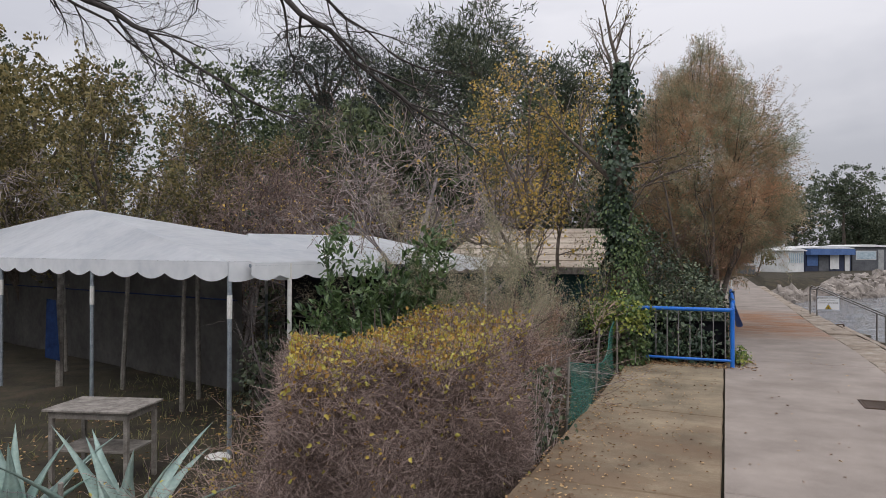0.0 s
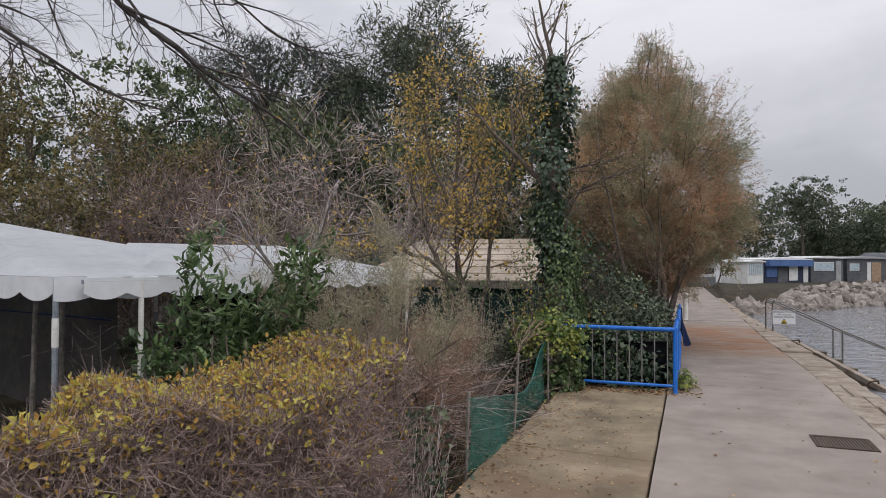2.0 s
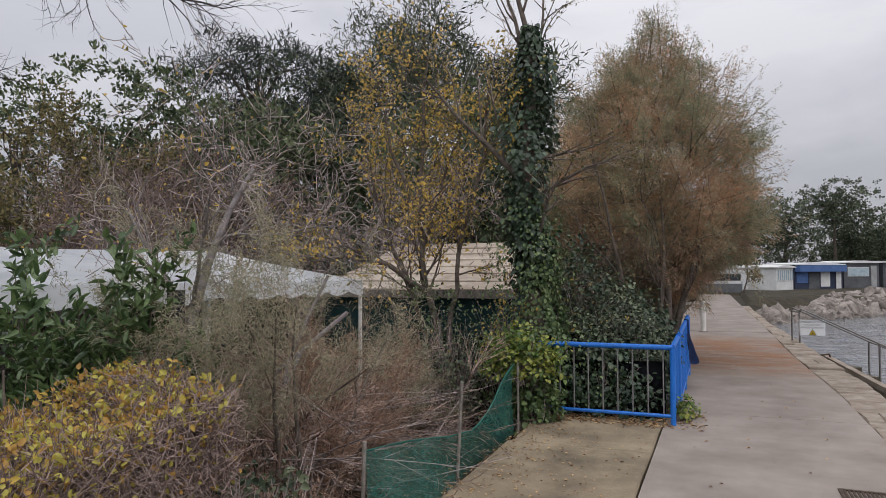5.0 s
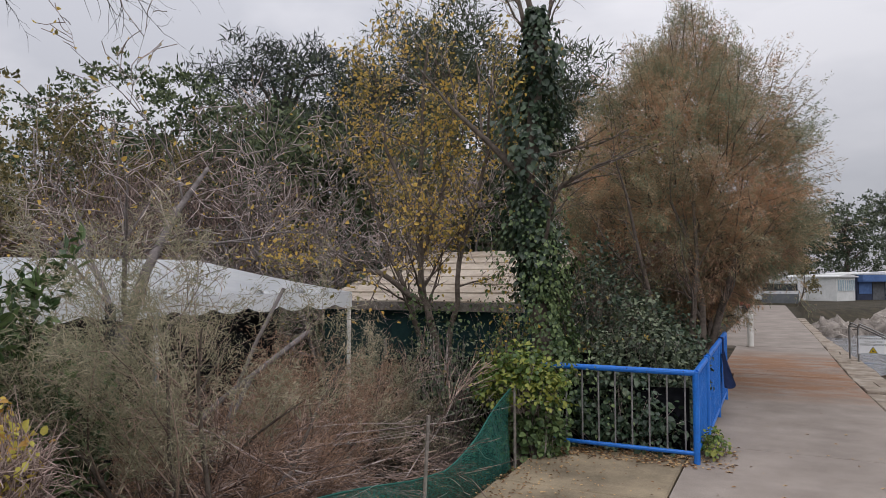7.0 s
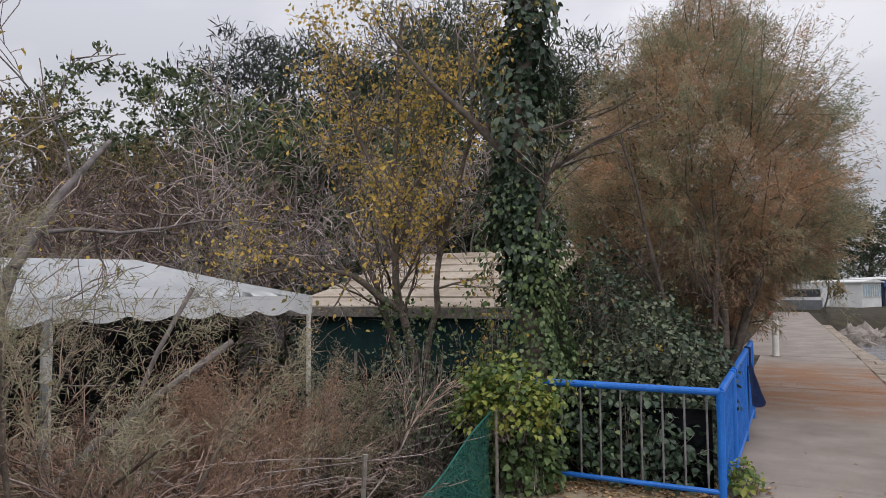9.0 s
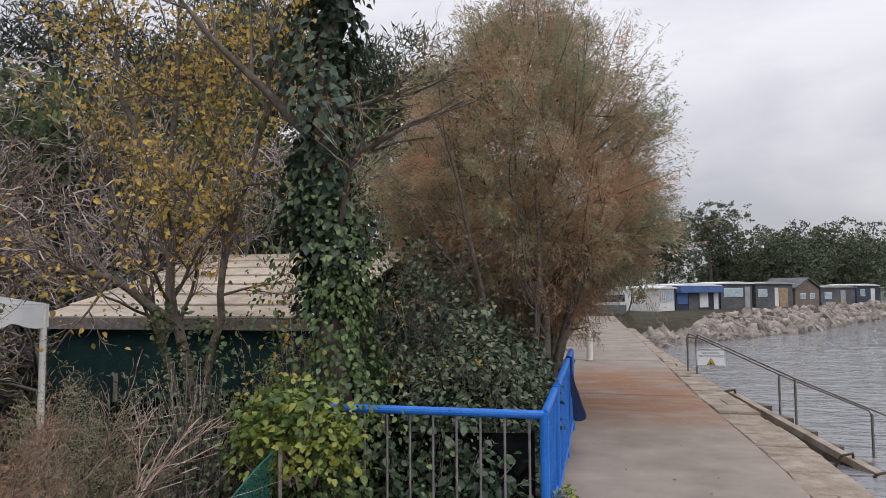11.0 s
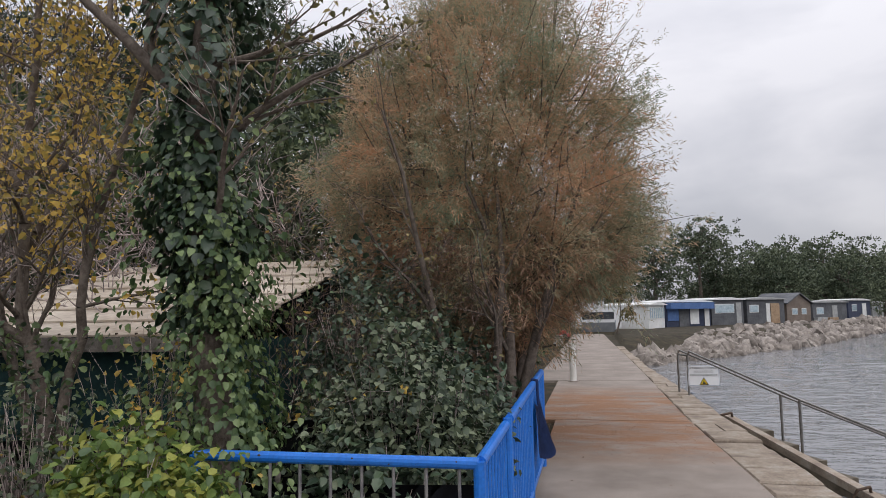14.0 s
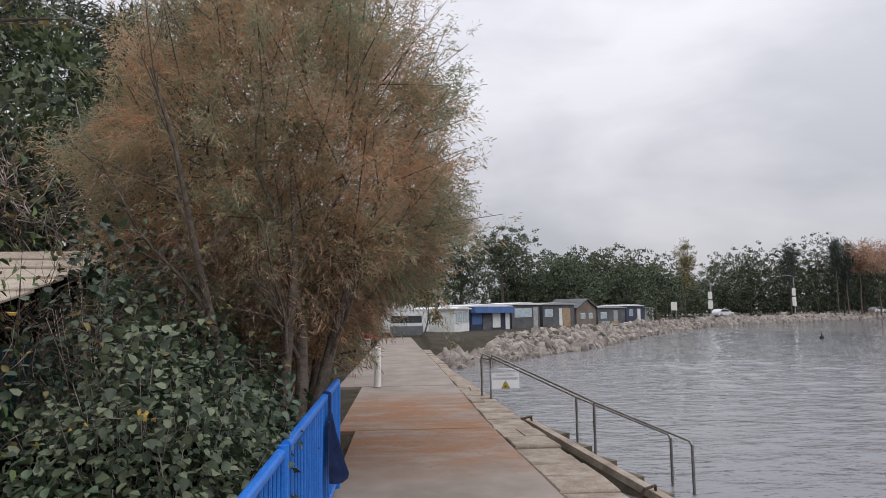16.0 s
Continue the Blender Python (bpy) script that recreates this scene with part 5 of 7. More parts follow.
p, d = along(rs, [x for x in segs if x[0][2] > 0.45], lambda l: True, 7500)
p[:, 0] += rs.normal(size=len(p)) * 0.06
dd = unit(d * 0.6 + rs.normal(size=d.shape) * 0.6)
foliage("foliage", leaves(p, dd, unit(rs.normal(size=d.shape) * 0.5 + [0, 0, 1]), 0.105 * rs.uniform(0.6, 1.2, len(p)), 0.38, 0.06), L_LAUREL, laurel)

# --- yellow-leaved tree of several leaning stems
rs = np.random.RandomState(71)
ytree = thing("autumn_tree", "yellow-leaved autumn tree with slim dark leaning stems", "tree", (-3.02, 13.1, ZC))
segs = []


def limb(rs, segs, pts, r, reach, level=4, first=0.3, droop=0.03):
    """A bent limb through plan points, with side branches from part of its length on."""
    pts = [np.array(q, float) for q in pts]
    fine = [a_ * (1 - f) + b_ * f + rs.normal(size=3) * 0.018 for a_, b_ in zip(pts, pts[1:]) for f in (0, 0.25, 0.5, 0.75)] + [pts[-1]]
    m_ = len(fine) - 1
    for i in range(m_):
        ra, rb = r * (1 - 0.75 * i / m_), r * (1 - 0.75 * (i + 1) / m_)
        segs.append((fine[i], fine[i + 1], ra, rb, level))
        if i >= m_ * first:
            for _ in range(2):
                dd = unit(np.array([fine[i + 1] - fine[i]]))[0] * 0.8 + rs.normal(size=3) * 0.55 + np.array([0, 0, 0.15])
                grow(rs, fine[i], dd / np.linalg.norm(dd), reach * rs.uniform(0.55, 1.05), max(rb * 0.5, 0.007), 2, segs, 0.13, droop, 5, 0.6, 0.6)


for pts, r, reach, first in ((((0.06, 0, 0), (-0.02, 0, 1.2), (-0.25, -0.05, 2.05), (-0.34, 0, 3.4), (-0.22, 0.05, 5.3)), 0.068, 1.25, 0.42),
                             (((-0.10, 0.1, 0), (-0.22, 0.1, 1.0), (-0.5, 0.08, 1.9), (-0.95, 0.1, 2.8), (-1.35, 0.2, 4.1)), 0.055, 1.2, 0.42),
                             (((0.14, -0.05, 0), (0.18, -0.1, 1.4), (0.30, -0.1, 2.4), (0.62, 0.0, 3.8), (0.75, 0.0, 4.9)), 0.047, 1.0, 0.42),
                             (((-0.20, -0.04, 1.85), (-0.75, -0.2, 2.25), (-1.35, -0.4, 2.4), (-2.0, -0.55, 2.25)), 0.046, 0.95, 0.3),
                             (((-0.30, 0.0, 2.5), (-0.1, 0.1, 3.2), (0.25, 0.2, 4.4)), 0.036, 1.0, 0.3),
                             (((-0.34, 0.0, 3.0), (-0.7, -0.2, 3.9), (-0.85, -0.2, 4.9)), 0.034, 1.0, 0.3)):
    limb(rs, segs, pts, r, reach, 4, first)
foliage("trunk", tubes(*seg_arrays(segs, lambda l: l == 4), k=9), M_BARK, ytree)
foliage("branchwork", tubes(*seg_arrays(segs, lambda l: 0 < l < 4), k=5), M_BARK, ytree)
foliage("twig_mass", tubes(*seg_arrays(segs, lambda l: l == 0), k=3), M_TWIG, ytree)
p, d = along(rs, segs, lambda l: l <= 1, 8200)
keep = (np.sin(p[:, 0] * 2.3 + 1) + np.sin(p[:, 1] * 2.7 + p[:, 2] * 1.9) > -0.8) & (rs.uniform(size=len(p)) < np.clip((p[:, 2] - 1.4) / 1.6, 0.15, 1))
p, d = p[keep], d[keep]
p = p + rs.normal(size=p.shape) * 0.06
dd = unit(d * 0.3 + rs.normal(size=d.shape) * 0.7 + [0, 0, -0.35])
foliage("crown", leaves(p, dd, unit(rs.normal(size=d.shape) + [0, -0.4, 0.6]), 0.052 * rs.uniform(0.5, 1.3, len(p)), 0.72), L_YELLOW, ytree)
n = 700
p, d = along(rs, [x for x in segs if x[1][2] < 2.1], lambda l: l == 4, n)
p = p + rs.normal(size=p.shape) * np.array([0.09, 0.09, 0.04])
foliage("ivy", leaves(p, unit(rs.normal(size=p.shape) + [0, 0, -0.5]), unit(rs.normal(size=p.shape) + [0, -0.8, 0.4]), 0.055 * rs.uniform(0.5, 1.2, n), 0.85, 0.12), L_IVY, ytree)

# --- tree wrapped in ivy
rs = np.random.RandomState(81)
itree = thing("ivy_clad_tree", "bare tree wrapped in dark ivy, thin branches above", "tree", (-1.62, 12.75, -0.35))
segs = []
tp = [np.array(q) for q in ((0.12, 0, 0.0), (0.10, 0, 1.0), (0.0, -0.05, 2.0), (-0.06, -0.05, 3.0), (-0.02, 0.0, 4.0), (0.02, 0.0, 4.9))]
for i in range(5):
    segs.append((tp[i], tp[i + 1], 0.13 - 0.012 * i, 0.13 - 0.012 * (i + 1), 4))
for d, z, L, r in (((0.12, 0, 1), 4.9, 1.5, 0.045), ((-0.3, 0.1, 1), 4.6, 1.5, 0.04), ((0.42, 0.1, 1), 4.5, 1.45, 0.035), ((-0.95, -0.25, 0.62), 3.2, 1.9, 0.05), ((0.8, -0.1, 0.7), 2.9, 1.3, 0.035), ((0.9, -0.2, 0.35), 3.4, 1.2, 0.03), ((0.6, -0.3, 0.75), 2.3, 1.2, 0.03)):
    grow(rs, tp[min(int(z), 5)] * 1.0 + [0, 0, z - min(int(z), 5) * 0.98], unit(np.array([d]))[0], L, r, 2, segs, 0.12, 0.02, 5, 0.6, 0.6)
foliage("trunk", tubes(*seg_arrays(segs, lambda l: l == 4), k=9), M_BARK, itree)
foliage("branchwork", tubes(*seg_arrays(segs, lambda l: 0 < l < 4), k=5), M_BARK, itree)
foliage("twig_mass", tubes(*seg_arrays(segs, lambda l: l == 0), k=3), M_TWIG, itree)


def ivy_coat(rs, path, r_of, n, zmin, zmax):
    z = rs.uniform(zmin, zmax, n)
    zs = np.array([q[2] for q in path])
    cx, cy = np.interp(z, zs, [q[0] for q in path]), np.interp(z, zs, [q[1] for q in path])
    a = rs.uniform(0, 6.28, n)
    lump = 1 + 0.35 * np.sin(a * 2 + z * 3.1) + 0.35 * np.sin(z * 5.3 + a * 1.5)
    r = r_of(z) * lump * rs.uniform(0.6, 1.25, n)
    o = np.stack([np.cos(a), np.sin(a), np.zeros(n)], 1)
    p = np.stack([cx, cy, z], 1) + o * r[:, None]
    d = unit(o * 0.45 + np.array([0, 0, -0.75]) + rs.normal(size=p.shape) * 0.4)
    nn = unit(o + np.array([0, 0, 0.5]) + rs.normal(size=p.shape) * 0.35)
    return p, d, nn


p, d, nn = ivy_coat(rs, tp, lambda z: np.interp(z, [1.2, 2.4, 3.6, 4.8, 5.4], [0.14, 0.19, 0.25, 0.20, 0.06]), 3000, 1.9, 5.3)
foliage("ivy", leaves(p, d, nn, 0.085 * rs.uniform(0.55, 1.2, len(p)), 0.95, 0.12), L_IVYDARK, itree)
p, d, nn = ivy_coat(rs, tp, lambda z: np.interp(z, [0.2, 0.9, 1.7, 2.4, 3.0], [0.30, 0.26, 0.21, 0.19, 0.12]), 3700, 0.25, 3.0)
p[:, 0] += 0.06 + 0.10 * np.sin(np.clip((p[:, 2] - 0.8) / 2.0, 0, 1) * math.pi)
foliage("lower_ivy", leaves(p, d, nn, 0.050 * rs.uniform(0.5, 1.25, len(p)), 0.9, 0.12), L_IVY, itree)
p, d, nn = ivy_coat(rs, tp, lambda z: np.interp(z, [0.2, 1.2, 2.2, 3.2], [0.55, 0.62, 0.48, 0.3]), 1500, 0.3, 3.1)
foliage("ivy_fringe", leaves(p + rs.normal(size=p.shape) * 0.07, d, nn, 0.048 * rs.uniform(0.5, 1.25, len(p)), 0.85, 0.12), L_IVY, itree)
p, d = along(rs, segs, lambda l: l <= 1, 900)
keep = rs.uniform(size=len(p)) < np.clip((p[:, 0] + 0.6) / 1.2, 0.15, 1)
p, d = p[keep], d[keep]
foliage("stray_foliage", leaves(p, unit(rs.normal(size=d.shape) + [0, 0, -0.4]), unit(rs.normal(size=d.shape) + [0, 0, 0.7]), 0.045 * rs.uniform(0.6, 1.2, len(p)), 0.7), L_OLIVE, itree)


def leaf_bush(name, label, at, radii, n, size, material, seed, aspect=0.85, shell=0.55, zflat=0.0, twigs=220, stemmat=None, category="bush"):
    """A leafy bush of uneven outline on twiggy stems."""
    rs = np.random.RandomState(seed)
    t = thing(name, label, category, at)
    v = unit(rs.normal(size=(n, 3)))
    v[:, 2] = np.where(v[:, 2] < -0.25, -v[:, 2] * 0.6, v[:, 2])
    lump = 1 + 0.16 * np.sin(v[:, 0] * 6 + seed) * np.sin(v[:, 1] * 7 + 1) + 0.12 * np.sin(v[:, 2] * 9 + v[:, 0] * 5)
    r = rs.uniform(shell ** 2, 1.0, n) ** 0.5 * lump
    p = v * r[:, None] * np.asarray(radii)[None]
    p[:, 2] = np.maximum(p[:, 2] + radii[2] * 0.45, 0.02)
    d = unit(v * 0.5 + np.array([0, 0, -0.35]) + rs.normal(size=p.shape) * 0.5)
    nn = unit(v * 0.8 + np.array([0, 0, 0.7]) + rs.normal(size=p.shape) * 0.35)
    foliage("foliage", leaves(p, d, nn, size * rs.uniform(0.5, 1.25, n), aspect, 0.1), material, t)
    q = rs.normal(size=(twigs, 3)) * np.asarray(radii)[None] * 0.12
    q[:, 2] = 0
    e = unit(rs.normal(size=(twigs, 3)) + [0, 0, 0.6]) * np.asarray(radii)[None] * rs.uniform(0.6, 1.1, size=(twigs, 1))
    e[:, 2] = np.abs(e[:, 2]) + radii[2] * 0.3
    m_ = (q + e) / 2 + rs.normal(size=q.shape) * 0.06
    foliage("stem_mass", join(tubes(q, m_, 0.008, 0.005, 4), tubes(m_, e, 0.005, 0.002, 4)), stemmat or M_TWIG, t)
    return t


leaf_bush("ivy_bush", "dense grey-green ivy bush behind the blue fence", (-0.62, 13.55, -0.3), (0.72, 0.85, 1.28), 9000, 0.056, L_BRIAR, 91, zflat=0.2)
leaf_bush("ivy_bush", "dark ivy bush pressed against the blue fence", (-0.72, 12.86, -0.35), (0.75, 0.42, 0.85), 3000, 0.075, L_IVYDARK, 92)
leaf_bush("ivy_bush", "dark green ivy bush under the tamarisk", (-0.55, 15.0, -0.3), (0.62, 0.9, 1.25), 3000, 0.07, L_IVYDARK, 93)
leaf_bush("hop_bush", "bright yellow-green leafy bush before the ivy-clad tree", (-1.55, 12.0, 0.42), (0.50, 0.32, 0.48), 1700, 0.058, L_IVYLIGHT, 94, twigs=60)
leaf_bush("ivy_bush", "ivy hanging down beside the blue fence", (-1.45, 12.1, -0.3), (0.35, 0.25, 0.75), 1300, 0.07, L_IVY, 95)
leaf_bush("bramble_bush", "thin bramble bush at the autumn tree's foot", (-2.75, 12.55, ZC), (0.75, 0.5, 1.25), 2600, 0.047, L_BRIAR, 96, twigs=300)
leaf_bush("bramble_bush", "bramble bush before the dark green shed", (-2.0, 12.9, ZC), (0.6, 0.5, 1.3), 2800, 0.048, L_IVY, 97, twigs=260)
leaf_bush("bramble_bush", "thin leafy bush under the pavilion tent", (-5.25, 8.2, ZC), (0.5, 0.4, 0.95), 900, 0.07, L_BRIAR, 98, twigs=120)
leaf_bush("oleander_bush", "green narrow-leaved bush beside the brush", (-3.25, 8.1, ZC), (0.5, 0.45, 0.75), 1300, 0.10, L_LAUREL, 99, aspect=0.25)
leaf_bush("bramble_bush", "small yellow-green weed by the fence post", (0.22, 12.75, -0.02), (0.16, 0.25, 0.22), 260, 0.05, L_IVYLIGHT, 100, twigs=30)
for k, (x, y, h) in enumerate(((-2.35, 12.75, 2.7), (-2.2, 12.8, 2.5), (-2.45, 12.9, 2.4), (-2.05, 12.75, 2.6), (-2.6, 12.6, 2.2), (-1.95, 12.95, 2.4))):
    bare_tree("sapling", "thin upright bare sapling before the shed roof", (x, y), h, 110 + k, 2, 0.016, bark=M_BARK, kids=3, spread=0.4, group="bare saplings", leafn=60, leafmat=L_YELLOW, leafsize=0.045)

leaf_bush("ivy_bush", "tall dark ivy thicket beside the shed", (-1.35, 14.7, -0.3), (0.55, 0.6, 1.75), 3600, 0.065, L_IVYDARK, 101, twigs=160)
leaf_bush("ivy_bush", "tall dark ivy thicket under the tamarisk", (-1.3, 15.9, -0.3), (0.65, 0.7, 1.9), 3600, 0.065, L_IVYDARK, 102, twigs=160)

# --- bare and fading trees of the campsite
bare_tree("bare_tree", "bare grey tree with arching branches beside the awning", (-3.75, 8.75), 5.6, 121, 3, 0.085, (0.0, 0.0), M_BARKGREY, M_TWIG, 6, 0.85, 0.04, tip=0.004, leafn=250, leafmat=L_YELLOW, leafsize=0.045)
bare_tree("bare_tree", "slender bare tree standing inside the shelter", (-5.15, 8.1), 2.5, 122, 2, 0.022, (0.1, 0), M_BARKGREY, M_TWIG, 4, 0.8)
for k, (x, y, h) in enumerate(((-8.2, 14.2, 5.6), (-6.4, 15.6, 5.6), (-10.5, 13.6, 5.4), (-7.6, 18.0, 6.6), (-11.6, 16.6, 6.6), (-4.6, 17.9, 5.8), (-9.0, 12.2, 4.8), (-13.5, 14.0, 6.0), (-9.6, 16.0, 6.4), (-5.4, 16.8, 5.6), (-7.2, 13.4, 4.8))):
    bare_tree("bare_tree", "bare mauve-grey tree with a dense haze of twigs", (x, y), h, 130 + k, 3, 0.08, (0, 0), M_BARKGREY, M_TWIG if k % 2 else M_TWIGMAUVE, 6, 0.85, 0.03, stems=3, group="bare campsite trees", leafn=300, leafmat=L_YELLOW, leafsize=0.06, tip=0.0075)
bare_tree("fading_tree", "tall tree with fading olive-brown leaves", (-12.8, 12.7), 7.6, 151, 3, 0.15, (-0.1, 0), M_BARK, M_TWIG, 8, 0.62, 0.07, stems=2, leafn=17000, leafmat=L_OLIVE, leafsize=0.075)
bare_tree("fading_tree", "tall tree with fading olive-brown leaves", (-15.0, 11.8), 8.0, 152, 3, 0.15, (-0.1, 0), M_BARK, M_TWIG, 8, 0.62, 0.07, stems=2, leafn=14000, leafmat=L_OLIVE, leafsize=0.085)

# big bare tree whose branches hang over the camp; its trunk stands beside the path's start
rs = np.random.RandomState(161)
over = thing("bare_tree", "large bare tree with low hanging twiggy branches", "tree", (-6.6, 3.4, ZC))
segs = []
for i in range(5):
    segs.append((np.array([0, 0, i * 0.9]), np.array([0, 0, (i + 1) * 0.9]), 0.22 - 0.012 * i, 0.22 - 0.012 * (i + 1), 5))
# limbs over the camp and the path, drooping at their ends
O0 = np.array([-6.6, 3.4, ZC])
for r, L, pts in ((0.07, 1.0, ((-6.6, 3.4, 3.6), (-5.4, 3.9, 4.7), (-4.0, 4.4, 4.6), (-3.1, 4.65, 3.95), (-2.48, 4.8, 3.3), (-2.1, 5.05, 2.9))),
                  (0.075, 1.1, ((-6.6, 3.4, 3.4), (-7.2, 4.9, 4.8), (-6.6, 5.9, 4.7), (-5.9, 6.25, 4.25), (-5.3, 6.46, 3.85), (-4.6, 6.9, 3.35))),
                  (0.05, 0.7, ((-6.6, 3.4, 3.8), (-4.6, 4.0, 5.3), (-2.8, 4.9, 5.2), (-1.5, 5.6, 4.75), (-0.95, 6.0, 4.3))),
                  (0.06, 1.1, ((-6.6, 3.4, 3.6), (-6.0, 5.2, 5.2), (-5.0, 6.6, 5.1), (-4.1, 7.6, 4.6), (-3.6, 8.1, 4.1))),
                  (0.05, 1.0, ((-7.2, 4.9, 4.8), (-8.0, 6.6, 5.3), (-7.8, 7.8, 4.9), (-7.3, 8.6, 4.3)))):
    pts = [np.array(q) - O0 for q in pts]
    n = len(pts) - 1
    fine = []
    for i in range(n):
        for f in (0, 0.34, 0.67):
            fine.append(pts[i] * (1 - f) + pts[i + 1] * f + rs.normal(size=3) * 0.035)
    fine.append(pts[-1])
    m_ = len(fine) - 1
    for i in range(m_):
        ra, rb = 0.72 * r * (1 - 0.8 * i / m_), 0.72 * r * (1 - 0.8 * (i + 1) / m_)
        segs.append((fine[i], fine[i + 1], ra, rb, 4))
        if i > m_ * 0.35:
            for _ in range(2 if i % 2 else 1):
                dd = unit(np.array([fine[i + 1] - fine[i]]))[0] * 0.7 + rs.normal(size=3) * 0.5 + np.array([0, 0.15, -0.1])
                grow(rs, fine[i], dd / np.linalg.norm(dd), L * rs.uniform(0.6, 1.0), max(rb * 0.55, 0.010), 2, segs, 0.17, -0.02, 5, 0.65, 0.6)
    dd = fine[-1] - fine[-3]
    grow(rs, fine[-1], dd / np.linalg.norm(dd), L * 0.9, 0.016, 2, segs, 0.16, -0.01, 5, 0.6, 0.6)
foliage("trunk", tubes(*seg_arrays(segs, lambda l: l >= 4), k=9), M_BARKDARK, over)
foliage("branchwork", tubes(*seg_arrays(segs, lambda l: 0 < l < 4), k=5), M_BARKDARK, over)
foliage("twig_mass", tubes(*seg_arrays(segs, lambda l: l == 0), k=3), M_BARKDARK, over)

# ---------------------------------------------------------------- evergreens on the slope and across the bay


def evergreen(name, label, at, top, width, depth_, seed, material, clumps=260, per=46, blade=0.26, bw=0.024, lobes=9, flat=0.5, trunk=0.2, group="", lean=0.0, category="tree"):
    """Trunk with limbs that carry lobes of needle clumps; top: height of the crown's tip above the sea-side path."""
    rs = np.random.RandomState(seed)
    z0 = gz(*at)
    h = top - z0
    t = thing(name, label, category, (at[0], at[1], z0 - 0.05), group=group)
    segs = []
    n = 6
    pts = [np.array([lean * (i / n) ** 2 + rs.normal() * 0.06 * (i > 0), rs.normal() * 0.06 * (i > 0), (h - depth_ * 0.35) * i / n]) for i in range(n + 1)]
    for i in range(n):
        segs.append((pts[i], pts[i + 1], trunk * (1 - 0.1 * i), trunk * (1 - 0.1 * (i + 1)), 2))
    cz = h - depth_ / 2
    cs = []
    for k in range(lobes):
        a = k * 2.4 + rs.uniform(-0.4, 0.4)
        rr = width * 0.5 * math.sqrt((k + 0.5) / lobes) * 0.72
        zz = cz + depth_ * 0.5 * (rs.uniform(-0.75, 0.72) if k else 0.68) * (1 - 0.25 * rr / (width * 0.5))
        c = np.array([lean + rr * math.cos(a), rr * math.sin(a), zz])
        cs.append(c)
        a0 = pts[-1] * 1.0
        a0[2] = min(a0[2], max(zz - 0.5 * depth_ * 0.5, h * 0.25))
        m_ = (a0 + c) / 2 + np.array([0, 0, 0.12 * depth_])
        segs.append((a0, m_, trunk * 0.4, trunk * 0.28, 1))
        segs.append((m_, c, trunk * 0.28, trunk * 0.1, 1))
    foliage("trunk", tubes(*seg_arrays(segs, lambda l: l == 2), k=8), M_BARK, t)
    foliage("branchwork", tubes(*seg_arrays(segs, lambda l: l == 1), k=5), M_BARK, t)
    cs = np.array(cs)
    i = rs.randint(0, lobes, clumps)
    v = unit(rs.normal(size=(clumps, 3)))
    lr = np.array([width * 0.30, width * 0.30, depth_ * 0.36 * flat / 0.5])
    c = cs[i] + v * lr * rs.uniform(0.45, 1.08, size=(clumps, 1))
    cc, vv = np.repeat(c, per, 0), np.repeat(v, per, 0)
    d = unit(vv * 0.5 + np.array([0, 0, 0.35]) + rs.normal(size=cc.shape) * 0.75)
    cc = cc + rs.normal(size=cc.shape) * blade * np.array([0.75, 0.75, 0.5])
    foliage("crown", blades(cc, d, blade * rs.uniform(0.6, 1.3, len(cc)), bw * rs.uniform(0.6, 1.4, len(cc)), 0.05, rs), material, t)
    return t


P_ = "dark green umbrella pine on the wooded slope"
evergreen("pine_tree", P_, (-9.0, 25.6), 10.7, 6.0, 4.2, 201, L_PINE, 420, 34, 0.32, 0.042, 11, group="pines on the slope")
evergreen("pine_tree", P_, (-5.7, 26.5), 8.9, 4.4, 4.0, 202, L_PINE, 280, 34, 0.32, 0.042, 9, group="pines on the slope")
evergreen("cedar_tree", "dark blue-green cedar with flat layered boughs", (-14.8, 24.0), 10.6, 5.6, 6.2, 203, L_CEDAR, 380, 34, 0.3, 0.04, 15, flat=0.13)
evergreen("cedar_tree", "dark blue-green cedar with flat layered boughs", (-11.9, 25.0), 9.6, 4.4, 5.4, 204, L_CEDAR, 300, 34, 0.3, 0.04, 13, flat=0.13)
O_ = "dense evergreen tree on the wooded slope"
for k, (x, y, top, w, dp) in enumerate(((-11.2, 21.0, 7.4, 4.4, 5.4), (-16.2, 19.6, 7.6, 5.0, 6.2), (-20.5, 16.0, 7.8, 5.6, 6.6), (-8.2, 21.2, 6.8, 4.2, 5.2), (-5.4, 21.2, 6.2, 3.8, 4.9), (-13.6, 19.4, 6.6, 4.2, 5.4), (-3.0, 22.0, 5.6, 3.6, 4.8), (-23.0, 21.0, 8.6, 6.0, 7.0), (-18.6, 23.5, 8.6, 5.6, 6.5), (-17.8, 13.4, 6.6, 4.6, 5.8), (-25.5, 14.0, 8.2, 6.0, 7.2), (-2.6, 26.5, 6.4, 4.0, 5.4), (-28.0, 19.0, 9.6, 6.5, 8.0), (-7.2, 19.3, 5.2, 3.6, 4.4), (-10.2, 18.6, 5.6, 3.8, 4.6), (-4.6, 19.0, 4.2, 3.0, 3.6), (-21.0, 10.5, 7.4, 5.6, 6.8))):
    evergreen("evergreen_tree", O_, (x, y), top, w, dp, 220 + k, L_OLIVE if k in (2, 9, 16) else L_OAK if k % 3 else L_PINE, 300, 26, 0.18, 0.085, 12, flat=0.5, trunk=0.14, group="trees on the slope")
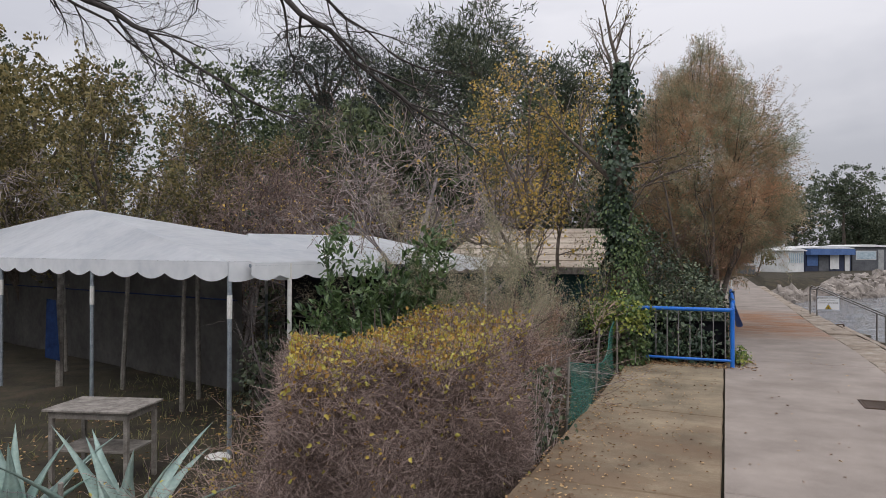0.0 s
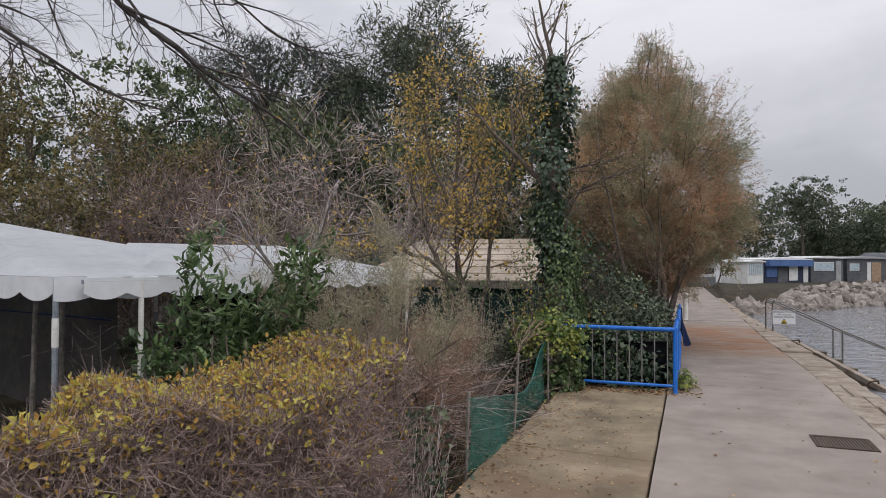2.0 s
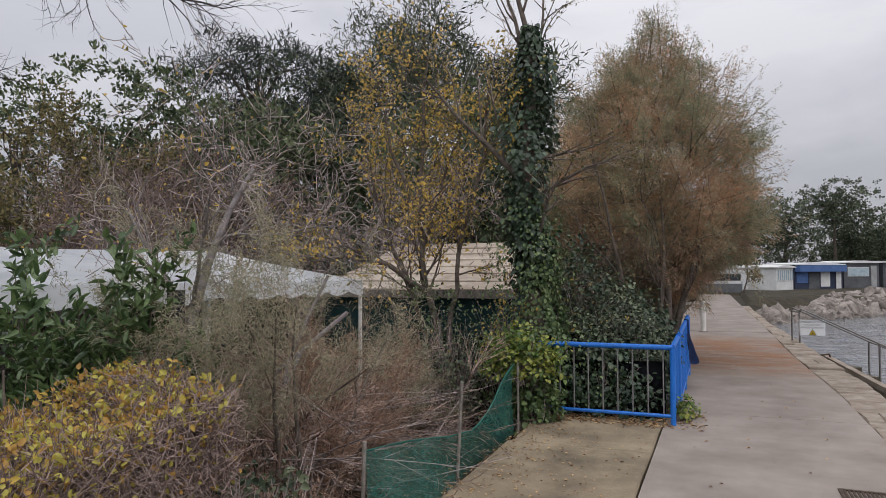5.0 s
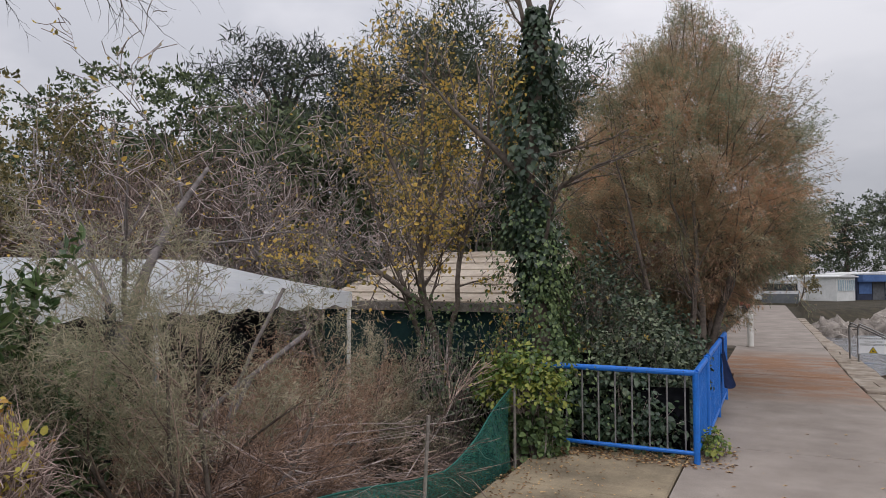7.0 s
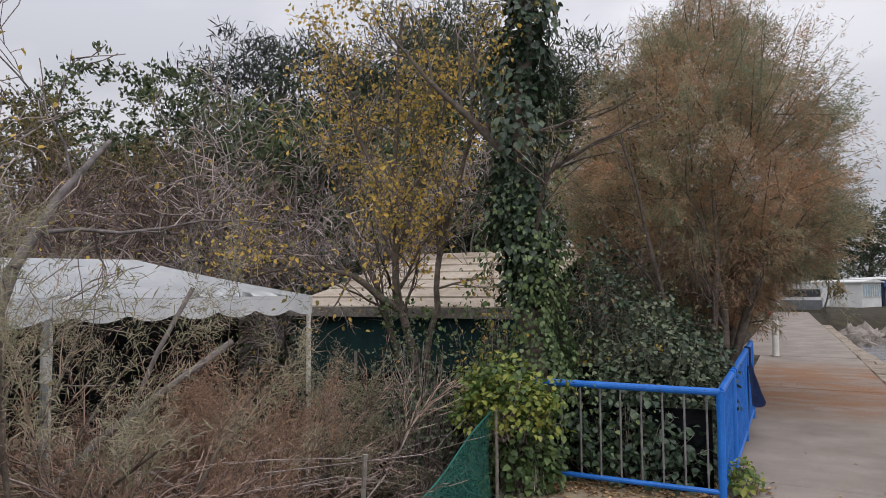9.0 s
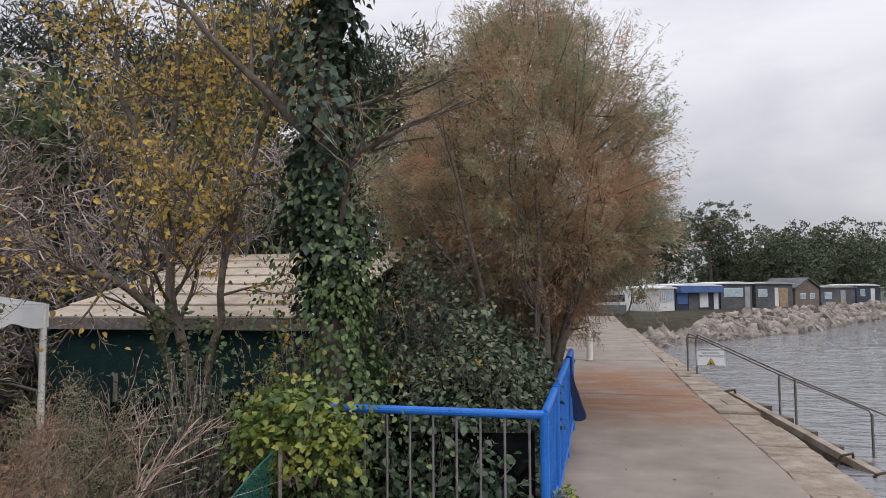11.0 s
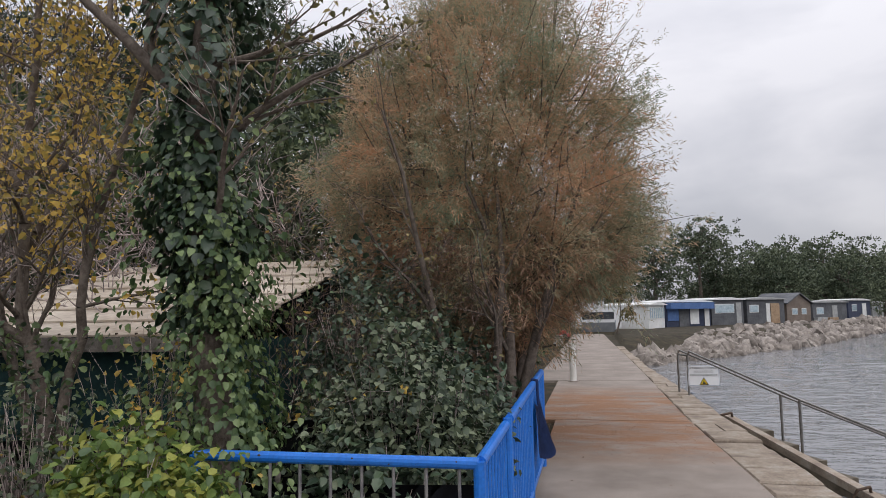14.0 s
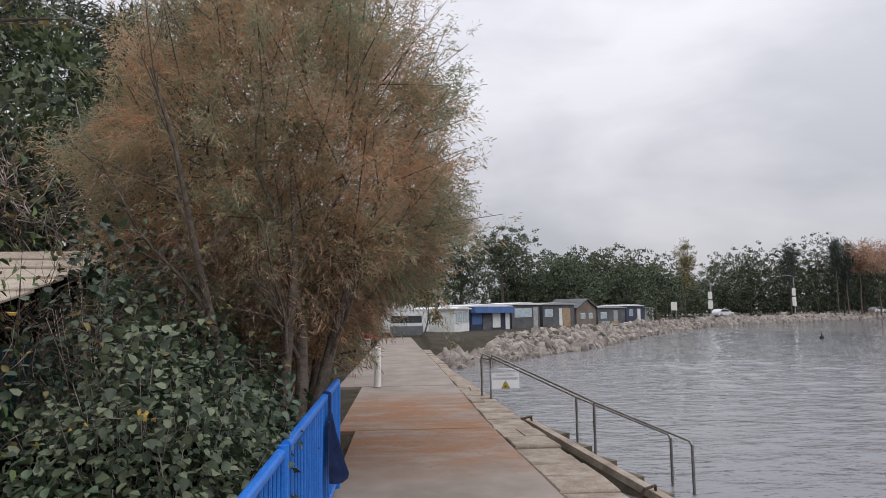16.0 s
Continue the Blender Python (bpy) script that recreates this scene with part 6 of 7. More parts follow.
# undergrowth closing the view below the crowns
for k, (x, y, w, h) in enumerate(((-12.5, 15.8, 2.2, 2.6), (-9.8, 16.6, 2.2, 2.4), (-7.0, 17.6, 2.0, 2.4), (-15.5, 14.4, 2.4, 2.8), (-18.5, 11.6, 2.4, 2.8), (-4.2, 18.4, 1.6, 2.3), (-2.3, 18.8, 1.4, 2.3), (-1.9, 20.6, 1.1, 2.2))):
    leaf_bush("undergrowth_bush", "dark evergreen undergrowth at the slope's foot", (x, y, gz(x, y) - 0.1), (w, w * 0.8, h), 2600, 0.15, L_OAK if k % 2 else L_IVYDARK, 260 + k, twigs=120)
# far-shore undergrowth, in the same haze-lightened green as the far pines
for k, (x, y) in enumerate(((48, 142), (58, 150), (70, 157), (82, 160), (94, 164), (106, 168), (118, 172), (132, 178), (20, 104), (32, 116))):
    leaf_bush("undergrowth_bush", "dark evergreen undergrowth on the far shore", (x, y, gz(x, y) - 0.2), (8.5, 5.0, 4.2), 1500, 0.75, L_HAZEPINE, 290 + k, twigs=40)
# brownish twiggy shrubs between the ivy and the tamarisk
for k, (x, y, h) in enumerate(((-1.7, 14.6, 3.0), (-2.3, 15.6, 3.4), (-1.4, 15.9, 3.0), (-3.2, 18.0, 4.0))):
    bare_tree("bare_shrub", "twiggy brown-grey shrub behind the ivy", (x, y), h, 280 + k, 3, 0.03, (0, 0), M_BARK, M_TWIGMAUVE, 6, 0.6, 0.06, stems=3, group="shrubs behind the ivy", category="shrub", leafn=400, leafmat=L_OLIVE, leafsize=0.05)

# far pines across the bay, their distance haze put into the foliage colour
FAR = ((11.5, 83.5, 10.6, 7.0, 5.0), (6.5, 78.0, 8.6, 7.0, 6.0), (2.0, 76.0, 8.0, 7.0, 6.5), (17.6, 92.6, 8.2, 9.0, 6.5), (23.0, 97.0, 9.0, 9.0, 7.0), (28.5, 101.0, 9.6, 9.5, 7.5), (34.0, 105.0, 9.4, 9.5, 7.5), (38.5, 110.0, 8.8, 8.0, 7.0), (44.0, 120.0, 8.0, 8.0, 6.5), (13.5, 87.0, 6.6, 8.0, 5.5), (20.0, 88.0, 6.4, 8.0, 5.5), (30.0, 97.5, 6.6, 8.0, 5.6), (66.0, 146.0, 9.2, 12.0, 7.5), (73.0, 147.5, 9.9, 12.0, 8.0), (83.0, 150.0, 9.4, 12.0, 7.6), (89.0, 150.0, 11.4, 10.0, 9.0), (97.0, 153.0, 9.6, 12.0, 7.6), (105.0, 158.0, 9.0, 13.0, 7.2), (115.0, 163.0, 9.8, 13.0, 8.0), (126.0, 166.0, 10.4, 14.0, 8.4), (140.0, 170.0, 9.6, 15.0, 8.0), (158.0, 178.0, 10.2, 16.0, 8.4), (56.0, 140.0, 6.0, 10.0, 5.0), (180.0, 184.0, 10.6, 18.0, 8.6), (-4.0, 70.0, 8.5, 7.0, 6.5), (-9.0, 62.0, 8.2, 7.0, 6.5), (-6.0, 50.0, 7.6, 6.0, 6.0), (-4.4, 40.0, 6.6, 4.6, 5.2))
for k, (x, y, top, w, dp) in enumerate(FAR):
    evergreen("pine_tree", "dark green pine on the far side of the bay", (x, y), top * (1.35 if x > 55 else 1.0), w, top * 1.2 if x > 55 else dp, 300 + k, L_HAZEPINE, 400, 20, 0.034 * w, 0.021 * w, 17, flat=0.5, trunk=0.22, group="pines across the bay")
for k, (x, y, top, w) in enumerate(((51.6, 129.8, 13.2, 3.6), (89.0, 143.0, 15.4, 2.6), (92.5, 145.0, 14.6, 2.4), (78.0, 141.0, 14.6, 3.2))):
    evergreen("cypress_tree", "slim cypress with brownish foliage across the bay", (x, y), top, w, 8.6, 340 + k, L_OLIVE if k == 0 else L_CEDAR, 220, 26, 0.4, 0.09, 9, flat=0.5, trunk=0.15, group="cypresses across the bay")
for k, (x, y, top, w) in enumerate(((96.0, 146.0, 14.5, 9.0), (103.0, 150.0, 14.8, 9.0))):
    evergreen("autumn_tree", "rust-brown autumn tree across the bay", (x, y), top, w, 6.0, 350 + k, L_DRYTAM, 200, 26, 0.6, 0.12, 9, group="autumn trees across the bay")
# hedge row at the far end of the promenade
for k, (x, y, w, h) in enumerate(((-1.5, 27.5, 0.7, 1.5), (-1.5, 31.0, 0.7, 1.8), (-1.7, 35.0, 0.8, 1.9), (-2.0, 40.0, 0.9, 2.2), (-2.4, 45.5, 1.0, 2.0), (-3.2, 52.0, 1.4, 2.4), (-3.0, 60.0, 1.5, 2.6))):
    leaf_bush("border_bush", "dark green bush bordering the far promenade", (x, y, gz(x, y) - 0.05), (w, w * 1.8, h), 2200, 0.12, L_OAK if k % 2 else L_BRIAR, 360 + k, twigs=80)
bare_tree("young_tree", "small nearly bare tree beside the white cabin", (1.9, 50.0), 3.4, 371, 3, 0.06, (0.1, 0), M_BARK, M_TWIG, 5, 0.85, leafn=900, leafmat=L_OLIVE, leafsize=0.12)

# ---------------------------------------------------------------- rock revetment
M_ROCK = mat("pale_limestone", (0.12, 0.105, 0.092), (0.40, 0.36, 0.32), 1.3, 0.9, 0.6, 9, c3=(0.24, 0.212, 0.188))
rock_meshes = []
rr_ = random.Random(5)
for k in range(9):
    bm = bmesh.new()
    bmesh.ops.create_icosphere(bm, subdivisions=1, radius=0.5)
    for v in bm.verts:
        v.co *= 1 + 0.62 * (noise.noise(v.co * 2.6 + Vector((k * 7.1, 3, 1))))
        v.co.z *= 0.72
        v.co.x *= 1.25
    me = bpy.data.meshes.new("rock")
    bm.to_mesh(me)
    bm.free()
    me.materials.append(M_ROCK)
    rock_meshes.append(me)
revet = thing("rock_revetment", "bank of pale limestone boulders along the shore", "rocks", kind="structure")
seq = SHORE[4:13]
lens = [math.hypot(b[0] - a[0], b[1] - a[1]) for a, b in zip(seq, seq[1:])]


def shore_at(s):
    for (a, b), L in zip(zip(seq, seq[1:]), lens):
        if s <= L:
            ux, uy = (b[0] - a[0]) / L, (b[1] - a[1]) / L
            return a[0] + ux * s, a[1] + uy * s, ux, uy
        s -= L
    return b[0], b[1], ux, uy


made, V_, F_ = 0, [], []
for k in range(1900):
    f = rr_.random()
    s = 2.0 + (f ** 1.5) * (sum(lens) - 4)
    inl = rr_.uniform(-0.5, 3.8 * min(1.0, max(0.1, (s - 5) / 9)))
    x, y, ux, uy = shore_at(s)
    x, y = x - uy * inl, y + ux * inl
    size = rr_.uniform(0.34, 0.98) * (1 + 0.5 * (s > 80))
    z = -0.72 + (inl + 0.3) * 0.2 + rr_.uniform(-0.12, 0.1)
    m_ = Matrix.LocRotScale((x, y, z), Euler((rr_.uniform(0, 6), rr_.uniform(0, 6), rr_.uniform(0, 6))), (size * rr_.uniform(0.8, 1.3), size, size * rr_.uniform(0.7, 1.0)))
    me = rock_meshes[k % 9]
    if s < 48 and made < 300:
        made += 1
        ob = new("rock", me)
        ob.parent, ob.matrix_local = revet, m_
    else:
        co = np.array([m_ @ v.co for v in me.vertices])
        fc = np.array([list(p.vertices) for p in me.polygons])
        F_.append(fc + sum(len(q) for q in V_))
        V_.append(co)
tagged(link_part("far_rocks", fast_mesh("far_rocks", np.concatenate(V_), np.concatenate(F_)), M_ROCK, revet), kind="stuff")

# ---------------------------------------------------------------- camp cabins across the bay
M_CAB = {"white": mat("cabin_white", (0.60, 0.61, 0.60), (0.74, 0.75, 0.74), 1.0, 0.6, 0.1, 6), "dark": mat("cabin_dark", (0.07, 0.075, 0.085), (0.13, 0.135, 0.145), 1.0, 0.7, 0.1, 6), "brown": mat("cabin_brown", (0.14, 0.11, 0.09), (0.22, 0.18, 0.15), 1.0, 0.7, 0.1, 6),
         "blue": mat("cabin_blue", (0.06, 0.12, 0.29), (0.10, 0.18, 0.38), 1.0, 0.6, 0.1, 6), "navy": mat("cabin_navy", (0.025, 0.035, 0.07), (0.05, 0.06, 0.1), 1.0, 0.6, 0.1, 6), "grey": mat("cabin_grey", (0.26, 0.27, 0.27), (0.38, 0.39, 0.39), 1.0, 0.7, 0.1, 6), "wood": mat("cabin_wood", (0.28, 0.19, 0.12), (0.4, 0.29, 0.19), 2.0, 0.7, 0.1, 8)}
M_PANE = mat("window_pane", (0.30, 0.40, 0.46), (0.44, 0.53, 0.58), 1.5, 0.15, 0.0, 6, spec=0.6)


def cabin(a, b, h, deep, wall, roof, label, windows=(), doors=(), extras=(), gable=False, rise=0.2):
    """A camp cabin whose seaward front runs from a to b (plan points)."""
    L = math.hypot(b[0] - a[0], b[1] - a[1])
    ang = math.degrees(math.atan2(b[1] - a[1], b[0] - a[0]))
    c = thing("cabin", label, "cabin", (a[0], a[1], 0.12), rz=ang, group="camp cabins")
    for d in ((0, L, 0, 0.08, 0, h), (0, L, deep - 0.08, deep, 0, h), (0, 0.08, 0.08, deep - 0.08, 0, h), (L - 0.08, L, 0.08, deep - 0.08, 0, h)):
        part("wall", boxes(d), M_CAB[wall], c)
    bm = bmesh.new()
    e = 0.18
    if gable:
        pr = [(-e, h - 0.05), (L / 2, h + rise), (L + e, h - 0.05), (L + e, h + 0.05), (L / 2, h + rise + 0.1), (-e, h + 0.05)]
    else:
        pr = [(-e, h), (L + e, h), (L + e, h + 0.06), (L * 0.6, h + rise), (L * 0.4, h + rise), (-e, h + 0.06)]
    v0, v1 = [bm.verts.new((x, -e, z)) for x, z in pr], [bm.verts.new((x, deep + e, z)) for x, z in pr]
    bm.faces.new(v0)
    bm.faces.new(v1[::-1])
    for i in range(6):
        bm.faces.new((v0[i], v1[i], v1[(i + 1) % 6], v0[(i + 1) % 6]))
    part("roof", bm, M_CAB[roof], c)
    if gable:
        part("gable_wall", prism([(0.02, h - 0.02), (L - 0.02, h - 0.02), (L / 2, h + rise - 0.03)], 0.0, 0.08), M_CAB[wall], c)
    for x0_, x1_, z0_, z1_ in windows:
        w_ = part("window", boxes((x0_ * L, x1_ * L, -0.03, -0.003, z0_ * h, z1_ * h)), M_CAB["white"], c)
        g = 0.05
        part("pane", boxes((x0_ * L + g, x1_ * L - g, -0.045, -0.031, z0_ * h + g, z1_ * h - g)), M_PANE, w_)
    for x0_, x1_, z1_, mt in doors:
        part("door", boxes((x0_ * L, x1_ * L, -0.04, -0.003, 0.02, z1_ * h)), M_CAB[mt], c)
    for x0_, x1_, z0_, z1_, out_, mt in extras:
        part("awning_sheet" if out_ > 0.3 else "panel", boxes((x0_ * L, x1_ * L, -out_, -0.05, z0_ * h, z1_ * h)), M_CAB[mt], c)
    return c


cabin((4.3, 57.9), (5.6, 60.5), 1.75, 3.2, "white", "white", "long white cabin with a band of tall windows", [(0.04 + k * 0.118, 0.145 + k * 0.118, 0.45, 0.93) for k in range(8)])
cabin((5.8, 61.4), (9.4, 64.8), 1.95, 3.0, "navy", "white", "camp cabin with bright blue awning and white curtain", [], [(0.28, 0.5, 0.85, "dark")], [(0.0, 0.98, 0.74, 0.98, 0.5, "blue"), (0.52, 0.72, 0.15, 0.75, 0.06, "white"), (0.02, 0.26, 0.3, 0.74, 0.06, "blue"), (0.85, 0.96, 0.05, 0.75, 0.06, "white")])
cabin((9.6, 65.4), (12.4, 67.8), 2.1, 3.0, "dark", "white", "dark grey cabin with a wide window", [(0.1, 0.7, 0.5, 0.85)], [(0.76, 0.92, 0.9, "grey")])
cabin((12.8, 68.4), (16.3, 71.2), 2.1, 3.0, "dark", "grey", "dark grey cabin with a wooden door", [(0.06, 0.3, 0.5, 0.8)], [(0.62, 0.86, 0.85, "wood"), (0.5, 0.6, 0.85, "white")])
cabin((16.7, 72.0), (19.7, 76.0), 1.75, 3.0, "brown", "dark", "brown gabled hut with pale roof edge", [(0.2, 0.42, 0.45, 0.75), (0.6, 0.8, 0.45, 0.75)], [], gable=True, rise=0.85)
cabin((20.2, 77.2), (24.8, 82.6), 1.8, 3.0, "dark", "grey", "low dark cabin under a light awning roof", [(0.1, 0.3, 0.4, 0.75)], [(0.55, 0.7, 0.85, "grey")], [(0.0, 0.28, 0.0, 0.25, 0.4, "grey"), (0.35, 0.6, 0.0, 0.22, 0.4, "wood")])
cabin((25.6, 84.6), (30.6, 93.0), 2.0, 3.0, "navy", "white", "navy and white cabin by the shore", [(0.15, 0.35, 0.45, 0.8)], [(0.6, 0.78, 0.85, "white")])
cabin((31.2, 94.2), (33.8, 98.2), 1.7, 2.6, "grey", "grey", "small grey cabin at the row's end", [(0.2, 0.5, 0.45, 0.8)], [(0.6, 0.8, 0.85, "dark")])

# ---------------------------------------------------------------- vehicles and small far things
M_CARWHITE = mat("car_white", (0.62, 0.63, 0.64), (0.7, 0.71, 0.72), 1.0, 0.35, 0.0, 5, spec=0.5)
M_CARGREY = mat("van_grey", (0.10, 0.11, 0.12), (0.16, 0.17, 0.18), 1.0, 0.5, 0.0, 5, spec=0.4)
M_GLASSDARK = mat("dark_glass", (0.02, 0.025, 0.03), (0.04, 0.045, 0.05), 1.0, 0.1, 0.0, 5, spec=0.6)
M_TYRE = mat("tyre", (0.015, 0.015, 0.015), (0.03, 0.03, 0.03), 4.0, 0.85, 0.2, 30)
M_RED = mat("dull_red", (0.20, 0.03, 0.02), (0.3, 0.05, 0.035), 4.0, 0.55, 0.1, 20)


def profile_body(pts, w):
    bm = prism(pts, -w / 2, w / 2)
    bmesh.ops.bevel(bm, geom=bm.edges[:], offset=0.05, segments=2, affect="EDGES")
    return bm


def vehicle(name, label, at, rz, pts, glass, w, wheels, wr, body, category, group=""):
    c = thing(name, label, category, at, rz=rz, group=group)
    part("body", profile_body(pts, w), body, c)
    part("side_window", prism(glass, -w / 2 - 0.012, w / 2 + 0.012), M_GLASSDARK, c)
    for x in wheels:
        for s in (-1, 1):
            wh = part("wheel", rod(bmesh.new(), (x, s * (w / 2 - 0.1), wr), (x, s * (w / 2 + 0.02), wr), wr, n=18), M_TYRE, c)
            part("rim", rod(bmesh.new(), (x, s * (w / 2 + 0.021), wr), (x, s * (w / 2 + 0.035), wr), wr * 0.6, n=14), M_STEEL, wh)
    return c


vehicle("caravan", "white and grey caravan parked at the promenade's end", (0.75, 58.5, 0.0), 8, [(-1.6, 0.3), (1.6, 0.3), (1.65, 1.3), (1.3, 1.75), (-1.3, 1.75), (-1.65, 1.3)], [(-1.1, 0.95), (1.1, 0.95), (1.1, 1.45), (-1.1, 1.45)], 1.9, (-0.2,), 0.28, M_CARWHITE, "caravan")
cg = thing("garden_screen", "dark grey wind screen before the caravan", "screen", (0.9, 56.6, 0))
part("panel", boxes((-1.1, 1.1, -0.03, 0.03, 0.0, 0.75)), M_CARGREY, cg)
for x in (-1.12, 0, 1.12):
    part("post", rods(((x, 0.05, 0), (x, 0.05, 0.9)), r=0.03), M_GALV, cg)
CARP = [(-2.0, 0.28), (2.0, 0.28), (2.05, 0.75), (1.2, 0.9), (0.6, 1.38), (-1.1, 1.4), (-1.9, 0.95), (-2.05, 0.7)]
CARG = [(-1.5, 0.95), (1.0, 0.95), (0.55, 1.3), (-1.05, 1.32)]
vehicle("car", "white parked car beyond the promenade's end", (-1.0, 72.0, 0.0), 20, CARP, CARG, 1.7, (-1.25, 1.3), 0.31, M_CARWHITE, "car", "parked cars")
for x, y, rz, mt, lab in ((57.0, 127.0, 25, M_CARWHITE, "white car parked behind the far rocks"), (122.0, 168.0, 20, M_CARGREY, "grey car parked under the far pines"), (108.0, 158.0, 20, M_CARWHITE, "white car parked under the far pines"), (131.0, 172.0, 15, M_CARWHITE, "white car parked under the far pines")):
    vehicle("car", lab, (x, y, gz(x, y)), rz, CARP, CARG, 1.7, (-1.25, 1.3), 0.31, mt, "car", "parked cars")

# small motor cart and a bench by the border bushes
cart = thing("motor_cart", "small dark red motor cart parked by the bushes", "cart", (-0.95, 44.5, 0), rz=70)
part("frame", boxes((-0.7, 0.6, -0.22, 0.22, 0.25, 0.42), (-0.55, 0.1, -0.18, 0.18, 0.42, 0.6), bevel=0.03), M_RED, cart)
part("seat", boxes((-0.45, 0.0, -0.16, 0.16, 0.61, 0.70), bevel=0.03), M_TYRE, cart)
part("handlebar", pipe(bmesh.new(), [(0.35, 0, 0.42), (0.25, 0, 0.95), (0.22, -0.28, 1.0)], 0.02), M_TYRE, cart)
for x, y in ((-0.5, -0.3), (-0.5, 0.3), (0.5, 0.0)):
    part("wheel", rod(bmesh.new(), (x, y - 0.06, 0.22), (x, y + 0.06, 0.22), 0.22, n=16), M_TYRE, cart)
bench = thing("bench", "pale wooden bench beside the far bushes", "bench", (-1.0, 41.0, 0), rz=88)
part("seat", boxes((-0.7, 0.7, -0.2, 0.2, 0.42, 0.46)), M_GREYWOOD, bench)
part("backrest", boxes((-0.7, 0.7, 0.18, 0.22, 0.55, 0.8)), M_GREYWOOD, bench)
for x in (-0.6, 0.6):
    part("leg", boxes((x - 0.03, x + 0.03, -0.18, 0.2, 0, 0.42)), M_WHITE, bench)
    part("back_support", boxes((x - 0.03, x + 0.03, 0.222, 0.25, 0.3, 0.8)), M_WHITE, bench)

# street lamps with hung boards
for x, y, h in ((51.0, 118.3, 5.9), (77.5, 139.0, 7.4)):
    lp = thing("street_lamp", "tall street lamp with white boards on its mast", "street lamp", (x, y, gz(x, y)), group="street lamps across the bay")
    part("mast", rods(((0, 0, 0), (0, 0, h)), r=0.09), M_GALV, lp)
    part("arm", pipe(bmesh.new(), [(0, 0, h), (-0.5, 0, h + 0.4), (-1.6, 0, h + 0.5)], 0.06), M_GALV, lp)
    part("lamp_head", boxes((-2.2, -1.5, -0.15, 0.15, h + 0.42, h + 0.55), bevel=0.04), M_GALV, lp)
    part("board", boxes((-0.55, 0.25, -0.16, -0.1, h * 0.25, h * 0.48)), M_WHITE, lp)
    part("board", boxes((-0.5, 0.2, -0.16, -0.1, h * 0.52, h * 0.72)), M_WHITE, lp)
ib = thing("notice_board", "white notice board on two posts by the shore", "notice board", (36.3, 97.4, gz(36.3, 97.4)))
part("panel", boxes((-0.4, 0.4, -0.03, 0.03, 1.3, 2.4)), M_WHITE, ib)
for x in (-0.3, 0.3):
    part("post", rods(((x, 0.07, 0), (x, 0.07, 2.3)), r=0.04), M_GALV, ib)
far_house = thing("house", "pale house with a low roof on the far slope", "house", (70.0, 172.0, 0.2), rz=-20)
part("wall", boxes((-7, 7, -4, 4, 0, 6.6)), M_CAB["white"], far_house)
part("roof", prism([(-7.6, 6.62), (7.6, 6.62), (0, 8.8)], -4.5, 4.5), M_CAB["grey"], far_house)
for x in (-5, -2, 1, 4):
    part("window", boxes((x, x + 1.2, -4.05, -4.003, 4.2, 5.6)), M_GLASSDARK, far_house)
buoy = thing("buoy", "small dark mooring buoy floating on the sea", "buoy", (32.6, 60.1, WATER))
bm = bmesh.new()
bmesh.ops.create_uvsphere(bm, u_segments=16, v_segments=10, radius=0.17, matrix=Matrix.Translation((0, 0, 0.05)))
part("float", bm, M_TYRE, buoy, smooth=True)
part("stem", rods(((0, 0, 0.2), (0, 0, 0.42)), r=0.04), M_TYRE, buoy)

# ---------------------------------------------------------------- litter and low growth
rs = np.random.RandomState(400)


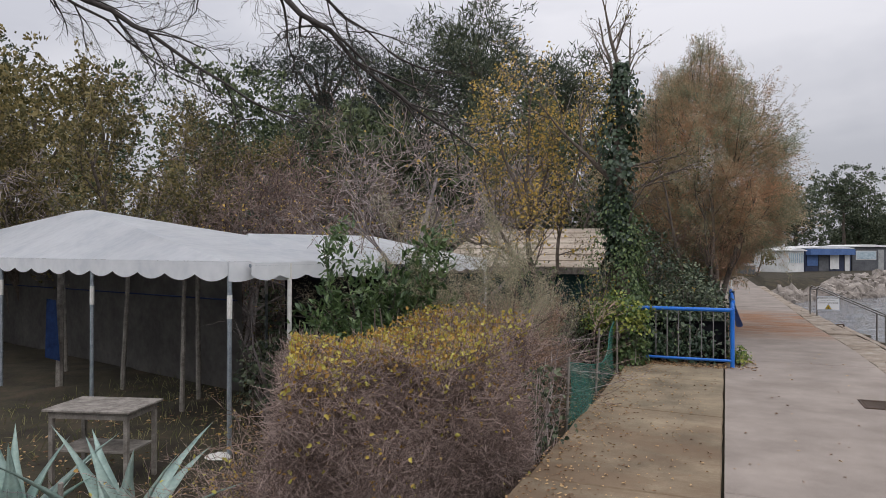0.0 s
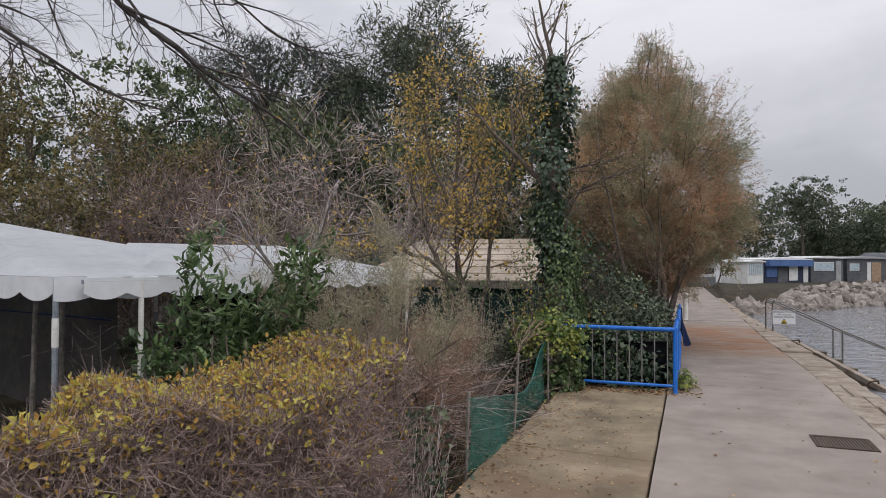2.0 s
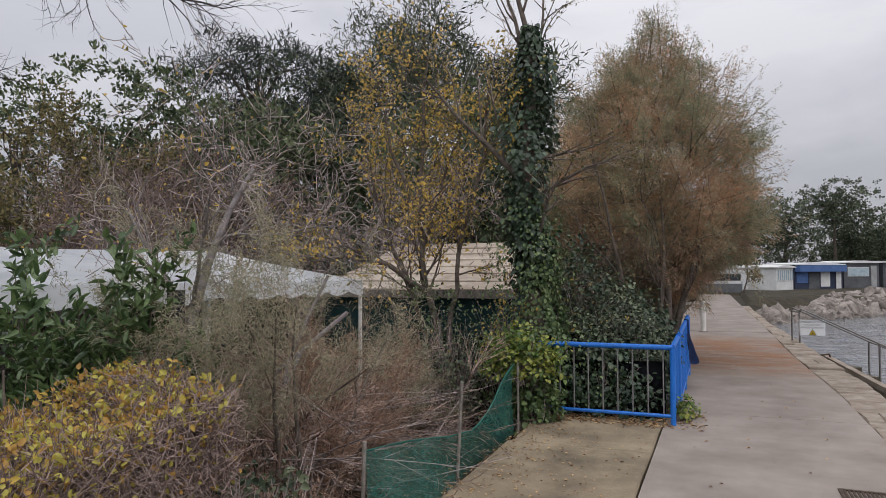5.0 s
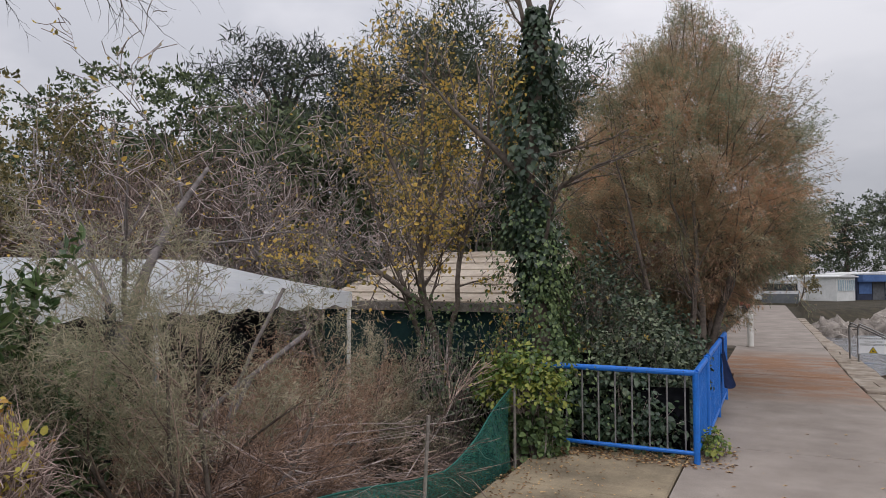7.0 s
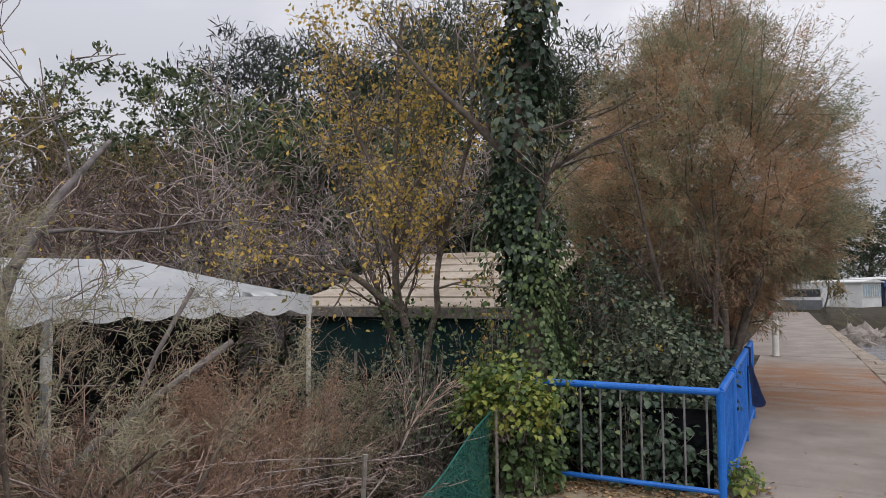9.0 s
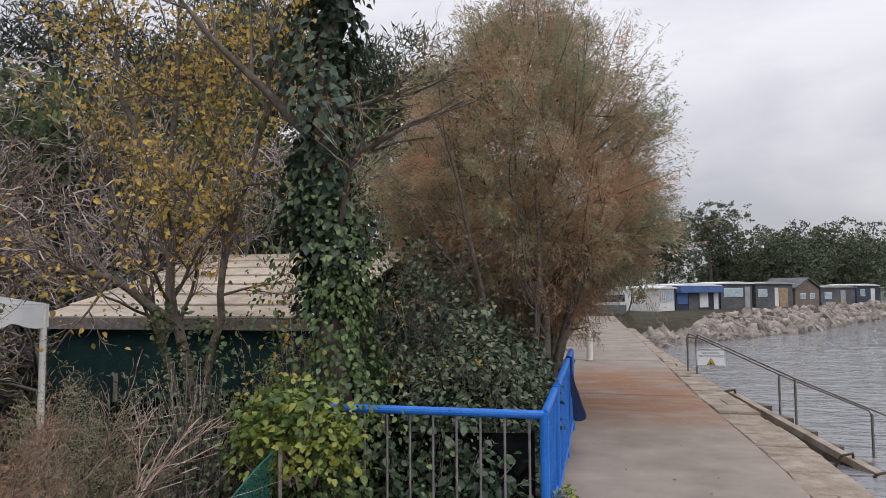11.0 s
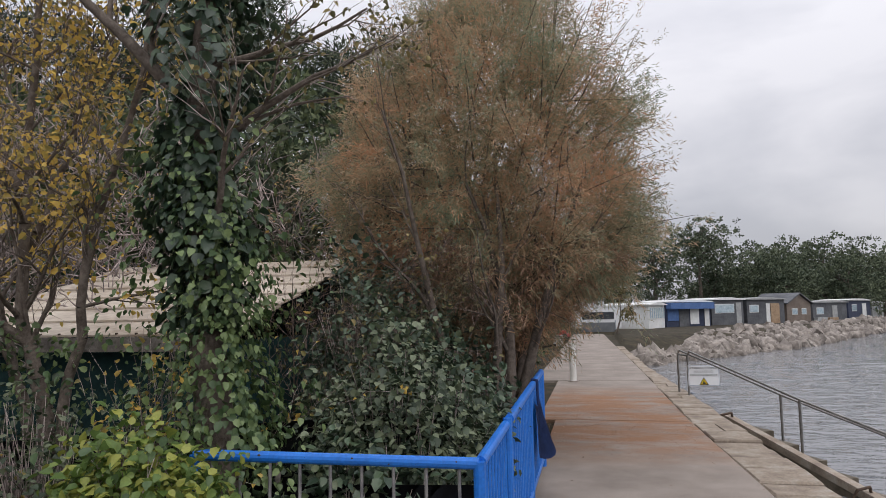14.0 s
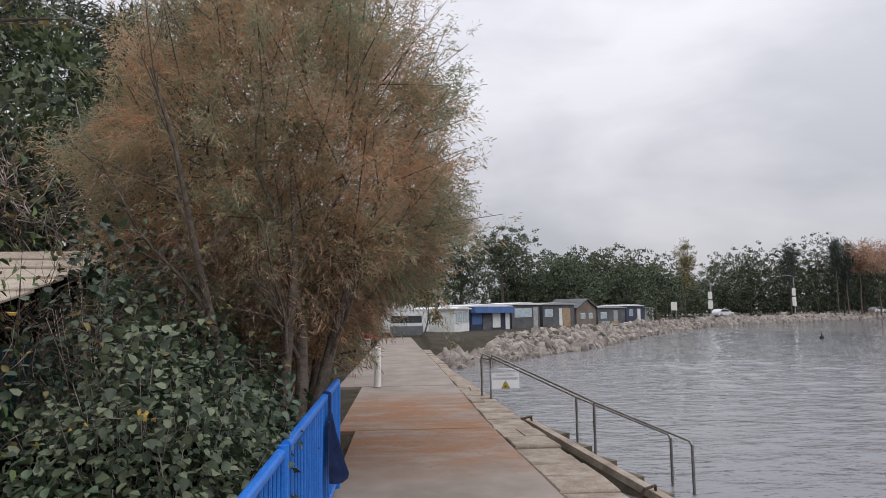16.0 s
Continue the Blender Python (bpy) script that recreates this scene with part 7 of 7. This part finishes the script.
def scatter(name, label, xs, ys, n, size, material, z_off=0.006, ground_fn=None, keep=None):
    x, y = rs.uniform(*xs, n), rs.uniform(*ys, n)
    if keep is not None:
        k = keep(x, y)
        x, y = x[k], y[k]
    z = (ground_z(x, y) if ground_fn is None else ground_fn(x, y)) + z_off
    p = np.stack([x, y, z], 1)
    a = rs.uniform(0, 6.28, len(x))
    d = np.stack([np.cos(a), np.sin(a), rs.uniform(0.0, 0.25, len(x))], 1)
    ob = foliage(name, leaves(p, d, unit(rs.normal(size=p.shape) * 0.25 + [0, 0, 1]), size * rs.uniform(0.5, 1.3, len(x)), 0.6, 0.12), material, None)
    return tagged(ob, label, "litter", kind="stuff")


flat0 = lambda x, y: np.zeros_like(x)
scatter("leaf_litter", "dead brown leaves strewn along the slab edge", (-1.45, -0.1), (2.0, 12.4), 5200, 0.030, L_LITTER, ground_fn=flat0, keep=lambda x, y: rs.uniform(size=x.shape) < np.exp(-(x + 1.45) * 2.3) * 1.1 + 0.03)
scatter("leaf_litter", "dead leaves heaped under the blue fence", (-1.5, 0.45), (12.15, 13.2), 1500, 0.04, L_LITTER, ground_fn=lambda x, y: np.where(y < 12.62, 0.0, np.where(x > 0.01, 0.004, -0.05)), keep=lambda x, y: rs.uniform(size=x.shape) < np.where(x > 0.12, 0.35, 1))
scatter("leaf_litter", "dead leaves over the campsite soil", (-7.5, -1.6), (3.0, 13.0), 5000, 0.05, L_LITTER)
scatter("needle_litter", "rust-brown tamarisk needles on the promenade", (0.0, 1.95), (16.6, 23.6), 8000, 0.016, L_DRYTAM, ground_fn=flat0, keep=lambda x, y: rs.uniform(size=x.shape) < np.exp(-((y - 19.8) / 2.2) ** 2))
scatter("leaf_litter", "single dead leaves on the promenade", (0.05, 2.1), (3.0, 16.0), 90, 0.035, L_LITTER, ground_fn=flat0)
n = 7000
x, y = rs.uniform(-9, -1.55, n), rs.uniform(2.5, 14, n)
p = np.stack([x, y, ground_z(x, y) - 0.01], 1)
grass = foliage("rough_grass", blades(p, unit(rs.normal(size=p.shape) * 0.45 + [0, 0, 1]), 0.14 * rs.uniform(0.4, 1.5, n), 0.008, 0.1, rs), L_GRASS, None)
tagged(grass, "thin dry grass on the campsite soil", "grass", kind="stuff")
